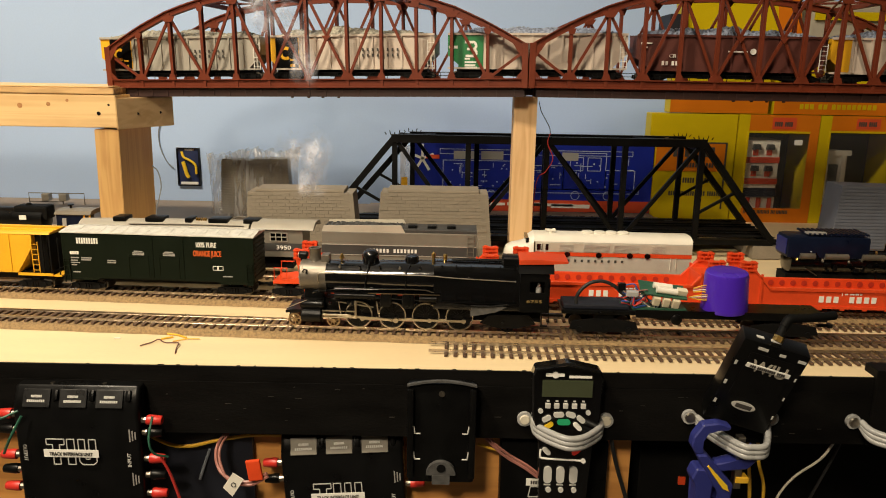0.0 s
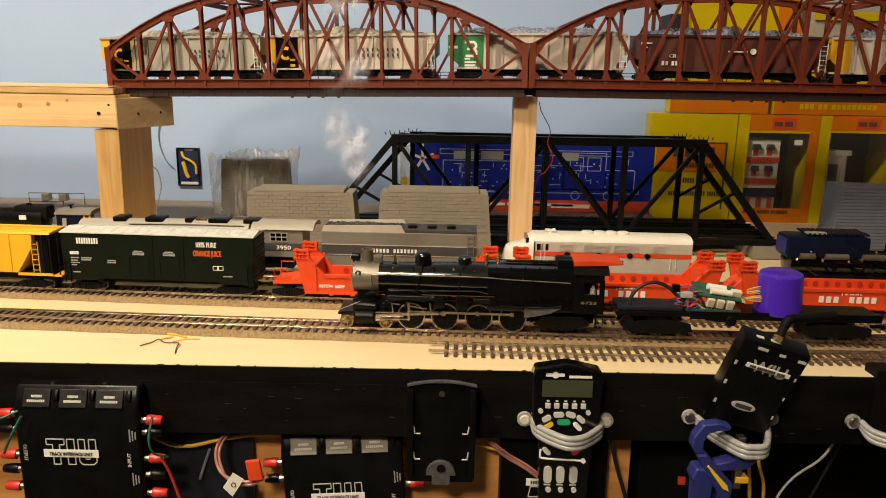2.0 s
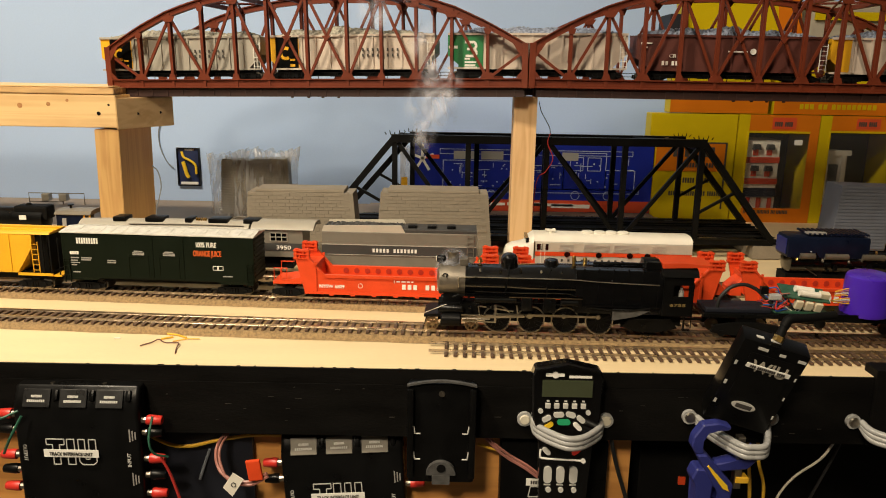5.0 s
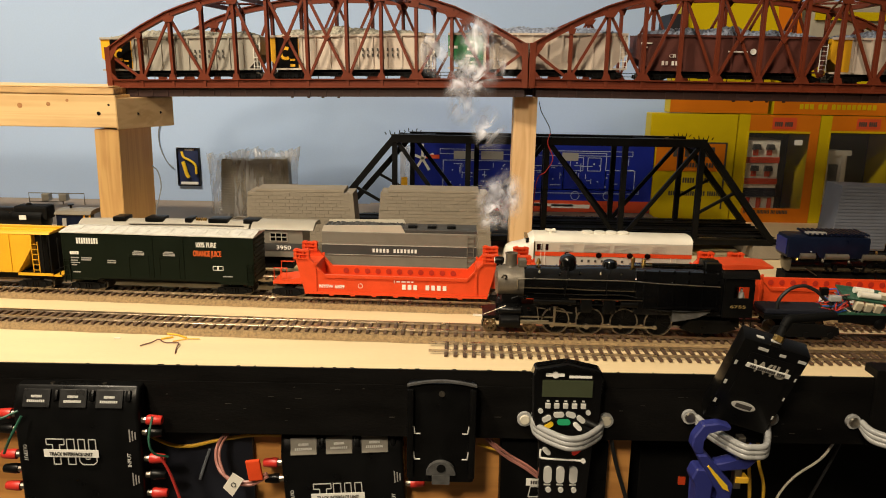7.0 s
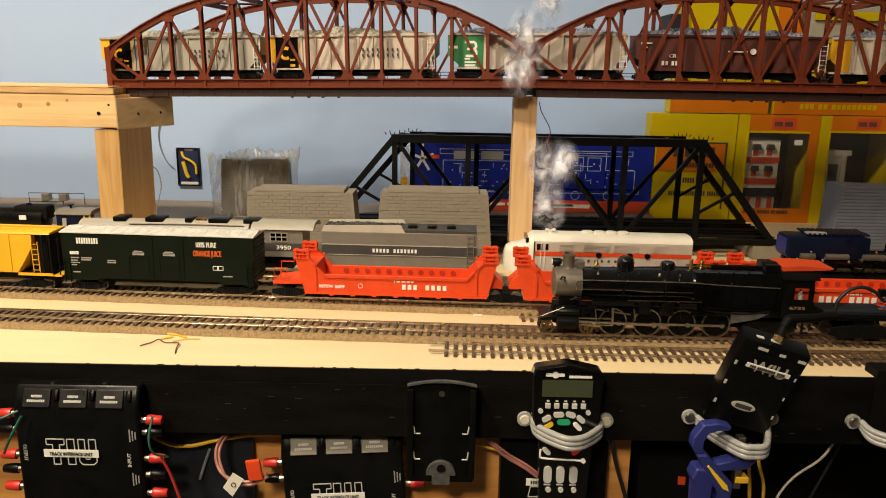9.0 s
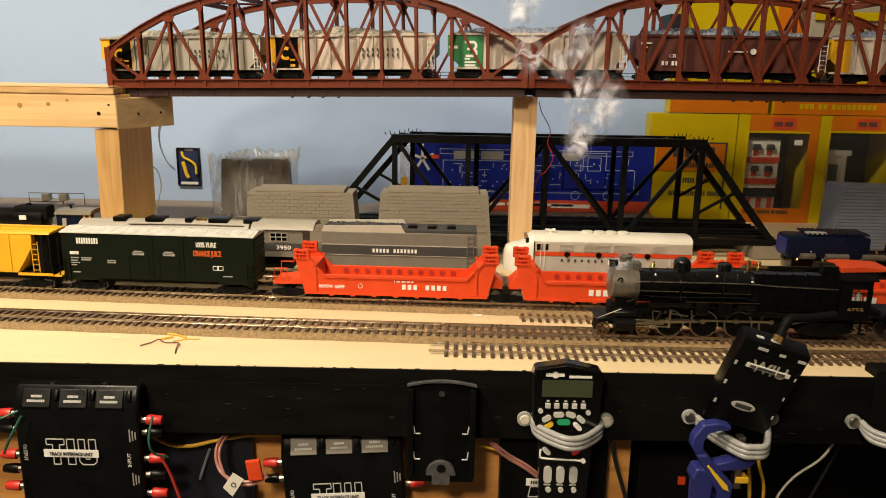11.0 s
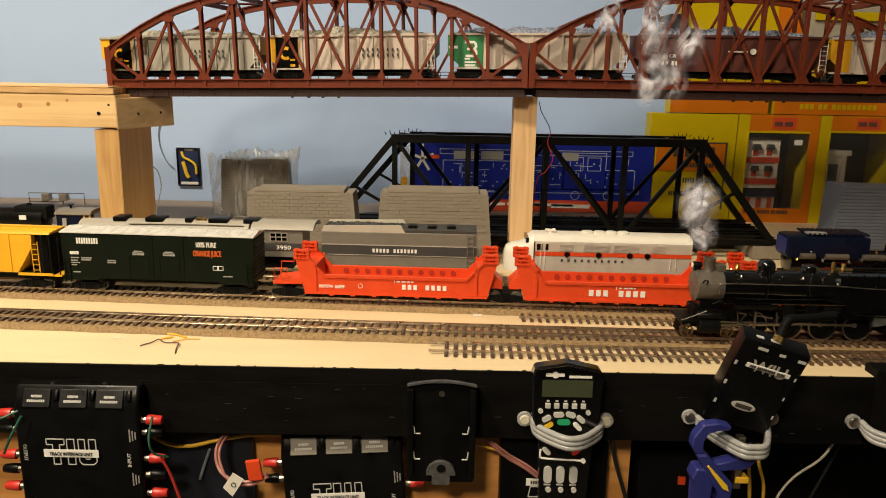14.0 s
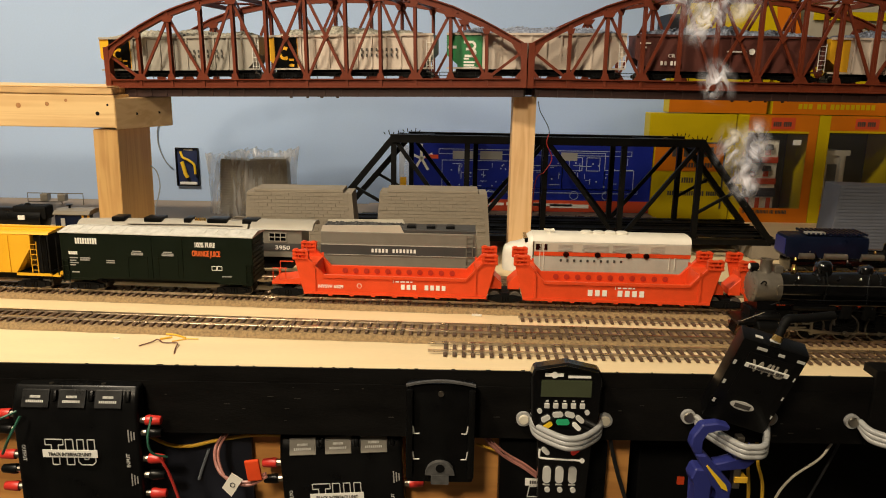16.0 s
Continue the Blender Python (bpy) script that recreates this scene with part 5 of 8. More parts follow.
# ---- the high line: beam, posts, arch bridge and coal train ----
def high_line():
    K = 1.095

    def far(x, y, z):
        return (x * K, y * K, max(0.0, 0.215 + (z - 0.215) * K))

    def block(name, poly, z0, z1, material, label, lean=0.0):
        bm = bm_()
        a = [bm.verts.new(far(x, y, z0)) for x, y in poly]
        b = [bm.verts.new(far(x + lean, y, z1)) for x, y in poly]
        fs = [bm.faces.new(a), bm.faces.new(b)]
        for i in range(len(poly)):
            j = (i + 1) % len(poly)
            fs.append(bm.faces.new((a[i], a[j], b[j], b[i])))
        bmesh.ops.bevel(bm, geom=list({e for f in fs for e in f.edges}), offset=0.0007, segments=2, affect="EDGES")
        return part(name, bm, material, th, label)

    th = thing("timber_trestle", "raw pine beam and post carrying the upper track", "trestle")
    block("beam", [(-1.15, 0.780), (-0.3445, 0.780), (-0.3445, 0.818), (-1.15, 0.818)], 0.1552, 0.1893, M_PINE, "raw pine beam")
    block("deck", [(-1.15, 0.779), (-0.3455, 0.779), (-0.3650, 0.930), (-1.15, 0.930)], 0.1896, 0.1960, M_PLY, "plywood deck")
    block("deck_top", [(-1.15, 0.784), (-0.352, 0.784), (-0.370, 0.926), (-1.15, 0.926)], 0.1962, 0.1976, M_PINE, "")
    block("cross_beam", [(-0.3443, 0.7802), (-0.3140, 0.8600), (-0.3400, 0.9300), (-0.3780, 0.8185)], 0.1535, 0.1858, M_PINEY, "sawn pine block")
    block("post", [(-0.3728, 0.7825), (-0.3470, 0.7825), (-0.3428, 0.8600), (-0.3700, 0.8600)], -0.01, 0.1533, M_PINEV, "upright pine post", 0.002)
    bm = bm_()
    lathe(bm, [(0.0023, -0.0003), (0.0019, 0.0015)], far(-0.3630, 0.7800, 0.1700), "y", 12)
    lathe(bm, [(0.0013, -0.0003), (0.0011, 0.0015)], far(-0.3520, 0.7800, 0.1790), "y", 10)
    part("screw_hole", bm, M_MATT, th, "dark screw hole")
    for k in (0.35, 0.75):
        x, y = -0.3443 + 0.0303 * k, 0.7802 + 0.0798 * k
        part("screw", lathe(bm_(), [(0.0016, -0.0006), (0.0014, 0.0012)], far(x, y, 0.1690), "y", 10), M_MATT, th, "sunk dark screw")
    for x, z, r in ((-0.4450, 0.1770, 0.0030), (-0.4150, 0.1790, 0.0024), (-0.3950, 0.1830, 0.0018), (-0.4720, 0.1680, 0.0022)):
        part("knot", lathe(bm_(), [(r, -0.0002), (r * 0.7, 0.0010)], far(x, 0.7799, z), "y", 14), M_KNOT, th, "brown wood knot")
    solo("bridge_post", box(bm_(), 0.0757, 0.1020, 0.8505, 0.8760, 0.0, 0.1930, 0.0006), M_PINEP, "pale pine post under the arch bridge", "post", at=pose(0.0025, 0, 0))


# the two spans meet at JOINT; the west one turns away from the bench edge and climbs gently
JOINT = (0.0900, 0.825)
TURN_W, TURN_E = -9.2, 0.3
GRADE_W = 1.15
PANELS = (0.041, 0.0398, 0.0398, 0.0398, 0.0398, 0.047, 0.047, 0.0398, 0.0398, 0.0398, 0.0398, 0.041)
STATIONS = [sum(PANELS[:k]) for k in range(13)]
SPAN = STATIONS[-1]
WIDE = 0.115
SPAN_W = pose(JOINT[0], JOINT[1], 0.2035, 0, 0, TURN_W) @ pose(0, 0, 0, 0, -GRADE_W, 0) @ pose(-SPAN - 0.0035, 0, -0.2035)
SPAN_E = pose(JOINT[0], JOINT[1], 0.2035, 0, 0, TURN_E) @ pose(0.0035, 0, -0.2035)


def arch_z(x):
    u = min(x, SPAN - x)
    pts = ((0, 0.2470), (0.041, 0.2700), (0.0808, 0.2880), (0.1206, 0.2995), (0.1604, 0.3062), (0.2002, 0.3100), (0.2480, 0.3115))
    for (a, za), (b, zb) in zip(pts, pts[1:]):
        if u <= b:
            return za + (zb - za) * (u - a) / (b - a)
    return pts[-1][1]


def arch_span(at):
    th = thing("arch_bridge", "rust-red plastic arch truss railway bridge span", "bridge", "two arch spans end to end", at=at)
    ends = (0.0, SPAN)
    for y in (0.0, WIDE):
        xs = [SPAN * i / 32 for i in range(33)]
        for half, dy, lo_, hi_ in ((0.0040, 0.0011, -1, 1), (0.0008, 0.0034, -1.0, -0.6), (0.0008, 0.0034, 0.6, 1.0)):
            c0, c1 = (-0.0040, 0.0040) if half > 0.001 else (-0.0040, -0.0026) if hi_ < 0 else (0.0026, 0.0040)
            poly = [(x, arch_z(x) + c1) for x in xs] + [(x, arch_z(x) + c0) for x in reversed(xs)]
            part("arch_chord" if half > 0.001 else "chord_flange", prism(bm_(), poly, y - dy, y + dy), M_BRIDGE, th)
        sec = [(-0.0042, 0.2035), (-0.0042, 0.2048), (-0.0016, 0.2050), (-0.0016, 0.2122), (-0.0042, 0.2124), (-0.0042, 0.2136), (0.0042, 0.2136), (0.0042, 0.2124), (0.0016, 0.2122), (0.0016, 0.2050), (0.0042, 0.2048), (0.0042, 0.2035)]
        part("bottom_chord", prism_x(bm_(), [(y + p, z) for p, z in sec], 0.0003, SPAN - 0.0003), M_BRIDGE, th)
        for e, k in ((0.0, 1), (SPAN, -1)):
            bm = bm_()
            box(bm, e - 0.0034, e + 0.0034, y - 0.0046, y + 0.0046, 0.2030, arch_z(e) + 0.0038, 0.0004)
            part("end_post", bm, M_BRIDGE, th)
            part("gusset", prism(bm_(), [(e + k * 0.0034, 0.2140), (e + k * 0.0100, 0.2140), (e + k * 0.0034, 0.2215)], y - 0.0040, y - 0.0030), M_BRIDGE, th)
            part("gusset", prism(bm_(), [(e + k * 0.0034, arch_z(e) - 0.012), (e + k * 0.0034, arch_z(e)), (e + k * 0.0140, arch_z(e) + 0.004)], y - 0.0040, y - 0.0030), M_BRIDGE, th)
        for i in range(1, 12):
            x = STATIONS[i]
            bm = bm_()
            for d in (-0.0024, 0.0024):
                box(bm, x - 0.0017, x + 0.0017, y + d - 0.0007, y + d + 0.0007, 0.2040, arch_z(x))
            box(bm, x - 0.0006, x + 0.0006, y - 0.0019, y + 0.0019, 0.2040, arch_z(x))
            part("upright", bm, M_BRIDGE, th)
            for z, k in ((0.2136, 1), (arch_z(x) - 0.0035, -1)):
                w = 0.0085 if (i % 2 == 1) == (k > 0) else 0.0048
                part("gusset", prism(bm_(), [(x - w, z), (x - w * 0.55, z + k * 0.0062), (x + w * 0.55, z + k * 0.0062), (x + w, z)], y - 0.0040, y - 0.0030), M_BRIDGE, th)
        runs = [(0, 1), (2, 1), (2, 3), (4, 3), (4, 5), (6, 5), (5, 6), (6, 7), (7, 6), (8, 7), (8, 9), (10, 9), (10, 11), (12, 11)]
        for hi, lo in runs:
            a, b = STATIONS[hi], STATIONS[lo]
            part("diagonal", beam(bm_(), (a, y, arch_z(a) - 0.004), (b, y, 0.2130), 0.0030, 0.0024), M_BRIDGE, th)
        for a, b in ((5, 6), (6, 7)):
            x = (STATIONS[a] + STATIONS[b]) / 2
            part("gusset", prism(bm_(), [(x - 0.0055, 0.2610), (x + 0.0055, 0.2610), (x, 0.2540)], y - 0.0030, y - 0.0018), M_BRIDGE, th)
    for y0, y1 in ((0.0005, 0.010), (0.026, 0.036), (WIDE - 0.036, WIDE - 0.026), (WIDE - 0.010, WIDE - 0.0005)):
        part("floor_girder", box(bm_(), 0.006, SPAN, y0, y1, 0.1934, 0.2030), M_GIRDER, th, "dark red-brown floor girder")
    for k in range(25):
        x = 0.012 + k * 0.0196
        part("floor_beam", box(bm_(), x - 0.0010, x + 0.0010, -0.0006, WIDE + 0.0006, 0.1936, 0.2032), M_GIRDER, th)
    bm = bm_()
    for x0 in (0.225, 0.245, 0.262, 0.281):
        lathe(bm, [(0.0016, 0.1918), (0.0020, 0.1936)], (x0, 0.004, 0), "z", 8)
    part("bolt_stub", bm, M_GIRDER, th)
    part("deck", box(bm_(), 0.0, SPAN, 0.0050, WIDE - 0.0050, 0.2034, 0.2080), M_IRON, th, "black track deck")
    for c in (0.031, WIDE - 0.031):
        for d in (-0.0085, 0.0085):
            part("rail", box(bm_(), -0.022 * (at is SPAN_W), SPAN, c + d - 0.0004, c + d + 0.0004, 0.2082, 0.2106), M_RAIL, th)
        for k in range(60):
            x = 0.004 + k * (SPAN - 0.008) / 59
            part("tie", box(bm_(), x - 0.0014, x + 0.0014, c - 0.014, c + 0.014, 0.2080, 0.2090), M_IRON, th)
    bm = bm_()
    for z in (0.2165, 0.2200):
        box(bm, 0.004, SPAN - 0.004, 0.0056, 0.0061, z, z + 0.0007)
    for k in range(24):
        x = 0.012 + k * 0.0204
        box(bm, x - 0.0003, x + 0.0003, 0.0056, 0.0061, 0.2080, 0.2204)
    part("walkway_railing", bm, M_IRON, th, "thin black walkway railing")
    for i in range(3, 10):
        x = STATIONS[i]
        part("top_brace", box(bm_(), x - 0.0020, x + 0.0020, 0.0036, WIDE - 0.0036, arch_z(x) - 0.003, arch_z(x) + 0.002), M_BRIDGE, th)
        if i < 9:
            bm = bm_()
            b = STATIONS[i + 1]
            tube(bm, [(x, 0.003, arch_z(x)), (b, WIDE - 0.003, arch_z(b))], 0.0014, 5)
            tube(bm, [(x, WIDE - 0.003, arch_z(x)), (b, 0.003, arch_z(b))], 0.0014, 5)
            part("top_lacing", bm, M_BRIDGE, th)


def upper_track(s):
    """A point of the near upper track, s metres along it from the joint."""
    m = SPAN_W @ pose(SPAN + 0.0035 + s, 0, 0) if s < 0 else SPAN_E @ pose(s - 0.0035, 0, 0)
    return m @ Vector((0, 0.031, 0.2115))


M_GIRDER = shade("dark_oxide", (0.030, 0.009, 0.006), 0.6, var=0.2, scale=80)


def coal_hopper(x0, x1, label, side, end, coal, seed, words=(), mark=None, ribs=10, z1=0.0500, e=0.040):
    pa, pb = upper_track(x0 + 0.02), upper_track(x1 - 0.02)
    c, d = (pa + pb) / 2, (pb - pa).normalized()
    th = thing("hopper_car", label, "freight car", "coal cars on the arch bridge",
               at=pose(c.x, c.y, c.z, 0, 0, math.degrees(math.atan2(d.y, d.x))) @ pose(0, 0, 0, 0, -math.degrees(math.asin(d.z)), 0))
    h = (x1 - x0) / 2
    e = e if end is not None else 0.0
    z0 = 0.0135
    bm = bm_()
    prism(bm, [(-h + e, z0), (-h + e, z1), (h, z1), (h, z0 + 0.016), (h - 0.016, z0), (-h + max(e, 0.016), z0)] if e else
          [(-h, z0 + 0.012), (-h, z1), (h, z1), (h, z0 + 0.012), (h - 0.016, z0), (-h + 0.016, z0)], -0.0170, 0.0170)
    part("body", bm, side, th)
    if e:
        part("end_panel", prism(bm_(), [(-h, z0 + 0.014), (-h, z1), (-h + e - 0.0002, z1), (-h + e - 0.0002, z0), (-h + 0.016, z0)], -0.0171, 0.0171), end, th, "coloured end panel")
        if mark:
            part("dark_panel", box(bm_(), -h + 0.012, -h + e - 0.001, -0.0175, -0.0171, z0 + 0.001, z1 - 0.001), M_SATIN if end is M_YELLOW else end, th)
    for i in range(ribs):
        x = -h + e + 0.004 + i * (2 * h - e - 0.008) / (ribs - 1)
        part("side_rib", box(bm_(), x - 0.0009, x + 0.0009, -0.0188, -0.0170, z0, z1), side, th)
    part("top_sill", box(bm_(), -h, h, -0.0190, -0.0168, z1 - 0.001, z1 + 0.0014), side, th)
    part("top_sill", box(bm_(), -h, h, 0.0168, 0.0190, z1 - 0.001, z1 + 0.0014), side, th)
    part("side_sill", box(bm_(), -h, h, -0.0178, -0.0160, z0 - 0.0012, z0 + 0.0008), side, th)
    part("coal", heap(-h + 0.002, h - 0.002, -0.0165, 0.0165, z1 - 0.001, 0.0215, seed, 90, 14), coal, th, "heaped coal load")
    part("underframe", box(bm_(), -h + 0.01, h - 0.01, -0.010, 0.010, 0.0050, z0), M_MATT, th)
    for k in (-0.45, -0.15, 0.15, 0.45):
        part("outlet_gate", prism(bm_(), [(k * 1.4 * h - 0.010, z0), (k * 1.4 * h + 0.010, z0), (k * 1.4 * h + 0.004, 0.0045), (k * 1.4 * h - 0.004, 0.0045)], -0.012, 0.012), M_MATT, th)
    ladder(th, h - 0.004, -0.0188, 0.014, 0.044, 0.0075, M_LETTER, 6)
    for s in (-1, 1):
        truck(th, s * (h - 0.020), pitch=0.020, r=0.0050)
    if words:
        z = 0.0325
        for n in words:
            bars([n], -h + 0.116 if e else -h + 0.02, z, -0.0190, 0.0034, 0.0020, 0.0038, M_DARKPRINT, th)
            z -= 0.0060
    if mark == "yellow":
        bm = bm_()
        for k in range(9):
            a, b2 = math.pi * (0.3 + 1.4 * k / 9), math.pi * (0.3 + 1.4 * (k + 1) / 9)
            beam(bm, (-h + 0.024 + 0.0060 * math.cos(a), -0.0178, 0.0310 + 0.0060 * math.sin(a)), (-h + 0.024 + 0.0060 * math.cos(b2), -0.0178, 0.0310 + 0.0060 * math.sin(b2)), 0.0035, 0.0004)
        part("emblem", bm, M_YELLOW, th, "yellow curved emblem")
        part("stencil", box(bm_(), -h + 0.029, -h + 0.035, -0.0178, -0.0174, 0.0225, 0.0248), M_YELLOW, th)
        part("stencil", box(bm_(), -h + 0.029, -h + 0.035, -0.0178, -0.0174, 0.0160, 0.0190), M_YELLOW, th)
    if mark == "green":
        bm = bm_()
        for a, b2 in (((0.0190, 0.0415), (0.0300, 0.0415)), ((0.0300, 0.0415), (0.0320, 0.0375)), ((0.0320, 0.0375), (0.0300, 0.0340)), ((0.0215, 0.0340), (0.0300, 0.0340)), ((0.0300, 0.0340), (0.0325, 0.0300)), ((0.0325, 0.0300), (0.0300, 0.0265)), ((0.0200, 0.0265), (0.0300, 0.0265))):
            beam(bm, (-h + a[0], -0.0178, a[1]), (-h + b2[0], -0.0178, b2[1]), 0.0028, 0.0004)
        part("emblem", bm, M_LETTER, th, "white rounded emblem")
        bm = bm_()
        for z, w in ((0.0225, 0.006), (0.0188, 0.013), (0.0155, 0.012), (0.0130, 0.014)):
            box(bm, -h + 0.019, -h + 0.019 + w, -0.0178, -0.0174, z, z + 0.0020)
        part("stencil", bm, M_LETTER, th, "white print as bars")
        part("stencil", box(bm_(), -h + 0.001, -h + 0.011, -0.0178, -0.0171, 0.0345, 0.0375), M_LETTER, th)
    if mark == "brown":
        lettering("CR", 0.0052, M_LETTER, th, pose(-h + 0.0395, -0.0190, 0.0270), width=0.0080, bold=0.0001)
        bars([2, 3], -h + 0.0280, 0.0185, -0.0190, 0.0046, 0.0026, 0.0016, M_LETTER, th)
        bm = bm_()
        for x, z, w in ((0.004, 0.041, 0.005), (0.010, 0.041, 0.006), (0.006, 0.0365, 0.005), (0.100, 0.0335, 0.022)):
            box(bm, -h + x, -h + x + w, -0.0191, -0.0187, z, z + 0.0016)
        lathe(bm, [(0.0034, -0.0191), (0.0034, -0.0187)], (-h + 0.128, 0, 0.0345), "y", 18)
        part("stencil", bm, M_LETTER, th, "white marks as plain shapes")
    return th


high_line()
arch_span(SPAN_W)
arch_span(SPAN_E)
coal_hopper(-0.5170, -0.3130, "grey hopper car with black and yellow end, coal load", M_HOPG, M_YELLOW, M_COAL, 1, (8, 8), "yellow")
coal_hopper(-0.3060, -0.1060, "beige hopper car with black and yellow end, coal load", M_HOP, M_YELLOW, M_COAL, 2, (8, 8), "yellow")
coal_hopper(-0.0900, 0.1080, "pale hopper car with green end, dark coal load", M_HOP, M_BNG, M_BLUECOAL, 3, (), "green")
coal_hopper(0.1200, 0.3300, "oxide brown gondola car with heaped coal", M_CRB, None, M_BLUECOAL, 4, (), "brown", 3)
coal_hopper(0.3350, 0.5300, "pale hopper car with yellow end, dark coal load", M_HOP, M_YELLOW, M_BLUECOAL, 5, e=0.022)


# ---- black truss bridge on the bench ----
def truss_bridge():
    th = thing("truss_bridge", "long black plastic through-truss bridge standing on the bench", "bridge")
    zb = 0.0195
    bot = [-0.161 + 0.0947 * i for i in range(7)]
    for y, o, zt in ((0.890, 0.0, 0.1448), (1.020, 0.0158, 0.1385)):
        t0, t1 = bot[1] + 0.006 + o, bot[5] - 0.002 + o
        top = [t0, bot[2] + o, bot[3] + o, bot[4] + o, t1]
        part("top_chord", box(bm_(), t0 - 0.004, t1 + 0.004, y - 0.0045, y + 0.0045, zt - 0.0090, zt + 0.0005), M_IRON, th)
        part("bottom_chord", box(bm_(), bot[0] + o, bot[6] + o, y - 0.004, y + 0.004, zb - 0.003, zb + 0.004), M_IRON, th)
        for p, q in (((bot[0] + o, zb), (t0, zt - 0.003)), ((bot[6] + o, zb), (t1, zt - 0.003))):
            part("end_post", beam(bm_(), (p[0], y, p[1]), (q[0], y, q[1]), 0.0075, 0.0085), M_IRON, th)
        for x in (t0, top[1], top[2], top[3], t1):
            part("upright", box(bm_(), x - 0.0032, x + 0.0032, y - 0.003, y + 0.003, zb, zt - 0.003), M_IRON, th)
        for (xa, ua), (xb, ub) in (((t0, 1), (bot[2] + o, 0)), ((bot[2] + o, 0), (top[2], 1)), ((top[2], 1), (bot[4] + o, 0)), ((bot[4] + o, 0), (t1, 1))):
            part("diagonal", beam(bm_(), (xa, y, zt - 0.004 if ua else zb), (xb, y, zt - 0.004 if ub else zb), 0.0050, 0.004), M_IRON, th)
        for s in (0, 1):
            xa = bot[0] + o + 0.052 if s == 0 else bot[6] + o - 0.052
            xb = t0 if s == 0 else t1
            part("knee_brace", beam(bm_(), (xa, y, zb + 0.062), (xb, y, zb + 0.035), 0.0035, 0.003), M_IRON, th)
        for x in (t0, t1):
            bm = bm_()
            for k in range(5):
                rod(bm, (x - 0.010 + k * 0.005, y, zt), (x - 0.012 + k * 0.006, y, zt + 0.003 + 0.002 * (k % 2)), 0.0006, 5)
            part("sprue_stub", bm, M_IRON, th)
    for i, x in enumerate(bot):
        part("floor_beam", box(bm_(), x - 0.003, x + 0.009, 0.894, 1.016, zb - 0.003, zb + 0.003), M_IRON, th)
    for y in (0.92, 0.935, 0.965, 0.98):
        part("rail", box(bm_(), bot[0], bot[6] + 0.01, y - 0.0006, y + 0.0006, zb + 0.0042, zb + 0.0063), M_IRON, th)
    part("deck", box(bm_(), bot[0], bot[6] + 0.01, 0.905, 1.005, zb + 0.0031, zb + 0.0040), M_MATT, th)
    for x in (bot[1] + 0.010, bot[3], bot[5] - 0.004):
        part("top_strut", box(bm_(), x - 0.003, x + 0.003, 0.8945, 1.0155, 0.1315, 0.1365), M_IRON, th)
    for (x, y) in ((bot[1] + 0.006, 0.8945), (bot[5] - 0.007, 0.8945)):
        bm = bm_()
        s = 1 if x < 0.1 else -1
        tube(bm, [(x, 0.8945, 0.1420), (x + s * 0.047, 1.0155, 0.1365)], 0.0018)
        tube(bm, [(x + s * 0.047, 0.8945, 0.1420), (x, 1.0155, 0.1365)], 0.0018)
        part("top_lacing", bm, M_IRON, th)
    for x in (bot[0] + 0.004, bot[6] - 0.004):
        part("bearing_block", box(bm_(), x - 0.020, x + 0.020, 0.885, 1.025, 0.0, zb - 0.0032), M_STONE, th, "grey bearing block")


truss_bridge()


# ---- loose things at the back ----
BRICK = bpy.data.meshes.new("brick")
_b = box(bm_(), -0.0046, 0.0046, 0.0004, 0.0016, -0.00185, 0.00185, 0.00025)
_b.to_mesh(BRICK)
_b.free()
BRICK.materials.append(M_STONE)


def abutment(x0, x1, y, top, label, seed):
    th = thing("bridge_abutment", label, "abutment", "loose plastic stone abutments")
    bm = bm_()
    fl = 0.007
    for (xa, xb, z0, z1) in ((x0 - fl, x1 + fl, 0.0, top),):
        v = []
        for x, z in ((xa, z0), (xb, z0), (x1, z1), (x0, z1)):
            for yy in (y + 0.001, y + 0.040):
                v.append(bm.verts.new((x, yy, z)))
        for f in ((0, 2, 4, 6), (1, 7, 5, 3), (0, 1, 3, 2), (2, 3, 5, 4), (4, 5, 7, 6), (6, 7, 1, 0)):
            bm.faces.new([v[i] for i in f])
    part("core", bm, M_STONE, th)
    part("cap_course", box(bm_(), x0 + 0.008, x1 - 0.010, y + 0.003, y + 0.040, top + 0.0002, top + 0.0034, 0.0006), M_STONE, th)
    rng = random.Random(seed)
    rows = int(top / 0.0040)
    for r in range(rows):
        z = top - 0.0020 - r * 0.0040
        grow = fl * (1 - z / top)
        n = int((x1 - x0 + 2 * grow) / 0.0096)
        for i in range(n):
            x = x0 - grow + 0.0048 + (i + (0.5 if r % 2 else 0)) * (x1 - x0 + 2 * grow - 0.0048) / n
            if x > x1 + grow - 0.005:
                continue
            o = new("brick", BRICK)
            o.parent = th
            o.matrix_basis = pose(x, y + rng.uniform(-0.0003, 0.0004), z, 0, 0, rng.uniform(-1, 1))
    return th


abutment(-0.2215, -0.1030, 0.820, 0.0835, "grey plastic stone bridge abutment, loose on the bench", 1)
abutment(-0.0715, 0.0500, 0.820, 0.0850, "wide grey plastic stone abutment beside the truss bridge", 2)

th = thing("ribbed_pier", "blue-grey ribbed plastic pier block", "abutment")
part("body", prism(bm_(), [(0.496, 0.0), (0.502, 0.0885), (0.610, 0.0860), (0.618, 0.0)], 0.921, 0.960), M_STONEB, th)
for k in range(20):
    z = 0.003 + k * 0.0043
    part("rib", box(bm_(), 0.4962 + z * 0.065, 0.6150, 0.9203, 0.9215, z, z + 0.0032), M_STONEB, th)


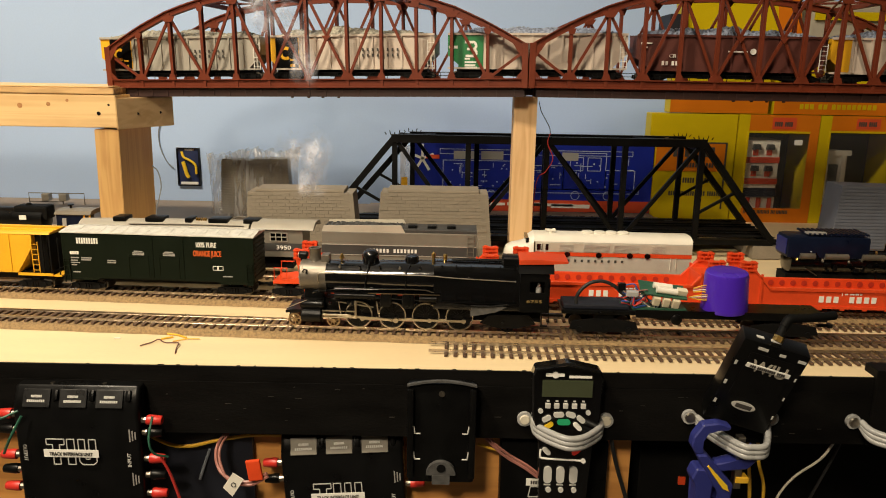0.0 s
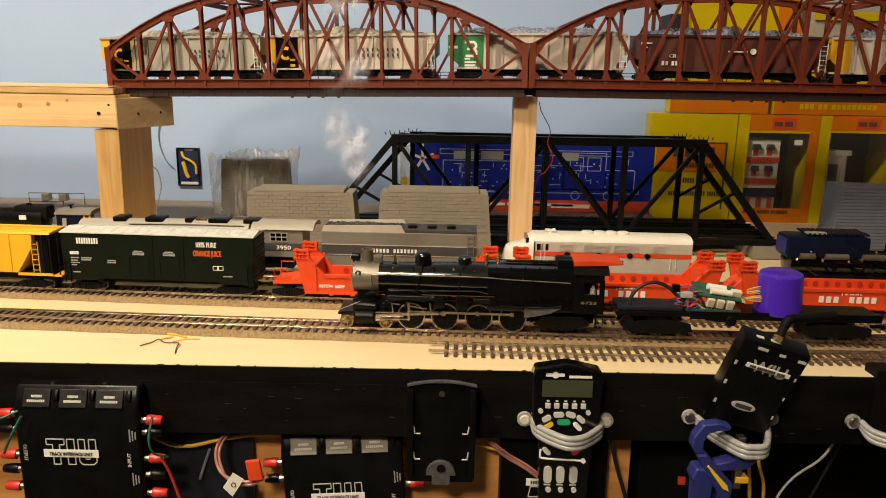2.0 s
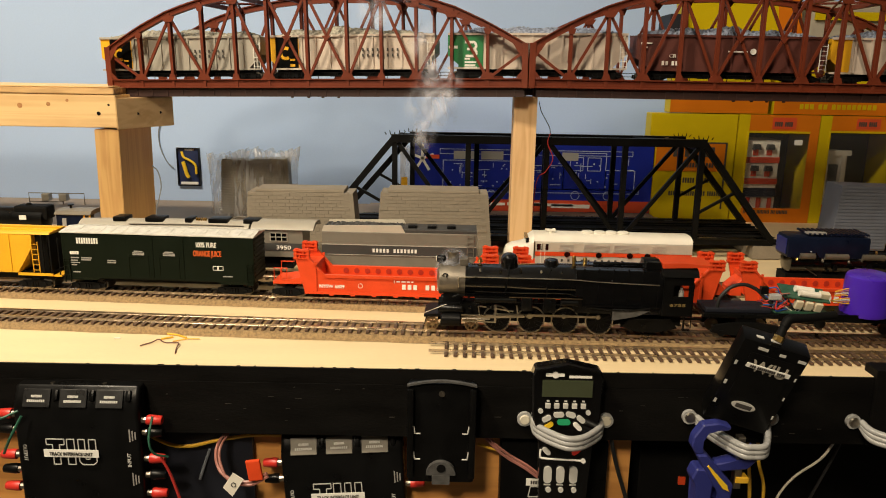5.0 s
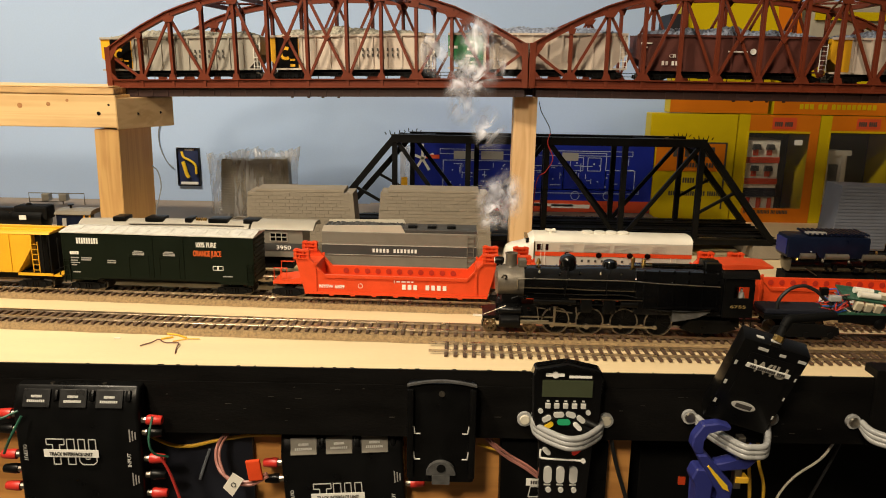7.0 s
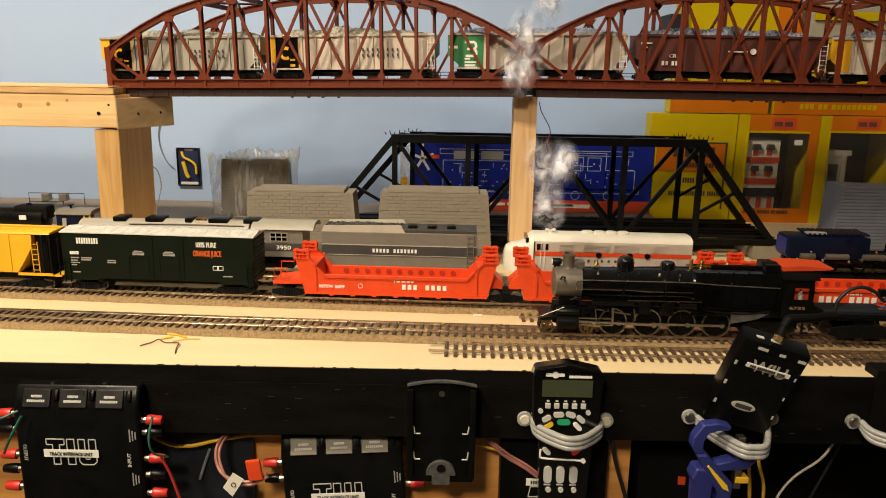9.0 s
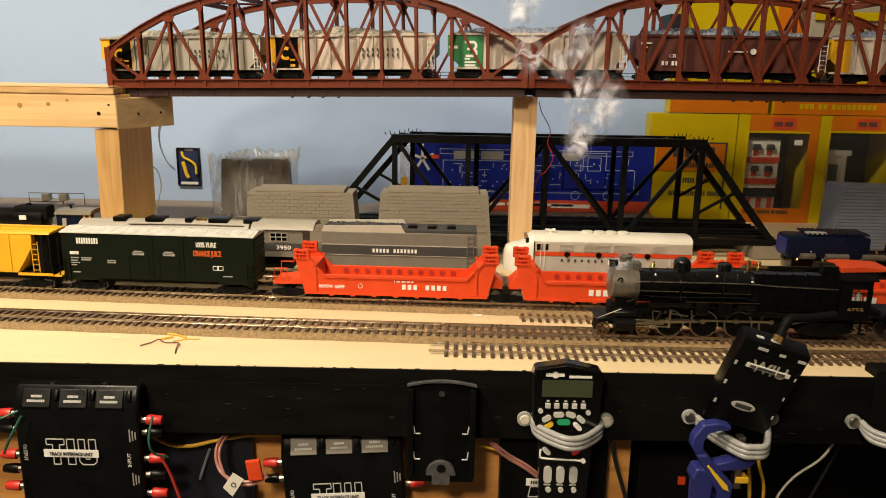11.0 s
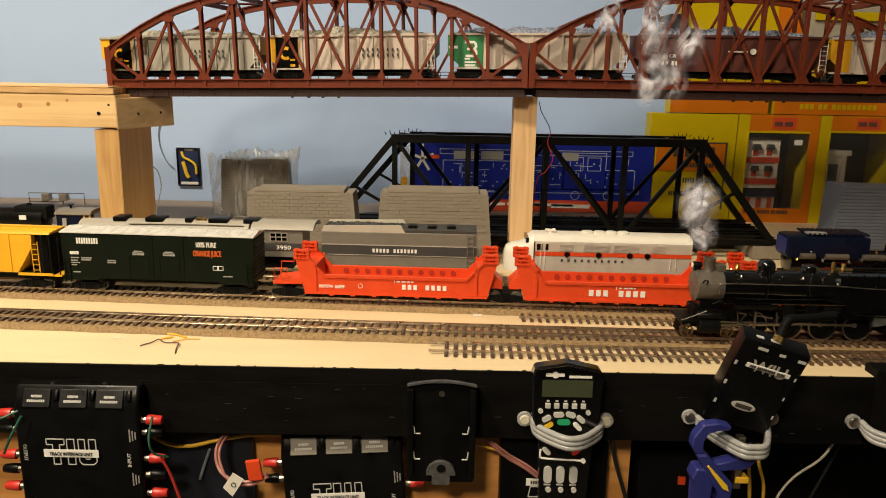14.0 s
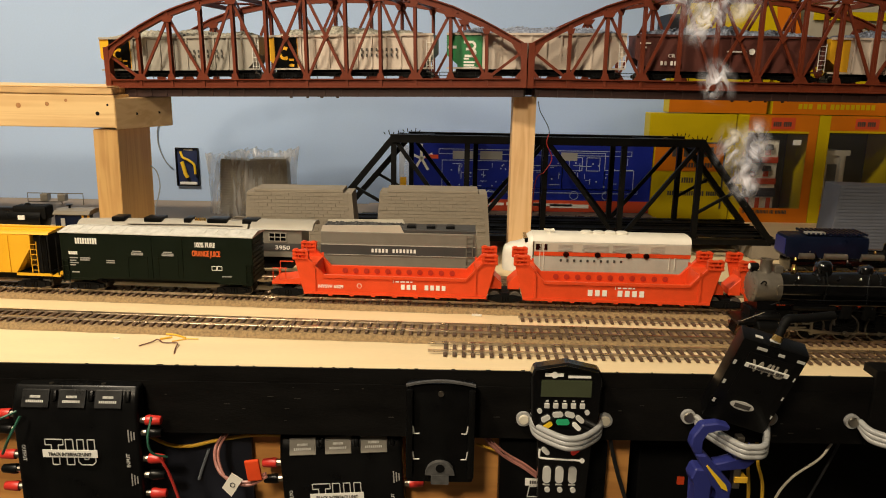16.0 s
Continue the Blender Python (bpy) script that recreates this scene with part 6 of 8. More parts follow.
def shaky(bm, amp, f, seed):
    for v in bm.verts:
        n = noise.noise_vector(v.co * f + Vector((seed, seed * 2, 0)))
        v.co += n * amp


def bag():
    th = thing("plastic_bag", "clear plastic bag holding two grey ribbed pieces", "bag")
    for x0, x1, h, lean in ((-0.3400, -0.2935, 0.0845, 3), (-0.2875, -0.2345, 0.0865, -2)):
        at = pose((x0 + x1) / 2, 1.120, 0.0, 0, lean, 0) @ pose(-(x0 + x1) / 2, -1.120, 0.0015)
        g = part("grey_piece", box(bm_(), x0, x1, 1.107, 1.133, 0.001, h), M_UPG, th, "grey ribbed plastic piece", at=at)
        for k in range(22):
            z = 0.003 + k * 0.0038
            if z + 0.003 < h:
                part("rib", box(bm_(), x0 - 0.0010, x1 + 0.0010, 1.1058, 1.1072, z, z + 0.0027), M_UPG, g)
    bm = bm_()
    nx, nz = 64, 30
    for side, y0 in ((0, 1.090), (1, 1.150)):
        g = []
        for i in range(nx + 1):
            row = []
            for j in range(nz + 1):
                u, w = i / nx, j / nz
                flare = 0.004 * math.sin(3.1 * w + 0.6)
                x = -0.362 + flare + (0.140 - 2 * flare) * u
                z = 0.002 + w * (0.0945 + 0.012 * max(0, u - 0.62) / 0.38 - 0.005 * math.sin(u * 8 + 0.8))
                pinch = max(0.0, 4 * u * (1 - u)) ** 0.5 * (1 - 0.72 * w ** 3)
                y = 1.121 + (y0 - 1.121) * pinch
                fold = noise.noise(Vector((x * 95 + 0.6 * math.sin(z * 60), z * 9, side * 5))) * 0.0085
                d = fold + noise.noise(Vector((x * 190 + z * 120, z * 70, side * 9))) * 0.0026
                row.append(bm.verts.new((x + d * 0.4, y + d * min(1, 8 * u * (1 - u)), z + (d if w > 0.92 else 0))))
            g.append(row)
        for i in range(nx):
            for j in range(nz):
                bm.faces.new((g[i][j], g[i + 1][j], g[i + 1][j + 1], g[i][j + 1]))
    part("film", bm, M_BAG, th, "crumpled clear film", True)


bag()


def blue_carton():
    th = thing("blue_carton", "dark blue printed carton with locomotive line drawing", "box")
    x0, x1, y, z0, z1 = -0.0520, 0.3205, 1.128, 0.0108, 0.1188
    part("carton", box(bm_(), x0, x1, y, y + 0.055, z0, z1, 0.0008), M_BOXBLUE, th)
    part("red_strip", box(bm_(), x0 + 0.001, x1 - 0.001, y - 0.0005, y + 0.0002, z0 + 0.0006, z0 + 0.0185), M_BOXRED, th, "orange red printed strip")
    rng = random.Random(11)
    bm = bm_()
    for w in (0.055, 0.10, 0.05, 0.06):
        xx = x0 + 0.06 + rng.uniform(0, 0.2)
        box(bm, xx, min(xx + w, x1 - 0.01), y - 0.0009, y - 0.0004, z0 + 0.006 + rng.uniform(0, 0.006), z0 + 0.0085 + rng.uniform(0.003, 0.006))
    part("print", bm, M_LETTER, th, "small white print as bars")
    bm = bm_()

    def line(xa, za, xb, zb2):
        beam(bm, (xa, y - 0.0003, za), (xb, y - 0.0003, zb2), 0.0009, 0.0004)

    def frame_(xa, xb, za, zb2):
        line(xa, za, xb, za), line(xa, zb2, xb, zb2), line(xa, za, xa, zb2), line(xb, za, xb, zb2)

    frame_(x0 + 0.05, x1 - 0.02, z0 + 0.030, z0 + 0.036)
    frame_(x0 + 0.05, x0 + 0.17, z0 + 0.036, z0 + 0.078)
    frame_(x0 + 0.17, x0 + 0.235, z0 + 0.036, z0 + 0.072)
    frame_(x0 + 0.235, x0 + 0.30, z0 + 0.036, z0 + 0.092)
    frame_(x0 + 0.245, x0 + 0.265, z0 + 0.065, z0 + 0.085)
    frame_(x0 + 0.272, x0 + 0.292, z0 + 0.065, z0 + 0.085)
    frame_(x0 + 0.30, x0 + 0.345, z0 + 0.036, z0 + 0.066)
    frame_(x0 + 0.045, x0 + 0.36 - 0.02, z0 + 0.088, z0 + 0.095)
    for k in range(46):
        xa = x0 + 0.055 + rng.uniform(0, 0.28)
        za = z0 + 0.038 + rng.uniform(0, 0.036)
        if rng.random() < 0.5:
            line(xa, za, min(xa + rng.uniform(0.004, 0.018), x1 - 0.01), za)
        else:
            line(xa, za, xa, za + rng.uniform(0.004, 0.014))
    for k in range(30):
        xa = x0 + 0.055 + rng.uniform(0, 0.28)
        za = z0 + 0.038 + rng.uniform(0, 0.04)
        box(bm, xa, xa + 0.002, y - 0.0006, y - 0.0001, za, za + 0.002)
    for bx in (x0 + 0.085, x0 + 0.125, x0 + 0.255, x0 + 0.305):
        for k in range(10):
            a, b2 = 2 * math.pi * k / 10, 2 * math.pi * (k + 1) / 10
            line(bx + 0.0065 * math.cos(a), z0 + 0.0265 + 0.0065 * math.sin(a), bx + 0.0065 * math.cos(b2), z0 + 0.0265 + 0.0065 * math.sin(b2))
    part("line_drawing", bm, M_BOXPRINT, th, "pale outline drawing of a diesel")
    for xa, xb in ((x0 + 0.066, x0 + 0.102), (x0 + 0.108, x0 + 0.142), (x0 + 0.232, x0 + 0.257)):
        part("panel_print", box(bm_(), xa, xb, y - 0.0006, y - 0.0001, z0 + 0.080, z0 + 0.0925), M_GREYPRINT, th, "pale grey panel")
    bm = bm_()
    for k in range(5):
        a = math.pi / 2 + 2 * math.pi * k / 5
        beam(bm, (x0 + 0.018, y - 0.0003, z0 + 0.080), (x0 + 0.018 + 0.018 * math.cos(a), y - 0.0003, z0 + 0.080 + 0.022 * math.sin(a)), 0.004, 0.0004)
    part("star", bm, M_LETTER, th, "white star emblem")
    bm = bm_()
    box(bm, x0 - 0.0165, x0 - 0.0010, y + 0.004, y + 0.040, z0, z1 - 0.012, 0.002)
    w = part("end_wrap", bm, M_BAG, th, "clear film hanging off the carton end", True)
    part("sticker", box(bm_(), x0 - 0.0145, x0 - 0.0050, y + 0.0022, y + 0.0036, z0 + 0.036, z0 + 0.050), M_YELLOW, w, "yellow sticker")
    part("red_mark", box(bm_(), x0 + 0.024, x0 + 0.044, y - 0.0008, y - 0.0002, z0 + 0.080, z0 + 0.086), M_BOXRED, th)


blue_carton()
solo("shelf_plank", box(bm_(), -0.12, 0.3210, 1.030, 1.186, 0.0, 0.0105, 0.0008), M_BROWN, "dark brown plank lying under the blue carton", "plank")
th = thing("model_track", "dark track lying on the plank behind the bridge", "track", "tracks of the layout", kind="structure")
for y in (1.0615, 1.0785):
    part("rail", box(bm_(), -0.12, 0.319, y - 0.0005, y + 0.0005, 0.0124, 0.0146), M_RAIL, th)
for k in range(46):
    x = -0.116 + k * 0.0096
    part("tie", box(bm_(), x - 0.0018, x + 0.0018, 1.055, 1.085, 0.0106, 0.0123), M_TIE, th)



def window_carton(x0, x1, label, win, goods):
    th = thing("window_carton", label, "box", "cartons stacked along the wall")
    y, z1, d = 1.130, 0.1655, 0.095
    w0, w1, wz0, wz1 = win
    t = 0.0015
    bm = bm_()
    box(bm, x0, x1, y + d - t, y + d, 0, z1)
    box(bm, x0, x0 + t, y, y + d, 0, z1)
    box(bm, x1 - t, x1, y, y + d, 0, z1)
    box(bm, x0, x1, y, y + d, z1 - t, z1)
    box(bm, x0, x1, y, y + d, 0, t)
    part("carton", bm, M_BOXYEL, th)
    part("front_left", box(bm_(), x0, w0, y - t, y, 0, z1), M_BOXYEL, th, "yellow front panel")
    part("front_right", box(bm_(), w1, x1, y - t, y, 0, z1), M_BOXORG, th, "orange front panel")
    part("front_top", box(bm_(), w0, w1, y - t, y, wz1, z1), M_BOXORG, th, "orange front panel")
    part("front_bottom", box(bm_(), w0, w1, y - t, y, 0, wz0), M_BOXORG, th, "orange front panel")
    bm = bm_()
    for xa, xb, za, zb2 in ((w0 - 0.003, w0, wz0, wz1), (w0 - 0.003, w1, wz1, wz1 + 0.003)):
        box(bm, xa, xb, y - 0.0024, y - t, za, zb2)
    part("window_border", bm, M_BOXYEL, th)
    part("window_film", box(bm_(), w0, w1, y - 0.0008, y - 0.0004, wz0, wz1), M_FILM, th, "clear film")
    part("name_plate", box(bm_(), (w0 + w1) / 2 - 0.012, (w0 + w1) / 2 + 0.024, y - 0.0022, y - t, wz1 + 0.006, z1 - 0.004), M_BOXRED, th, "dark orange label")
    bars([4, 4], (w0 + w1) / 2 - 0.009, wz1 + 0.010, y - 0.0024, 0.007, 0.0022, 0.0009, M_DARKPRINT, th, space=0.003)
    bars([2, 2, 3, 9, 3, 8], w0 + 0.004, 0.014, y - 0.0018, 0.0055, 0.0014, 0.0008, M_DARKPRINT, th, space=0.002)
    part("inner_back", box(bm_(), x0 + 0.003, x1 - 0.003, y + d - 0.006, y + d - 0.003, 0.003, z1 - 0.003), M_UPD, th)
    goods(th, w0, w1, wz0, y)


def townhouse(th, w0, w1, z0, y):
    g = part("model_house", box(bm_(), w0 - 0.012, w0 + 0.055, y + 0.010, y + 0.060, z0 - 0.012, z0 + 0.104), M_WHITE, th, "white model town house")
    for k in range(2):
        z = z0 + 0.040 + k * 0.033
        part("red_band", box(bm_(), w0 - 0.012, w0 + 0.0555, y + 0.008, y + 0.0098, z - 0.004, z + 0.005), M_BOXRED, g)
        for i in range(3):
            x = w0 - 0.003 + i * 0.021
            part("awning", prism(bm_(), [(x - 0.006, z + 0.017), (x - 0.0045, z + 0.025), (x + 0.0045, z + 0.025), (x + 0.006, z + 0.017)], y + 0.003, y + 0.0098), M_UPD, g)
            part("window_pane", box(bm_(), x - 0.004, x + 0.004, y + 0.0085, y + 0.0098, z + 0.008, z + 0.0165), M_BOXRED, g)
    part("shop_awning", prism_x(bm_(), [(y - 0.0 + 0.004, z0 + 0.017), (y + 0.0098, z0 + 0.030), (y + 0.0098, z0 + 0.017)], w0 - 0.012, w0 + 0.056), M_NAVY, g)
    for i in range(4):
        x = w0 - 0.004 + i * 0.017
        part("shop_front", box(bm_(), x - 0.003, x + 0.003, y + 0.0075, y + 0.0098, z0 - 0.010, z0 + 0.015), M_BOXRED, g)
    part("price_tag", box(bm_(), w1 - 0.022, w1 - 0.010, y - 0.0026, y - 0.0010, z0 + 0.098, z0 + 0.106), M_LETTER, th, "small white price tag")


def station(th, w0, w1, z0, y):
    g = part("model_house", box(bm_(), w0 + 0.004, w0 + 0.042, y + 0.020, y + 0.060, z0 - 0.012, z0 + 0.080), M_SILVER, th, "pale grey model building")
    part("cornice", box(bm_(), w0 + 0.001, w0 + 0.046, y + 0.016, y + 0.0198, z0 + 0.074, z0 + 0.082), M_SILVER, g)
    for x in (w0 + 0.008, w0 + 0.034):
        part("pillar", box(bm_(), x - 0.003, x + 0.003, y + 0.014, y + 0.0198, z0 - 0.010, z0 + 0.074), M_SILVER, g)
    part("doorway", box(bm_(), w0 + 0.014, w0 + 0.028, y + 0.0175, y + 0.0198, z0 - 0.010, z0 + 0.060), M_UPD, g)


window_carton(0.4455, 0.5680, "orange and yellow carton with a town house in its window", (0.4620, 0.5545, 0.0225, 0.1382), townhouse)
window_carton(0.5690, 0.7000, "yellow and orange carton with a grey building in its window", (0.5860, 0.6850, 0.0300, 0.1400), station)

th = thing("yellow_carton", "plain yellow carton with an orange printed label", "box", "cartons stacked along the wall")
part("carton", box(bm_(), 0.3125, 0.4440, 1.130, 1.160, 0.0, 0.1650, 0.0008), M_BOXYEL, th)
part("label_panel", box(bm_(), 0.3240, 0.4290, 1.1290, 1.1300, 0.078, 0.1205), M_BOXORG, th, "orange label")
bm = bm_()
for xa, xb, za, zb in ((0.3240, 0.4315, 0.1205, 0.1225), (0.4295, 0.4315, 0.020, 0.1205)):
    box(bm, xa, xb, 1.1285, 1.1300, za, zb)
part("label_border", bm, M_DARKPRINT, th)
bars([3, 4], 0.350, 0.100, 1.1288, 0.015, 0.0060, 0.0028, M_DARKPRINT, th, space=0.004)
bars([1, 6, 4], 0.360, 0.084, 1.1288, 0.007, 0.0030, 0.0014, M_DARKPRINT, th, space=0.003)
bars([5, 6], 0.368, 0.060, 1.1298, 0.008, 0.0024, 0.0014, M_DARKPRINT, th, space=0.003)
bars([3, 9, 3, 7], 0.348, 0.040, 1.1298, 0.007, 0.0022, 0.0012, M_DARKPRINT, th, space=0.003)

for x0, x1, lab in ((0.3395, 0.4880, "flat orange and yellow carton on top of the stack"), (0.4960, 0.7200, "long orange carton with yellow print on the stack")):
    th = thing("flat_carton", lab, "box", "cartons stacked along the wall")
    part("carton", box(bm_(), x0, x1, 1.132, 1.222 if x0 > 0.45 else 1.160, 0.1663, 0.2500, 0.0008), M_BOXYEL, th)
    part("orange_strip", box(bm_(), x0 + 0.0005, x1 - 0.0005, 1.1310, 1.1320, 0.1668, 0.1900), M_BOXORG, th, "orange front strip")
    if x0 > 0.45:
        bars([3, 2, 9], 0.535, 0.1745, 1.1307, 0.0075, 0.0055, 0.0022, M_BOXYEL, th, space=0.005)

th = thing("upper_carton", "tilted yellow and orange carton high on the stack", "box", "cartons stacked along the wall", at=pose(0.425, 1.175, 0.2925, 0, -8, 0))
part("carton", box(bm_(), -0.060, 0.102, -0.035, 0.035, -0.0290, 0.0600, 0.0008), M_BOXYEL, th)
part("orange_strip", box(bm_(), -0.0605, 0.0105, -0.0362, -0.0352, -0.028, -0.004), M_BOXORG, th)
part("orange_strip", box(bm_(), 0.068, 0.1015, -0.0362, -0.0352, -0.028, 0.055), M_BOXORG, th)
# plain navy block for the dark bluish patch left of the upper carton
th = thing("navy_block", "dark navy block standing behind the arch bridge", "box", "cartons stacked along the wall", at=pose(0.330, 1.180, 0.2505, 0, 0, 0))
part("carton", box(bm_(), 0.004, 0.030, -0.030, 0.030, 0.0, 0.060, 0.0008), M_NAVY, th)
th = thing("wrapped_package", "grey plastic-wrapped package on top of the cartons", "package", at=pose(0.600, 1.180, 0.2505))
bm = bm_()
box(bm, -0.065, 0.080, -0.035, 0.035, 0.0, 0.082, 0.012)
bmesh.ops.subdivide_edges(bm, edges=bm.edges[:], cuts=4, use_grid_fill=True)
shaky(bm, 0.004, 45, 3.0)
part("wrap", bm, M_UPL, th, "crumpled grey wrap", True)
part("print_band", box(bm_(), -0.055, 0.07, -0.0405, -0.0392, 0.054, 0.066), M_BOXYEL, th, "yellow print band")

# electrical box in the wall, wires on the wall
th = thing("wall_box", "open electrical box in the wall with yellow wires", "electrical box")
x0, x1, z0, z1, wy = -0.4490, -0.4140, 0.0270, 0.0880, WALL_Y
part("back", box(bm_(), x0, x1, wy - 0.0016, wy - 0.0004, z0, z1), M_BOXNAVY, th, "dark blue inside")
bm = bm_()
for xa, xb, za, zb in ((x0 - 0.0015, x0, z0 - 0.0015, z1 + 0.0015), (x1, x1 + 0.0015, z0 - 0.0015, z1 + 0.0015), (x0, x1, z1, z1 + 0.0015), (x0, x1, z0 - 0.0015, z0)):
    box(bm, xa, xb, wy - 0.006, wy - 0.0004, za, zb)
part("rim", bm, M_SATIN, th, "dark rim")
part("torn_edge", box(bm_(), x0 + 0.003, x1 - 0.003, wy - 0.003, wy - 0.0018, z0 + 0.0006, z0 + 0.0050), M_CEIL, th, "white torn plaster edge")
part("torn_edge", box(bm_(), x0 + 0.012, x1 - 0.008, wy - 0.003, wy - 0.0018, z1 - 0.003, z1 - 0.0006), M_CEIL, th, "white torn plaster edge")
wire([(-0.442, wy - 0.004, 0.083), (-0.438, wy - 0.006, 0.074), (-0.428, wy - 0.007, 0.069), (-0.419, wy - 0.007, 0.061), (-0.418, wy - 0.007, 0.046)], 0.0020, M_KEYY, th, "wire", "yellow wire", 8)
wire([(-0.440, wy - 0.006, 0.066), (-0.437, wy - 0.0075, 0.058), (-0.434, wy - 0.008, 0.046), (-0.431, wy - 0.007, 0.040)], 0.0032, M_KEYY, th, "wire", "yellow wire", 8)
th = thing("hanging_wire", "thin grey wires hanging from the trestle", "wire")
wire([(-0.4740, WALL_Y - 0.003, 0.132), (-0.4790, WALL_Y - 0.003, 0.112), (-0.4770, WALL_Y - 0.003, 0.088), (-0.4680, WALL_Y - 0.003, 0.066), (-0.4570, WALL_Y - 0.003, 0.0545)], 0.0010, M_WGREY, th)
wire([(-0.3440, 0.862, 0.106), (-0.3390, 0.866, 0.098), (-0.3365, 0.866, 0.082), (-0.3400, 0.866, 0.066), (-0.3430, 0.862, 0.050), (-0.343, 0.863, 0.0)], 0.0007, M_WGREY, th)
th = thing("hanging_wire", "dark red and grey feeder wires beside the bridge post", "wire")
wire([(0.110, 0.880, 0.187), (0.113, 0.881, 0.176), (0.119, 0.883, 0.166), (0.1245, 0.884, 0.156), (0.1255, 0.884, 0.148)], 0.0005, M_WBLK, th)
wire([(0.1255, 0.884, 0.150), (0.123, 0.884, 0.138), (0.130, 0.884, 0.120), (0.122, 0.884, 0.104), (0.111, 0.884, 0.088), (0.1065, 0.884, 0.0)], 0.0006, M_WRED, th)


# ---- engines behind the yellow hopper and at the far end of the rear track ----
def back_y(x):
    return 0.872


def switcher():
    th = thing("caboose", "small blue and yellow caboose behind the freight cars", "caboose", at=pose(-0.4400, 0.872, RT) @ Matrix.Diagonal((0.80, 1, 0.82, 1)))
    part("body", box(bm_(), -0.026, 0.013, -0.0150, 0.0150, 0.010, 0.0480, 0.0005), M_LOCOBLUE, th)
    bm = bm_()
    prism_x(bm, [(-0.0170, 0.0470), (-0.012, 0.0515), (0, 0.0530), (0.012, 0.0515), (0.0170, 0.0470), (0.0165, 0.0460), (-0.0165, 0.0460)], -0.028, 0.026)
    part("roof", bm, M_UPG, th)
    part("chimney", lathe(bm_(), [(0.0018, 0.0525), (0.0016, 0.0570), (0.0042, 0.0572), (0.0042, 0.0585), (0.001, 0.0590)], (-0.012, 0, 0), "z", 14), M_SATIN, th)
    for x in (0.015, 0.0235):
        part("end_post", box(bm_(), x - 0.001, x + 0.001, -0.0150, -0.0130, 0.012, 0.0465), M_YELLOW, th, "yellow end post")
    part("end_rail", box(bm_(), 0.0135, 0.0250, -0.0150, -0.0140, 0.030, 0.0345), M_YELLOW, th)
    part("window_pane", box(bm_(), -0.017, -0.011, -0.0158, -0.0150, 0.030, 0.041), M_GREYPRINT, th)
    bars([4], -0.016, 0.0215, -0.0154, 0.0045, 0.0024, 0.001, M_YELLOW, th)
    part("underframe", box(bm_(), -0.027, 0.026, -0.012, 0.012, 0.0075, 0.0102), M_MATT, th)
    truck(th, -0.015)
    truck(th, 0.013)


def dark_engine():
    th = thing("black_steam_locomotive", "weathered black steam locomotive behind the hopper", "locomotive", at=pose(-0.560, 0.872, RT))
    part("boiler", lathe(bm_(), [(0.004, 0.083), (0.0135, 0.080), (0.0140, -0.05)], (0, 0, 0.0300), "x", 28), M_SATIN, th, "", True)
    part("air_pump", box(bm_(), 0.046, 0.086, -0.010, 0.010, 0.030, 0.0465, 0.003), M_MATT, th)
    part("dome", lathe(bm_(), [(0.0060, 0.040), (0.0050, 0.0465), (0.002, 0.0490)], (0.060, 0, 0), "z", 18), M_SATIN, th, "", True)
    part("dome", lathe(bm_(), [(0.0060, 0.040), (0.0050, 0.0470), (0.002, 0.0490)], (0.010, 0, 0), "z", 18), M_SATIN, th, "", True)
    part("number_plate", box(bm_(), 0.055, 0.063, -0.0150, -0.0140, 0.031, 0.036), M_LETTER, th, "small white plate")
    part("frame", box(bm_(), -0.06, 0.09, -0.010, 0.010, 0.006, 0.0180), M_MATT, th)
    for x in (-0.02, 0.01, 0.04, 0.07):
        part("wheel", lathe(bm_(), [(0.006, -0.001), (0.0090, -0.001), (0.0090, 0.001), (0.006, 0.001)], (x, -0.0095, 0.009), "y", 20), M_SATIN, th)


def flat_frame():
    th = thing("pipe_frame", "thin brass pipe frame lying far back on the bench", "frame", at=pose(-0.640, 1.180, 0.0))
    bm = bm_()
    tube(bm, [(-0.035, 0, 0.0), (-0.035, 0, 0.018), (0.055, 0, 0.018), (0.055, 0, 0.0)], 0.0008)
    tube(bm, [(-0.035, 0, 0.004), (0.020, 0, 0.004)], 0.0008)
    tube(bm, [(0.020, 0, 0.0), (0.020, 0, 0.018)], 0.0008)
    part("rail_frame", bm, M_GRAPH, th)
    for x in (-0.006, 0.022):
        part("fitting", box(bm_(), x - 0.006, x + 0.006, -0.006, 0.006, 0.006, 0.0175, 0.001), M_UPL, th)


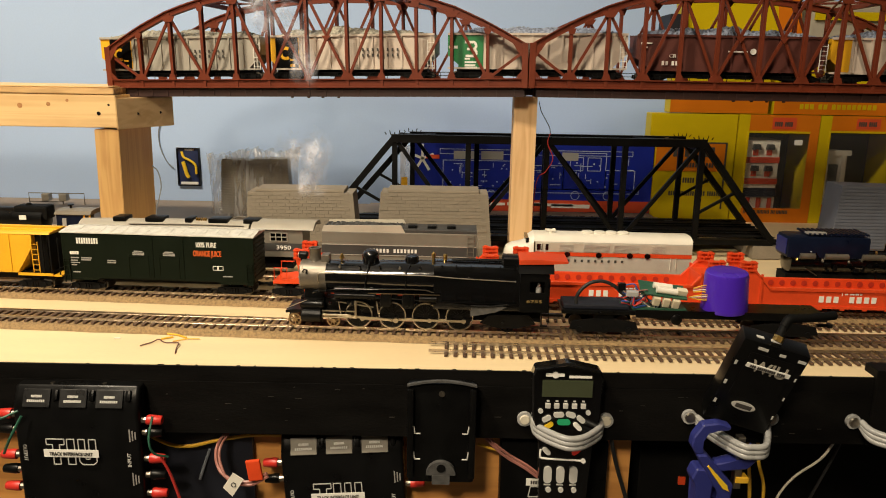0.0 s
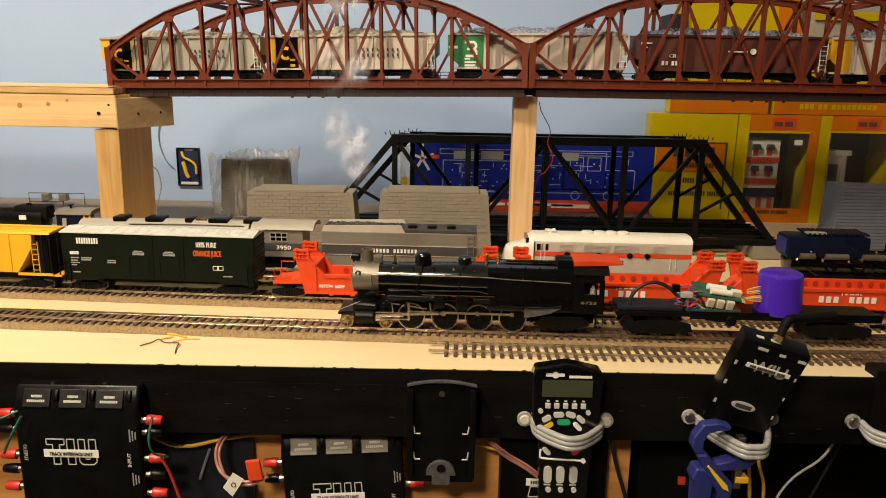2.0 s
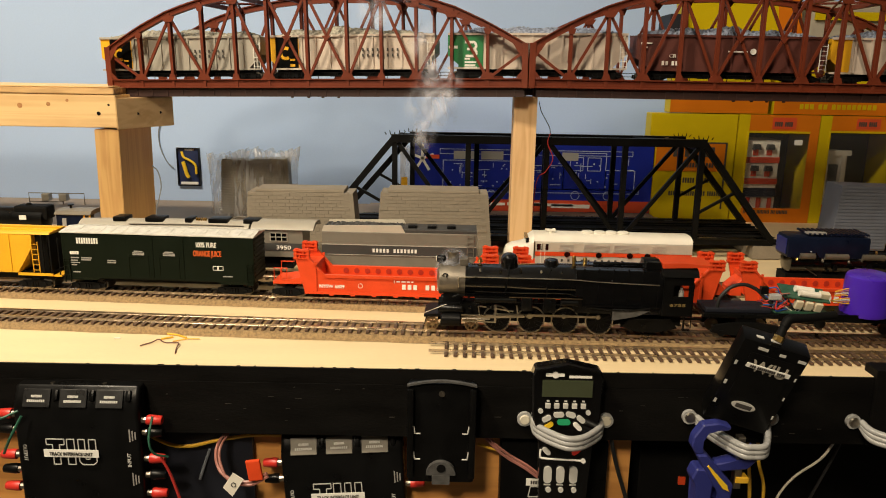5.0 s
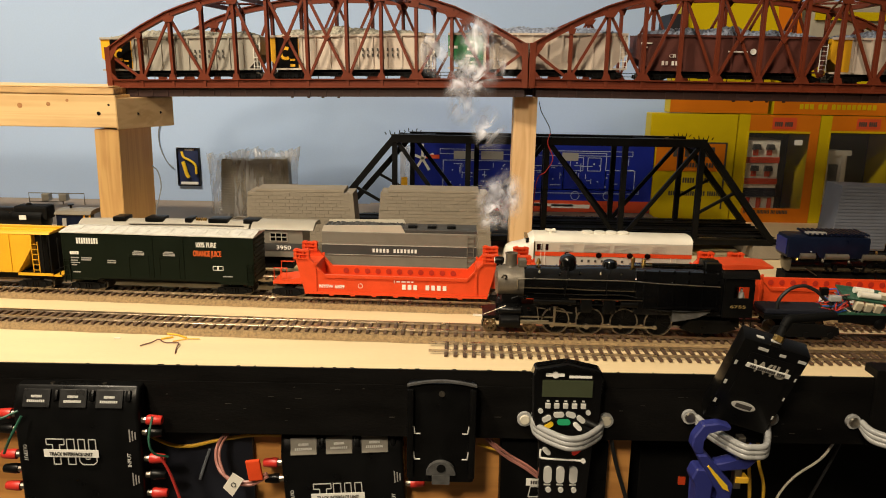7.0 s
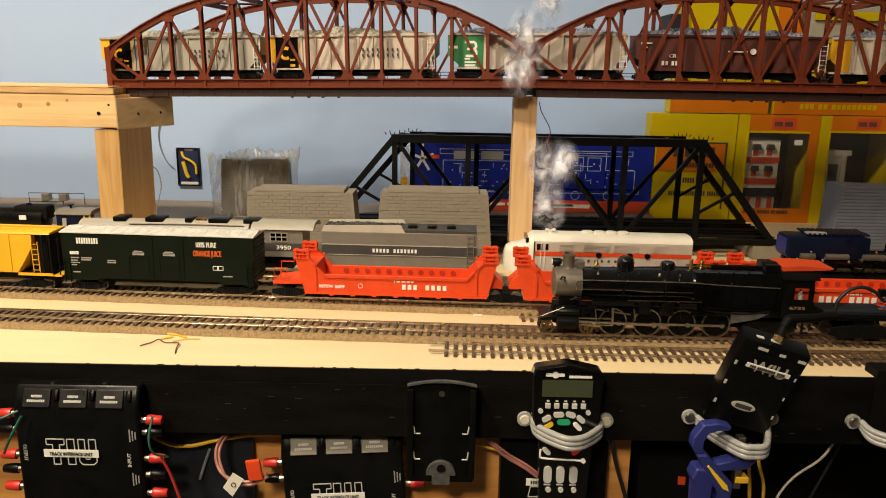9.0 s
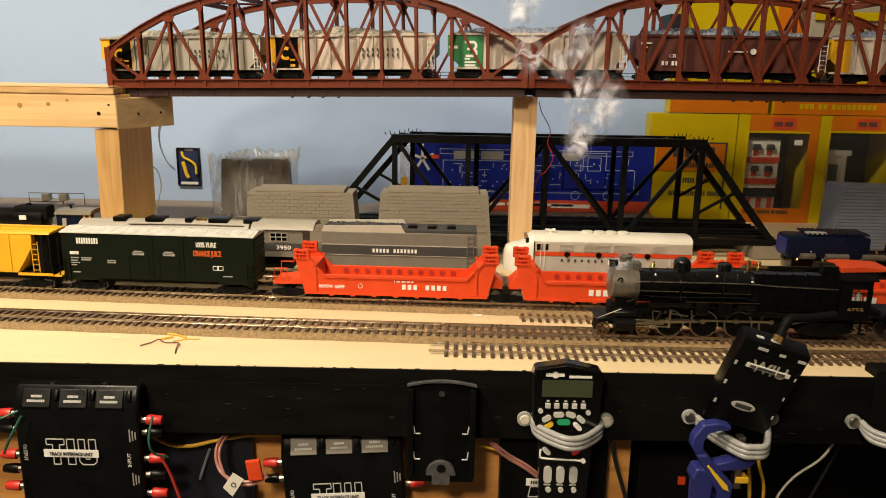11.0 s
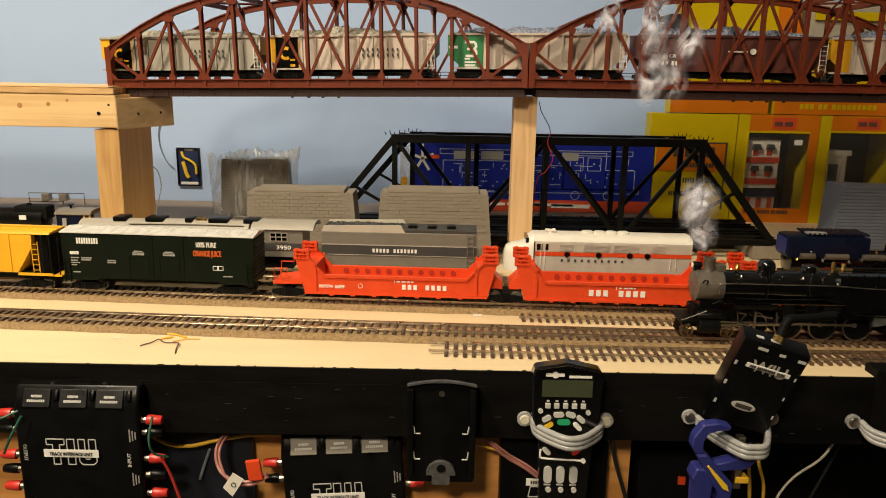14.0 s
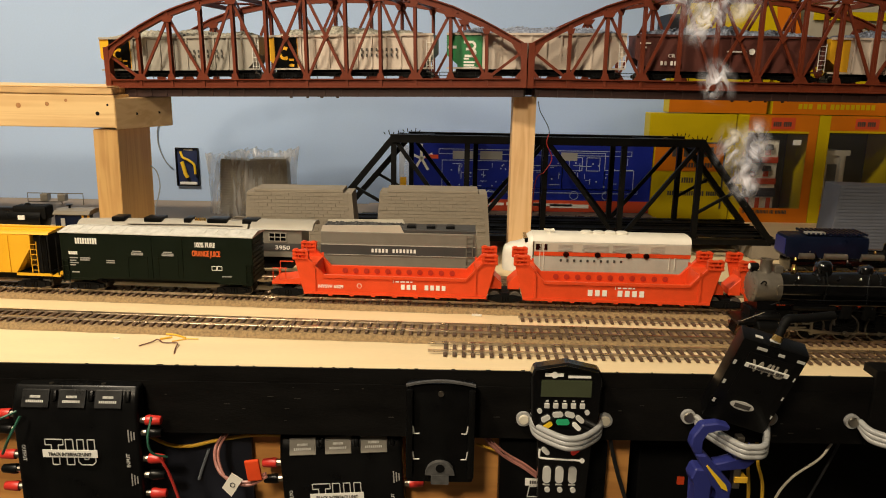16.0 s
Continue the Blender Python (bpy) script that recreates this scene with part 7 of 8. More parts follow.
def navy_engine():
    th = thing("navy_locomotive", "dark engine under repair with a navy ribbed shell", "locomotive", at=on(rear_y, 0.43, RT))
    part("shell", box(bm_(), -0.083, 0.000, -0.0150, 0.0150, 0.0325, 0.0560, 0.0050), M_LOCOBLUE, th, "navy plastic shell", True)
    for k in range(13):
        x = -0.062 + k * 0.0048
        part("shell_rib", box(bm_(), x - 0.0010, x + 0.0010, -0.0145, 0.0145, 0.0570, 0.0590), M_LOCOBLUE, th)
    part("end_panel", box(bm_(), -0.0836, -0.0828, -0.0120, 0.0120, 0.0365, 0.0525, 0.0004), M_CLAMP, th, "blue end panel")
    part("label_sticker", box(bm_(), -0.064, -0.045, -0.0130, -0.0060, 0.0576, 0.0594), M_GREYPRINT, th, "pale sticker")
    part("boiler", lathe(bm_(), [(0.003, -0.079), (0.0130, -0.077), (0.0135, 0.12)], (0, -0.001, 0.0275), "x", 28), M_BLACK, th, "", True)
    rng = random.Random(8)
    for x0, x1 in ((-0.070, -0.055), (-0.045, -0.022), (-0.008, 0.014)):
        part("air_tank", rod(bm_(), (x0, -0.0150, 0.0355), (x1, -0.0150, 0.0355), 0.0032, 12), M_GRAPH, th, "dull metal tank", True)
    for k in range(9):
        x = -0.072 + k * 0.013
        part("valve", lathe(bm_(), [(0.0010, 0.0), (0.0014, 0.0015), (0.0007, 0.003)], (x, -0.014, 0.034 + rng.uniform(-0.006, 0.005)), "z", 8), (M_BRASS, M_STEEL, M_GRAPH)[k % 3], th)
    for k in range(26):
        x = -0.076 + rng.uniform(0, 0.12)
        z = rng.uniform(0.018, 0.036)
        if k % 2:
            part("pipe", tube(bm_(), [(x, -0.0148, z), (x + rng.uniform(-0.004, 0.012), -0.0152, z + rng.uniform(-0.008, 0.006))], 0.0006), M_STEEL if k % 3 == 0 else M_BLACK, th)
        else:
            part("fitting", box(bm_(), x, x + rng.uniform(0.002, 0.006), -0.0158, -0.0130, z, z + rng.uniform(0.002, 0.006), 0.0005), M_SATIN, th)
    part("dome", lathe(bm_(), [(0.0058, 0.038), (0.0052, 0.0465), (0.0030, 0.0480), (0.001, 0.0485)], (0.026, -0.002, 0), "z", 18), M_BLACK, th, "", True)
    part("red_dome", lathe(bm_(), [(0.0058, 0.038), (0.0052, 0.0500), (0.0030, 0.0530), (0.001, 0.0535)], (0.040, -0.002, 0), "z", 18), M_CABRED, th, "", True)
    part("frame", box(bm_(), -0.080, 0.12, -0.011, 0.011, 0.006, 0.016), M_MATT, th)
    for x in (-0.05, -0.02, 0.01, 0.04):
        part("wheel", lathe(bm_(), [(0.006, -0.001), (0.0100, -0.001), (0.0100, 0.001), (0.006, 0.001)], (x, -0.0095, 0.0102), "y", 20), M_SATIN, th)


switcher()
dark_engine()
flat_frame()
navy_engine()
track("track behind the freight cars with old engines on it", back_y, -0.80, -0.4280, 0.0045)


# ---- things on and under the front rail ----
def binding_post(parent, x, y, z, s, material, label):
    bm = bm_()
    lathe(bm, [(0.0037, 0.0), (0.0040, s * 0.002), (0.0033, s * 0.0105), (0.0028, s * 0.0112)], (x + s * 0.004, y, z), "x", 16)
    k = part("binding_post", bm, material, parent, label, True)
    part("shank", rod(bm_(), (x, y, z), (x + s * 0.0045, y, z), 0.0026, 10), M_STEEL, k)
    return k


def outline_letters(parent, x, z, w, h, y):
    """T, I and U as outlined block letters."""
    t = 0.0007
    bm = bm_()

    def loop(pts):
        for a, b in zip(pts, pts[1:] + pts[:1]):
            beam(bm, (x + a[0] * w, y, z + a[1] * h), (x + b[0] * w, y, z + b[1] * h), t, 0.0004)

    loop([(0.0, 1.0), (0.36, 1.0), (0.36, 0.78), (0.26, 0.78), (0.26, 0.0), (0.12, 0.0), (0.12, 0.78), (0.0, 0.78)])
    loop([(0.41, 1.0), (0.56, 1.0), (0.56, 0.0), (0.41, 0.0)])
    loop([(0.64, 1.0), (0.77, 1.0), (0.77, 0.22), (0.85, 0.22), (0.85, 1.0), (0.99, 1.0), (0.99, 0.12), (0.92, 0.0), (0.70, 0.0), (0.64, 0.12)])
    part("letter_outline", bm, M_KEY, parent, "outlined block letters")
    part("title_bar", box(bm_(), x - 0.06 * w, x + 1.04 * w, y - 0.0006, y - 0.0002, z + 0.30 * h, z + 0.60 * h), M_LETTER, parent, "pale title bar")
    lettering("TRACK INTERFACE UNIT", 0.0038, M_DARKPRINT, parent, pose(x + 0.49 * w, y - 0.0010, z + 0.375 * h), width=0.86 * w, bold=0.00004)


def interface_unit(x0, x1, y0, y1, z1, h, label, posts, cover, turn=0.0):
    c = Matrix.Translation(((x0 + x1) / 2, 0, z1 - 0.045))
    th = thing("interface_unit", label, "control box", "track interface units on the front rail", at=c @ pose(0, 0, 0, 0, turn, 0) @ c.inverted())
    w = x1 - x0
    # case with a sloping shoulder along its top front edge
    bm = bm_()
    prof = [(y0, z1 - h), (y0, z1 - 0.0158), (y0 + 0.0066, z1 - 0.0012), (y0 + 0.0080, z1), (y1, z1), (y1, z1 - h)]
    prism_x(bm, prof, x0, x1)
    bmesh.ops.bevel(bm, geom=[e for e in bm.edges if e.verts[0].co.x == e.verts[1].co.x], offset=0.0032, segments=3, affect="EDGES", profile=0.6)
    part("case", bm, M_SATIN, th, "", True)
    lie = pose(0, y0 + 0.0033, z1 - 0.0085, -24.5, 0, 0)
    for k in range(3):
        a = x0 + (0.085 + 0.290 * k) * w
        b = a + 0.215 * w
        p = part("port_cover", box(bm_(), a, b, -0.0016, 0.0006, -0.0068, 0.0066, 0.0004), cover, th, "port cover", at=lie)
        for z, ww in ((0.0012, 0.40), (-0.0022, 0.66)):
            for q in range(9):
                u = a + (0.5 - ww / 2 + ww * q / 9) * 0.215 * w
                part("print", box(bm_(), u, u + ww * 0.215 * w / 9 * 0.72, -0.0019, -0.0015, z - 0.0009, z + 0.0009), M_KEY, p, "small print as bars")
        part("latch", box(bm_(), b + 0.018 * w, b + 0.062 * w, -0.0026, 0.0030, -0.0020, 0.0064, 0.0016), M_SATIN, th, "", True, lie)
    outline_letters(th, x0 + 0.25 * w, z1 - 0.0596, 0.40 * w, 0.0205, y0 - 0.0015)
    for x, txt in ((x0 + 0.055 * w, "OUTPUT"), (x1 - 0.115 * w, "INPUT")):
        lettering(txt, 0.0040, M_KEY, th, pose(x, y0 - 0.0006, z1 - 0.051, 0, 90, 0) if txt == "OUTPUT" else pose(x + 0.003, y0 - 0.0006, z1 - 0.056, 0, -90, 0), width=0.0130 if txt == "OUTPUT" else 0.0110)
    for z in (0.036, 0.072):
        for q in range(3):
            part("print", box(bm_(), x1 - 0.085 * w + q * 0.0021, x1 - 0.085 * w + q * 0.0021 + 0.0009, y0 - 0.0007, y0 - 0.0003, z1 - z - 0.005 + q * 0.001, z1 - z + 0.005 - 0.001 * q), M_GREYPRINT, th, "small print as a bar")
    for x in (x0 + 0.28 * w, x0 + 0.70 * w):
        part("screw", lathe(bm_(), [(0.0018, z1 - 0.0006), (0.0016, z1 + 0.0005)], (x, y0 + 0.0112, 0), "z", 12), M_STEEL, th)
    part("slot", box(bm_(), x0 + 0.47 * w, x0 + 0.55 * w, y0 + 0.0088, y0 + 0.0112, z1 - 0.0010, z1 + 0.0004, 0.0003), M_MATT, th)
    for x, z, s, red in posts:
        binding_post(th, x, y0 + 0.006, z, s, M_REDKNOB if red else M_SATIN, "red screw terminal" if red else "black screw terminal")
    return th


FY = 0.5145
interface_unit(-0.3150, -0.2225, 0.4975, FY - 0.001, -0.0130, 0.120, "black track interface unit with white lettering", (
    (-0.2225, -0.0390, 1, 1), (-0.2225, -0.0490, 1, 0), (-0.2225, -0.0705, 1, 1), (-0.2225, -0.0840, 1, 0), (-0.2225, -0.0995, 1, 1),
    (-0.3150, -0.0356, -1, 1), (-0.3150, -0.0480, -1, 0), (-0.3150, -0.0690, -1, 1), (-0.3150, -0.0810, -1, 0), (-0.3150, -0.0955, -1, 1)), M_COVER)
interface_unit(-0.1225, -0.0265, 0.5205, 0.5385, -0.0590, 0.120, "second black track interface unit hung below the rail", (
    (-0.1225, -0.0820, -1, 1), (-0.1225, -0.0960, -1, 0), (-0.0265, -0.1045, 1, 1)), M_UPG, -3.5)

# clips and flags on the wires
th = thing("wire_connector", "flat red spade connector on a wire", "connector")
part("tab", box(bm_(), -0.0055, 0.0055, 0.5010, 0.5040, -0.0085, 0.0085, 0.0010), M_RED, th, "", at=pose(-0.1400, 0, -0.0785, 0, -8, 0))
th = thing("wire_tag", "folded white paper tag on a pink wire", "tag")
bm = bm_()
prism(bm, [(-0.1600, -0.0985), (-0.1520, -0.0860), (-0.1440, -0.0915), (-0.1530, -0.1060)], 0.5020, 0.5028)
part("paper", bm, M_WHITE, th, at=pose(-0.0045, 0, 0.0050))
bm = bm_()
for k in range(12):
    a, b = 2 * math.pi * k / 12, 2 * math.pi * (k + 1) / 12
    tube(bm, [(-0.1517 + 0.0018 * math.cos(a), 0.5017, -0.0958 + 0.0018 * math.sin(a)), (-0.1517 + 0.0018 * math.cos(b), 0.5017, -0.0958 + 0.0018 * math.sin(b))], 0.0003, 4)
part("ink_ring", bm, M_DARKPRINT, th, "small inked ring", at=pose(-0.0045, 0, 0.0050))

th = thing("loose_wiring", "coloured wires strung below the front rail", "wiring")
wire([(-0.240, 0.531, -0.060), (-0.215, 0.528, -0.0715), (-0.196, 0.527, -0.0725), (-0.172, 0.529, -0.0675), (-0.140, 0.531, -0.0640), (-0.100, 0.531, -0.0655)], 0.0015, M_WYEL, th, "wire", "yellow wire")
wire([(-0.1660, 0.5275, -0.058), (-0.1725, 0.5180, -0.0680), (-0.1710, 0.5120, -0.0800), (-0.1620, 0.5070, -0.0880), (-0.1450, 0.5060, -0.0905), (-0.1310, 0.5040, -0.0820)], 0.0013, M_WPINK, th, "wire", "pink twin wire")
wire([(-0.1640, 0.5275, -0.058), (-0.1700, 0.5170, -0.0690), (-0.1680, 0.5110, -0.0800), (-0.1600, 0.5060, -0.0900), (-0.1440, 0.5050, -0.0925), (-0.1300, 0.5030, -0.0840)], 0.0011, M_WPINK, th, "wire", "pink twin wire")
wire([(-0.2075, 0.4870, -0.028), (-0.2085, 0.4800, -0.042), (-0.2060, 0.4800, -0.053), (-0.1985, 0.4870, -0.060)], 0.0009, M_WGRN, th, "wire", "green wire")
wire([(-0.3050, 0.4880, -0.026), (-0.3150, 0.4840, -0.030), (-0.3180, 0.4860, -0.029)], 0.0010, M_WGRN, th, "wire", "green wire")
wire([(-0.3030, 0.4880, -0.030), (-0.3100, 0.4830, -0.045), (-0.3190, 0.4880, -0.060)], 0.0010, M_WGRN, th, "wire", "green wire")
wire([(-0.2040, 0.4870, -0.060), (-0.1980, 0.4880, -0.075), (-0.1920, 0.4900, -0.100)], 0.0011, M_WRED, th, "wire", "red wire")
wire([(0.0300, 0.531, -0.0690), (0.0500, 0.528, -0.0730), (0.0720, 0.526, -0.0745), (0.1000, 0.527, -0.0705), (0.1320, 0.530, -0.0610)], 0.0012, M_WYEL, th, "wire", "yellow wire")
wire([(0.0330, 0.530, -0.0590), (0.0500, 0.525, -0.0740), (0.0680, 0.522, -0.0840), (0.0850, 0.523, -0.0980)], 0.0016, M_WPINK, th, "wire", "pink twin wire")
wire([(0.0345, 0.529, -0.0580), (0.0515, 0.524, -0.0715), (0.0695, 0.521, -0.0815), (0.0865, 0.522, -0.0960)], 0.0011, M_WPINK, th, "wire", "pink twin wire")
wire([(0.1330, 0.522, -0.0560), (0.1360, 0.521, -0.0700), (0.1420, 0.521, -0.0900), (0.1560, 0.523, -0.1300)], 0.0016, M_WBLK, th, "wire", "black cable")
wire([(0.2500, 0.529, -0.0560), (0.2520, 0.526, -0.0780), (0.2580, 0.526, -0.0980), (0.2600, 0.527, -0.1300)], 0.0014, M_WYEL, th, "wire", "yellow wire")
wire([(0.2420, 0.529, -0.0560), (0.2440, 0.526, -0.0780), (0.2470, 0.526, -0.0980), (0.2500, 0.527, -0.1300)], 0.0014, M_WYEL, th, "wire", "yellow wire")
wire([(0.3110, 0.529, -0.0600), (0.3000, 0.526, -0.0740), (0.2800, 0.524, -0.0890), (0.2680, 0.522, -0.1060), (0.2630, 0.521, -0.1300)], 0.0010, M_WWHITE, th, "wire", "cream wire")
wire([(0.3380, 0.560, -0.0640), (0.3300, 0.560, -0.0900), (0.3150, 0.560, -0.1300)], 0.0012, M_WBLK, th, "wire", "dark wire")
wire([(-0.183, 0.532, -0.078), (-0.188, 0.531, -0.092), (-0.192, 0.531, -0.104)], 0.0012, M_WGREY, th, "wire", "grey wire")

solo("navy_board", box(bm_(), -0.2400, -0.1490, 0.5330, 0.5380, -0.200, -0.0630), M_NAVY, "dark navy board fixed under the bench", "board")
th = thing("accessory_unit", "black accessory control box behind the remote", "control box")
part("case", box(bm_(), 0.0480, 0.1330, 0.5240, 0.5380, -0.190, -0.0620, 0.003), M_SATIN, th, "", True)
part("title_bar", box(bm_(), 0.0690, 0.0820, 0.5232, 0.5242, -0.1000, -0.0940), M_LETTER, th, "pale title bar")
bars([4], 0.0725, -0.0986, 0.5231, 0.0030, 0.0013, 0.0005, M_DARKPRINT, th)
bm = bm_()
for a, b in (((0.0725, -0.1010), (0.0840, -0.1010)), ((0.0725, -0.1010), (0.0710, -0.1100)), ((0.0710, -0.1100), (0.0780, -0.1100)), ((0.0780, -0.1100), (0.0800, -0.1060)), ((0.0800, -0.1060), (0.0850, -0.1060))):
    beam(bm, (a[0], 0.5236, a[1]), (b[0], 0.5236, b[1]), 0.0007, 0.0005)
part("letter_outline", bm, M_KEY, th, "outlined block letter")
th = thing("power_unit", "dark box with a small red switch under the bench", "control box")
part("case", box(bm_(), 0.1650, 0.2150, 0.5500, 0.5900, -0.180, -0.0800, 0.002), M_MATT, th)
part("switch", box(bm_(), 0.1980, 0.2040, 0.5480, 0.5502, -0.1120, -0.1050, 0.0006), M_RED, th, "red switch")
structure("under_panel", box(bm_(), -1.3, 0.1540, 0.5390, 0.5450, -0.60, -0.0580), M_ORANGEWOOD, "orange wooden panel below the front rail", "panel")


def remote_holder():
    th = thing("remote_cradle", "empty black wall cradle for a handheld remote", "cradle")
    x0, x1, y, z0, z1 = -0.0245, 0.0268, FY, -0.0880, -0.0060
    part("back_plate", box(bm_(), x0, x1, y - 0.010, y - 0.0008, z0, z1, 0.0035), M_SATIN, th, "", True)
    for a, b in ((x0, x0 + 0.005), (x1 - 0.005, x1)):
        part("side_wall", box(bm_(), a, b, y - 0.0145, y - 0.0102, z0 + 0.006, z1 - 0.004, 0.0015), M_SATIN, th, "", True)
    bm = bm_()
    n = 14
    pts = [(x0 + (x1 - x0) * i / n, z1 - 0.002 + 0.0035 * math.sin(math.pi * i / n)) for i in range(n + 1)]
    prism(bm, [(x, z + 0.0015) for x, z in pts] + [(x, z) for x, z in reversed(pts)], y - 0.0128, y - 0.0100)
    part("top_lip", bm, M_LIP, th, "grey arched lip")
    part("screw", lathe(bm_(), [(0.0021, y - 0.0112), (0.0024, y - 0.0100)], (0.0012, 0, -0.0145), "y", 12), M_STEEL, th, "steel screw")
    for x, s in ((x0 + 0.006, 1), (x1 - 0.006, -1)):
        for z in (-0.0455, -0.0665):
            bm = bm_()
            tube(bm, [(x - s * 0.001, y - 0.0125, z + 0.006), (x, y - 0.0125, z), (x + s * 0.004, y - 0.0125, z)], 0.0006)
            part("clip", bm, M_KEY, th, "bright clip edge")
    bm = bm_()
    n = 12
    pts = [(0.0012 + 0.0112 * math.cos(math.pi * i / n), -0.0790 + 0.0110 * math.sin(math.pi * i / n)) for i in range(n + 1)]
    prism(bm, pts, y - 0.0142, y - 0.0102)
    box(bm, -0.0055, 0.0080, y - 0.0145, y - 0.0102, -0.0865, -0.0791)
    part("foot_plate", bm, M_LIP, th, "grey half-round foot")
    part("hole", lathe(bm_(), [(0.0034, y - 0.0148), (0.0030, y - 0.0141)], (0.0014, 0, -0.0730), "y", 18), M_MATT, th, "dark round hole")


def strap(x0, x1, z, droop, y_out, label):
    """A grey plastic strap screwed to the rail at both ends, hanging in a loop."""
    th = thing("cable_strap", label, "strap", "grey straps screwed to the front rail")
    for dz in (0.0, -0.0036, -0.0072):
        pts = smooth_path([(x0 + 0.006, FY - 0.003, z + dz * 0.5), (x0 + 0.009, FY - 0.014, z - droop * 0.55 + dz), (x0 + 0.022, y_out, z - droop * 0.88 + dz), ((x0 + x1) / 2, y_out - 0.004, z - droop + dz), (x1 - 0.020, y_out, z - droop * 0.88 + dz),
                           (x1 - 0.007, FY - 0.014, z - droop * 0.55 + dz), (x1 - 0.004, FY - 0.003, z + dz * 0.5)], 8)
        part("band", tube(bm_(), pts, 0.0023, 10), M_STRAP, th, "", True)
    for x in (x0, x1):
        e = part("eyelet", lathe(bm_(), [(0.0056, FY - 0.0040), (0.0056, FY - 0.0010)], (x, 0, z), "y", 24), M_STRAP, th, "", True)
        part("screw", lathe(bm_(), [(0.0034, FY - 0.0056), (0.0040, FY - 0.0042)], (x, 0, z), "y", 14), M_WWHITE if x0 < 0.12 else M_STEEL, e, "screw head")
    return th


def remote():
    th = thing("remote_control", "black handheld remote with grey keys hung on the rail", "remote", at=pose(0, 0, 0))
    yb, yf = FY - 0.004, 0.4990
    head = [(0.0680, -0.030), (0.0668, 0.0035), (0.0690, 0.0095), (0.0920, 0.0135), (0.1165, 0.0082), (0.1190, 0.0025), (0.1185, -0.030), (0.1125, -0.048), (0.1120, -0.115), (0.0760, -0.115), (0.0755, -0.048)]
    part("case", prism(bm_(), head, yf, yb, 0.0012), M_BLACK, th)
    part("top_ridge", prism(bm_(), [(0.0700, 0.0068), (0.0700, 0.0085), (0.0920, 0.0125), (0.1155, 0.0073), (0.1155, 0.0058), (0.0920, 0.0105)], yf - 0.0022, yf - 0.0001), M_BLACK, th, "glossy top ridge")
    s = part("screen", box(bm_(), 0.0742, 0.1110, yf - 0.0008, yf + 0.0002, -0.0125, 0.0005), M_LCD, th, "grey-green display")
    bm = bm_()
    box(bm, 0.0765, 0.0900, yf - 0.0009, yf - 0.0004, 0.0034, 0.0058)
    lathe(bm, [(0.0024, yf - 0.0013), (0.0024, yf - 0.0003)], (0.0835, 0, 0.0046), "y", 14)
    box(bm, 0.0935, 0.1100, yf - 0.0009, yf - 0.0004, 0.0024, 0.0042)
    part("print", bm, M_LETTER, th, "pale print as plain shapes")

    def key(x, z, w, h, mat, a=0):
        bm = bm_()
        r = min(w, h) / 2
        seg = 10
        pts = []
        for cx, a0 in ((w / 2 - r, -math.pi / 2), (-(w / 2 - r), math.pi / 2)):
            for k in range(seg + 1):
                t = a0 + math.pi * k / seg
                pts.append((cx + r * math.cos(t), r * math.sin(t)))
        prism(bm, pts, -0.0016, 0.0)
        part("key", bm, mat, th, "", at=pose(x, yf, z, 0, -a, 0))

    for k in range(5):
        x = 0.0790 + k * 0.00650
        part("key", box(bm_(), x - 0.0019, x + 0.0019, yf - 0.0016, yf, -0.0215, -0.0175, 0.0005), M_KEY, th)
        part("key_print", box(bm_(), x - 0.0010, x + 0.0010, yf - 0.0006, yf - 0.0001, -0.0165, -0.0155), M_KEY, th)
    key(0.0738, -0.0238, 0.0036, 0.0036, M_KEY), key(0.1088, -0.0245, 0.0036, 0.0036, M_KEY)
    key(0.0785, -0.0298, 0.0072, 0.0038, M_KEY, 30), key(0.0873, -0.0265, 0.0078, 0.0040, M_KEY, 5), key(0.0962, -0.0265, 0.0076, 0.0040, M_KEY, -15), key(0.1038, -0.0300, 0.0072, 0.0038, M_KEY, -40)
    key(0.0913, -0.0325, 0.0098, 0.0042, M_KEYG), key(0.0803, -0.0355, 0.0078, 0.0034, M_KEYY, 38), key(0.1016, -0.0358, 0.0078, 0.0034, M_LETTER, -45)
    key(0.0797, -0.0560, 0.0072, 0.0036, M_KEY, -45), key(0.1018, -0.0560, 0.0072, 0.0036, M_REDKNOB, 40)
    bm = bm_()
    tube(bm, smooth_path([(0.0755, yf - 0.0003, -0.0550), (0.0752, yf - 0.0003, -0.0600), (0.0775, yf - 0.0003, -0.0622), (0.0940, yf - 0.0003, -0.0632), (0.1060, yf - 0.0003, -0.0638)], 5), 0.0008)
    lathe(bm, [(0.0018, yf - 0.0012), (0.0018, yf - 0.0001)], (0.1075, 0, -0.0638), "y", 12)
    part("print_line", bm, M_LETTER, th, "white printed line")
    for x in (0.0815, 0.0910, 0.1008):
        key(x, -0.0755, 0.0135, 0.0060, M_KEY, 90)
        key(x + 0.001, -0.0880, 0.0040, 0.0040, M_KEY)
        part("key_print", box(bm_(), x - 0.0025, x + 0.0025, yf - 0.0006, yf - 0.0001, -0.0845, -0.0835), M_KEY, th)


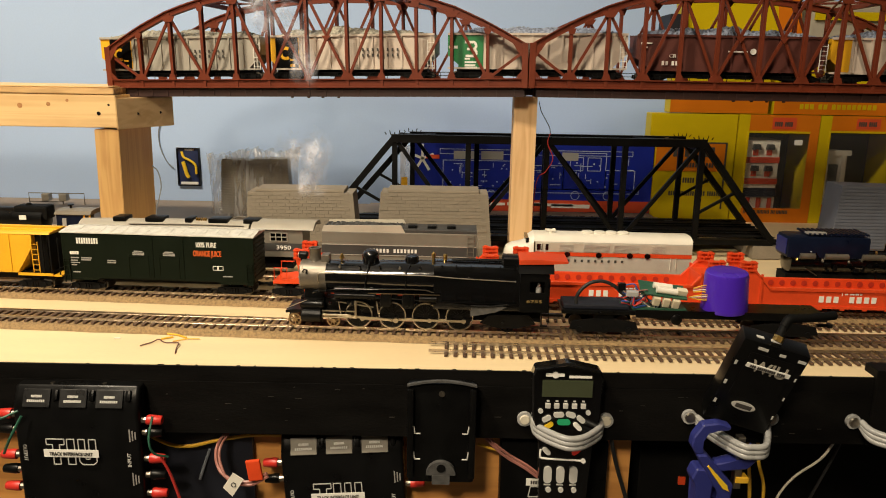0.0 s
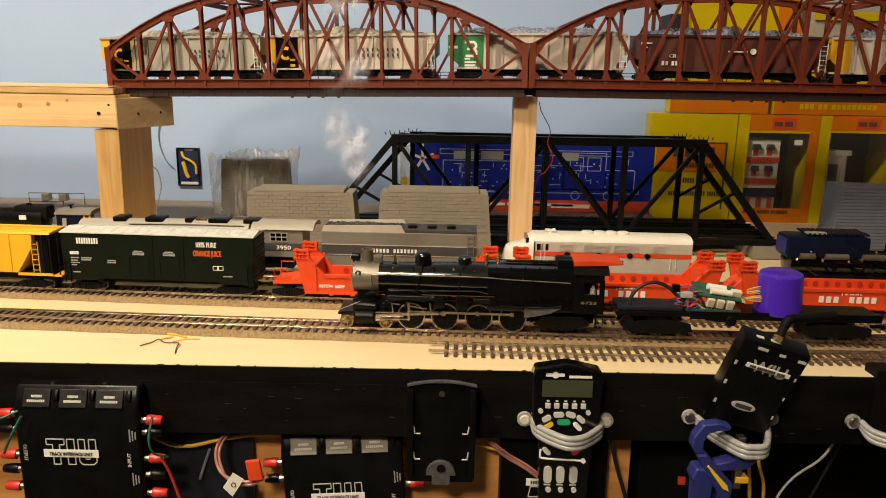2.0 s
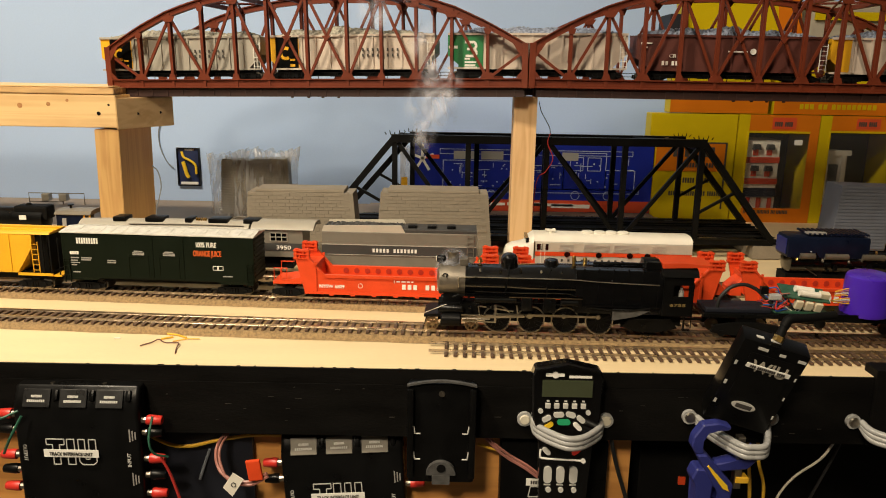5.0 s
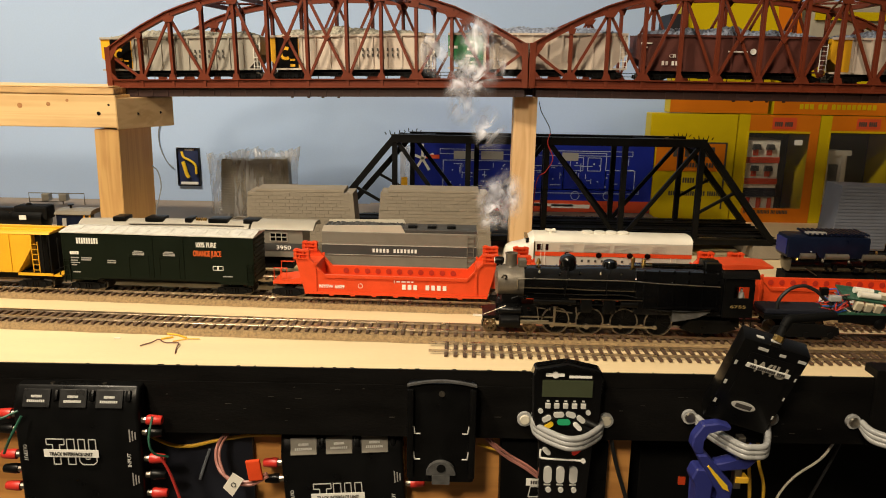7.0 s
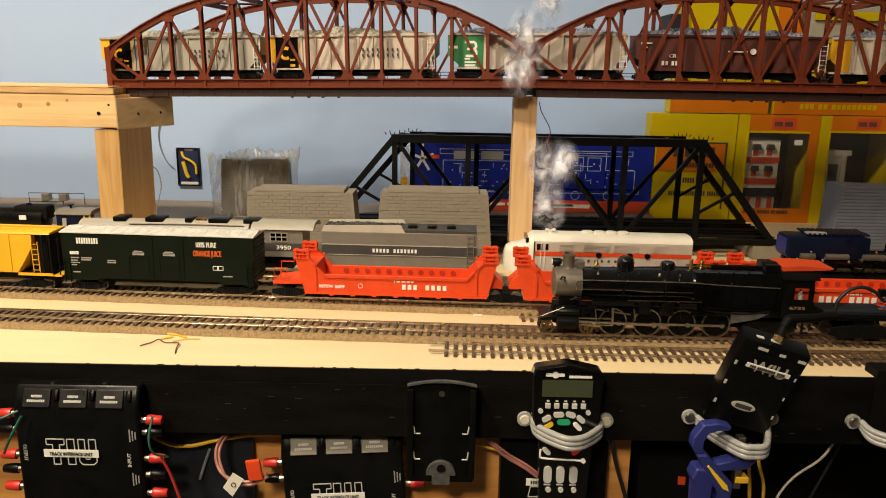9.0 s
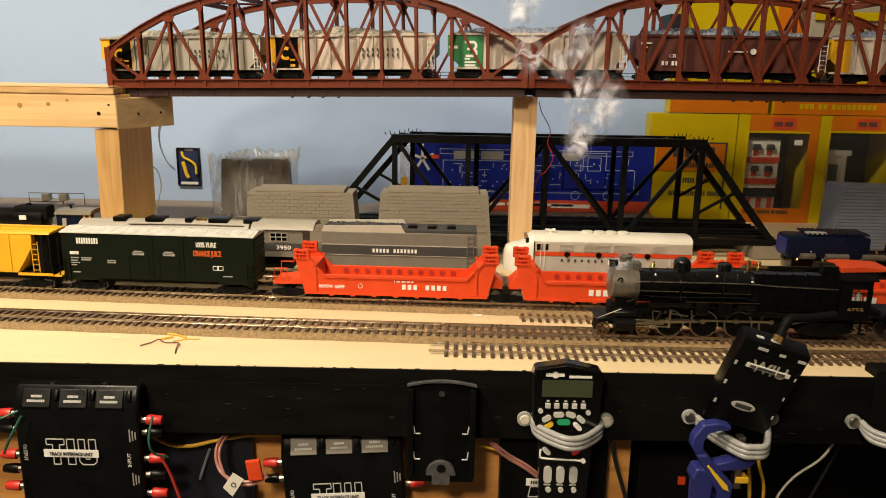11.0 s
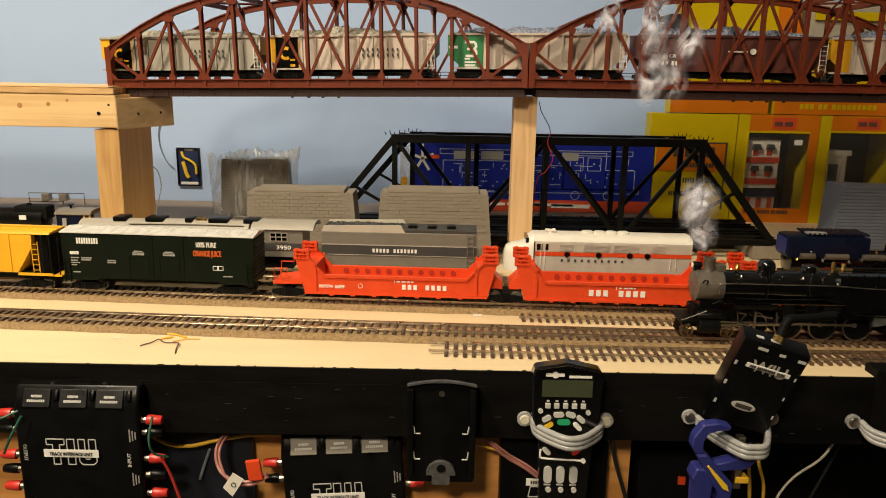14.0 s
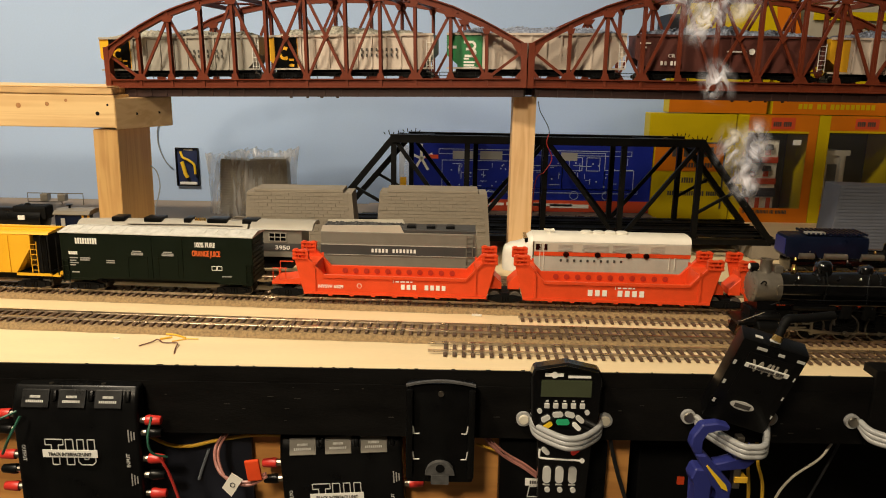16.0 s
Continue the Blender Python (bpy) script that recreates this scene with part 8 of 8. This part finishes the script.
def radio_unit():
    th = thing("radio_unit", "black wireless box with a stub antenna leaning in a strap", "control box", at=pose(0.2258, 0.4855, 0.0190, 16, 14.5, -8.6))
    w, h, d = 0.0228, 0.0238, 0.0085
    part("case", box(bm_(), -w, w, -d, d, -0.050, h, 0.0016), M_SATIN, th, "", True)
    part("face_panel", box(bm_(), -w + 0.008, w - 0.006, -d - 0.0006, -d + 0.0005, -0.024, h - 0.009, 0.0003), M_SATIN, th)
    bm = bm_()
    for x, z, ww in ((-0.012, 0.0185, 0.0070), (0.003, 0.0179, 0.0042), (0.0160, 0.0174, 0.0052)):
        box(bm, x, x + ww, -d - 0.0007, -d - 0.0004, z, z + 0.0022)
    for z in (0.0016, -0.0164, -0.0345):
        box(bm, -w + 0.0012, -w + 0.0030, -d - 0.0007, -d - 0.0004, z, z + 0.0036)
        box(bm, w - 0.0024, w - 0.0014, -d - 0.0007, -d - 0.0004, z, z + 0.0030)
    part("print", bm, M_KEY, th, "small print as bars")
    bm = bm_()
    box(bm, -0.014, -0.009, -0.003, -0.0005, h - 0.0002, h + 0.0006)
    box(bm, -0.004, 0.003, -0.003, -0.0005, h - 0.0002, h + 0.0006)
    part("print", bm, M_KEY, th)
    t = lettering("WIU", 0.0135, M_UPL, th, pose(0.002, -d - 0.0008, 0.0005), width=0.0240, bold=0.0002, name="lettering")
    part("title_bar", box(bm_(), -0.0140, 0.0160, -d - 0.0016, -d - 0.0010, 0.0030, 0.0065), M_LETTER, th, "pale title bar")
    bars([3, 9, 4], -0.0115, 0.0037, -d - 0.0019, 0.0020, 0.0010, 0.0004, M_DARKPRINT, th)
    bm = bm_()
    n = 22
    prism(bm, [(-0.001 + 0.0085 * math.cos(2 * math.pi * k / n), -0.0308 + 0.0038 * math.sin(2 * math.pi * k / n)) for k in range(n)], -d - 0.0007, -d - 0.0004)
    e = part("emblem", bm, M_KEY, th, "white oval emblem")
    part("emblem_mark", box(bm_(), -0.0066, 0.0046, -d - 0.0014, -d - 0.0010, -0.0325, -0.0291), M_DARKPRINT, e)
    part("antenna_nut", rod(bm_(), (0.0005, -0.0005, h), (0.0012, 0.0015, h + 0.0035), 0.0036, 6), M_BRASS, th, "brass nut")
    bm = bm_()
    rod(bm, (0.0010, 0.0010, h + 0.0030), (0.0026, 0.0070, h + 0.0105), 0.0030, 14, 0.0028)
    tube(bm, smooth_path([(0.0022, 0.0060, h + 0.0092), (0.0040, 0.0090, h + 0.0135), (0.0075, 0.0110, h + 0.0146)]), 0.0033, 14)
    tube(bm, [(0.0070, 0.0108, h + 0.0145), (0.0190, 0.0153, h + 0.0165), (0.0345, 0.0222, h + 0.0198), (0.0359, 0.0228, h + 0.0201)], 0.0031, 14)
    part("antenna", bm, M_MATT, th, "black stub antenna", True)


def clamp():
    th = thing("spring_clamp", "blue plastic bar clamp gripping the strap", "clamp")
    y0, y1 = 0.470, 0.484
    part("upper_jaw", prism(bm_(), [(0.1790, -0.0300), (0.1850, -0.0205), (0.1960, -0.0190), (0.2050, -0.0215), (0.2040, -0.0250), (0.1960, -0.0235), (0.1885, -0.0260), (0.1850, -0.0330), (0.1875, -0.0430), (0.1815, -0.0430), (0.1780, -0.0370)], y0 + 0.003, y1 - 0.002, 0.0010), M_CLAMP, th)
    part("handle", prism(bm_(), [(0.1815, -0.0425), (0.1890, -0.0425), (0.2100, -0.0660), (0.2070, -0.1100), (0.1960, -0.1100), (0.2000, -0.0720), (0.1960, -0.0680)], y0 + 0.001, y1 + 0.001, 0.0012), M_CLAMP, th)
    part("lower_jaw", prism(bm_(), [(0.1960, -0.0500), (0.2130, -0.0470), (0.2220, -0.0420), (0.2225, -0.0370), (0.2280, -0.0440), (0.2190, -0.0540), (0.1990, -0.0560)], y0 + 0.002, y1 - 0.001, 0.0010), M_CLAMP, th)
    part("trigger", prism(bm_(), [(0.1830, -0.0540), (0.1900, -0.0540), (0.1960, -0.0660), (0.1945, -0.1100), (0.1840, -0.1100), (0.1845, -0.0680), (0.1800, -0.0620)], y0 + 0.002, y1 + 0.002, 0.0012), M_CLAMP, th)
    part("brand_plate", prism(bm_(), [(0.1895, -0.0510), (0.1905, -0.0500), (0.2050, -0.0655), (0.2065, -0.0700), (0.2020, -0.0680)], y0 + 0.0000, y0 + 0.0010), M_KEYY, th, "yellow plate")
    part("bar", box(bm_(), 0.2110, 0.2160, y0 + 0.004, y1 - 0.004, -0.0700, -0.0300), M_STEEL, th, "steel bar")
    part("pad", box(bm_(), 0.2120, 0.2210, y0 + 0.003, y1 - 0.002, -0.0650, -0.0610), M_WYEL, th)


remote_holder()
remote()
strap(0.0640, 0.1255, -0.0370, 0.0005, 0.4860, "grey plastic strap looped round the remote")
radio_unit()
strap(0.1885, 0.2500, -0.0330, 0.0010, 0.4720, "grey plastic strap holding the wireless box")
clamp()
strap(0.3125, 0.3850, -0.0345, 0.0040, 0.4920, "grey plastic strap, empty, at the rail end")

# scraps on the board
for pts, m, lab in ((((-0.2404, 0.5519, 0.0009), (-0.2336, 0.5599, 0.0012), (-0.2300, 0.5640, 0.0020), (-0.2240, 0.5600, 0.0010), (-0.2156, 0.5590, 0.0012), (-0.2110, 0.5560, 0.0020), (-0.2100, 0.5480, 0.0010), (-0.2073, 0.5376, 0.0008)), M_CRB, "bent brown wire scrap on the board"),
                    (((-0.2290, 0.5800, 0.0011), (-0.2200, 0.5775, 0.0012), (-0.2102, 0.5715, 0.0011)), M_WYEL, "short yellow wire scrap on the board"),
                    (((-0.2298, 0.5679, 0.0009), (-0.2217, 0.5730, 0.0010)), M_WYEL, "short yellow wire scrap on the board"),
                    (((-0.2184, 0.5632, 0.0008), (-0.2080, 0.5690, 0.0010), (-0.1988, 0.5700, 0.0008)), M_WYEL, "thin yellow wire scrap on the board")):
    solo("wire_scrap", tube(bm_(), smooth_path(pts), 0.0005 if "thin" in lab or "brown" in lab else 0.0008, 6), m, lab, "wire scrap", "scraps on the board", smooth=True)
solo("paper_scrap", box(bm_(), -0.0045, 0.0045, -0.002, 0.002, 0.0002, 0.0014, 0.0004), M_WHITE, "small white scrap beside the track", "scrap", "scraps on the board", at=pose(0.0330, 0.6440, 0.0, 0, 0, -8))
solo("paper_scrap", box(bm_(), -0.0025, 0.0025, -0.001, 0.001, 0.0002, 0.0009, 0.0003), M_WHITE, "tiny white scrap on the board", "scrap", "scraps on the board", at=pose(-0.2660, 0.5690, 0.0, 0, 0, 5))


# ---- smoke from the stack ----
def smoke_material(name, most):
    m = bpy.data.materials.new(name)
    m.use_nodes = True
    nt = m.node_tree
    nt.nodes.clear()
    out = nt.nodes.new("ShaderNodeOutputMaterial")
    mix = nt.nodes.new("ShaderNodeMixShader")
    clear = nt.nodes.new("ShaderNodeBsdfTransparent")
    dif = nt.nodes.new("ShaderNodeBsdfDiffuse")
    tra = nt.nodes.new("ShaderNodeBsdfTranslucent")
    both = nt.nodes.new("ShaderNodeMixShader")
    for n in (dif, tra):
        n.inputs["Color"].default_value = (0.88, 0.90, 1.0, 1)
    both.inputs[0].default_value = 0.25
    link(nt, dif.outputs[0], both.inputs[1])
    link(nt, tra.outputs[0], both.inputs[2])
    co = nt.nodes.new("ShaderNodeTexCoord")
    ln = nt.nodes.new("ShaderNodeVectorMath")
    ln.operation = "LENGTH"
    mp = nt.nodes.new("ShaderNodeMapping")
    mp.inputs["Scale"].default_value = (62, 30, 46)
    link(nt, co.outputs["Object"], mp.inputs[0])
    link(nt, mp.outputs[0], ln.inputs[0])
    fall = nt.nodes.new("ShaderNodeMapRange")
    fall.interpolation_type = "SMOOTHSTEP"
    fall.inputs["From Min"].default_value, fall.inputs["From Max"].default_value = 0.15, 1.0
    fall.inputs["To Min"].default_value, fall.inputs["To Max"].default_value = 1.0, 0.0
    link(nt, ln.outputs["Value"], fall.inputs[0])
    oi = nt.nodes.new("ShaderNodeObjectInfo")
    sh = nt.nodes.new("ShaderNodeVectorMath")
    sh.operation = "MULTIPLY_ADD"
    sh.inputs[1].default_value = (1, 1, 0.75)
    cmb = nt.nodes.new("ShaderNodeCombineXYZ")
    for k in range(3):
        link(nt, oi.outputs["Random"], cmb.inputs[k])
    link(nt, co.outputs["Object"], sh.inputs[0])
    link(nt, cmb.outputs[0], sh.inputs[2])
    ns = nt.nodes.new("ShaderNodeTexNoise")
    ns.inputs["Scale"].default_value = 40
    ns.inputs["Detail"].default_value = 2.6
    ns.inputs["Distortion"].default_value = 2.4
    link(nt, sh.outputs[0], ns.inputs["Vector"])
    rg = nt.nodes.new("ShaderNodeMapRange")
    rg.inputs["From Min"].default_value, rg.inputs["From Max"].default_value = 0.36, 0.66
    rg.inputs["To Max"].default_value = most
    link(nt, ns.outputs[0], rg.inputs[0])
    mul = nt.nodes.new("ShaderNodeMath")
    mul.operation = "MULTIPLY"
    link(nt, rg.outputs[0], mul.inputs[0])
    link(nt, fall.outputs[0], mul.inputs[1])
    link(nt, mul.outputs[0], mix.inputs[0])
    link(nt, clear.outputs[0], mix.inputs[1])
    link(nt, both.outputs[0], mix.inputs[2])
    link(nt, mix.outputs[0], out.inputs["Surface"])
    return m


M_SMOKE = smoke_material("thick_smoke", 0.88)
M_HAZE = smoke_material("thin_smoke", 0.42)


def wisp_mesh(seed, material):
    """A crumpled veil."""
    bm = bm_()
    n = 16
    g = []
    for i in range(n + 1):
        row = []
        for j in range(n + 1):
            x, z = (i / n - 0.5) * 0.033, (j / n - 0.5) * 0.044
            y = noise.noise(Vector((x * 80 + seed * 3.7, z * 60, seed))) * 0.010 + noise.noise(Vector((x * 190, z * 160 + seed * 2.1, seed))) * 0.004
            row.append(bm.verts.new((x, y, z)))
        g.append(row)
    for i in range(n):
        for j in range(n):
            bm.faces.new((g[i][j], g[i + 1][j], g[i + 1][j + 1], g[i][j + 1]))
    me = bpy.data.meshes.new("wisp")
    bm.to_mesh(me)
    bm.free()
    me.materials.append(material)
    me.polygons.foreach_set("use_smooth", [True] * len(me.polygons))
    return me


WISPS = [wisp_mesh(k, M_SMOKE) for k in range(5)]
HAZES = [wisp_mesh(k, M_HAZE) for k in range(5)]
PUFF_TIMES = (-1.45, -0.55, 0.38, 1.35, 2.25, 3.18, 4.1, 5.0, 5.92, 6.65, 7.58, 8.45, 9.3, 10.15, 11.0, 11.88, 12.75, 13.68, 14.52, 15.35)
PUFFS = []
for t0 in PUFF_TIMES:
    th = thing("smoke_puff", "thin white puff of smoke from the stack", "smoke", "smoke puffs")
    bits = []
    for k in range(6):
        o = new("wisp", (HAZES if t0 < 5 else WISPS)[(k + len(PUFFS)) % 5])
        o.parent = th
        bits.append(o)
    PUFFS.append((t0, th, bits))


# ---- what moves ----
def travelled(t):
    return -0.000176 + 0.02067878 * t + 7.54703e-4 * t * t - 6.84339e-5 * t ** 3 + 1.95156e-6 * t ** 4


START = -0.1178


SLACK = pose(0.0060, 0, 0)


def train_pose(t, mid):
    x = START + travelled(t)
    c = x + mid
    a = math.atan((loco_y(c + 0.04) - loco_y(c - 0.04)) / 0.08)
    return Matrix.Translation((c, loco_y(c), RT)) @ Matrix.Rotation(a, 4, "Z") @ Matrix.Translation((-mid, 0, 0))


def motions():
    times = [i * 0.25 for i in range(int(CLIP / 0.25) + 1)]
    fine = [i * 0.1 for i in range(int(CLIP / 0.1 + 0.5) + 1)]
    walk(engine, [(t, train_pose(t, 0.095)) for t in times])
    for ob in (tender, board):
        walk(ob, [(t, train_pose(t, 0.318) @ SLACK) for t in times])
    walk(cap, [(t, train_pose(t, 0.318) @ SLACK @ CAP_AT) for t in times])
    for w, x, r in ROLL:
        walk(w, [(t, pose(x, 0, r, 0, math.degrees(travelled(t) / r) + 40, 0)) for t in fine])
    for s, r in zip((-1, 1), RODS):
        rows = []
        for t in fine:
            a = travelled(t) / DR + radians(40) + (math.pi / 2 if s > 0 else 0)
            rows.append((t, pose(THROW * math.cos(a), 0, DR - THROW * math.sin(a))))
        walk(r, rows)
    for s, r in zip((-1, 1), MAIN):
        rows = []
        for t in fine:
            a = travelled(t) / DR + radians(40) + (math.pi / 2 if s > 0 else 0)
            z = DR - THROW * math.sin(a)
            rows.append((t, pose(DRIVERS[1] + THROW * math.cos(a), 0, z, 0, -math.degrees(math.asin((0.0125 - z) / 0.062)) * -1, 0)))
        walk(r, rows)

    smoke()


def smoke():
    rng = random.Random(21)
    for t0, th, bits in PUFFS:
        ts = sorted({round(k * 0.5, 2) for k in range(33)} | {round(t0 + d, 2) for d in (-0.45, -0.12, 0.0, 0.2, 0.4, 0.6, 0.8, 1.0, 1.2, 1.4, 1.7, 2.0, 2.4, 2.8) if 0 <= t0 + d <= CLIP})
        side, sway = rng.uniform(-0.004, 0.004), rng.uniform(0, 6)
        rows = []
        for t in ts:
            d = t - t0
            if d < 0:
                # carried inside the boiler, drawn forward to the smokebox just before it leaves
                u = min(1.0, max(0.0, 1 + (d + 0.12) / 0.33))
                v = max(0.0, 1 + d / 0.12)
                rows.append((t, train_pose(t, 0.095) @ pose(0.146 + (0.0115 - 0.146) * u, 0, 0.035 + 0.011 * v, 0, 88 * (1 - v), 0)))
                continue
            x0 = START + travelled(t0) + 0.0115
            z = RT + 0.048 + 0.19 * d - 0.03 * d * d if d < 2.2 else RT + 0.3208 + (d - 2.2) * 0.08
            x = x0 + max(-0.018, 0.006 - 0.0022 * max(0, t0 - 1)) * min(d, 2.5) + side * min(d, 2) + 0.004 * math.sin(2.2 * d + sway) * min(1, d)
            rows.append((t, pose(x, loco_y(x0) - 0.003 * min(d, 2), min(z, 1.36), 0, 0, 14 * math.sin(d + sway) * min(1, d))))
        walk(th, rows)
        for k, o in enumerate(bits):
            a = rng.uniform(0, 2 * math.pi)
            head = k < 4
            sx, sz = math.cos(a) * (0.0135 if head else 0.010), math.sin(a) * 0.009
            lag = 0.0 if head else rng.uniform(0.014, 0.050)
            turn = rng.uniform(-14, 14)
            local = []
            for t in ts:
                d = max(0.0, t - t0)
                f = min(d, 2.6)
                g = min(1.0, d / 0.35)
                local.append((t, pose(sx * (0.15 * g + 1.0 * f), sz * 0.5 * f, sz * (0.4 * g + f) - lag * (0.35 * g + 0.65 * f), 0, turn * f, turn * 1.5 * f)))
            walk(o, local)


motions()
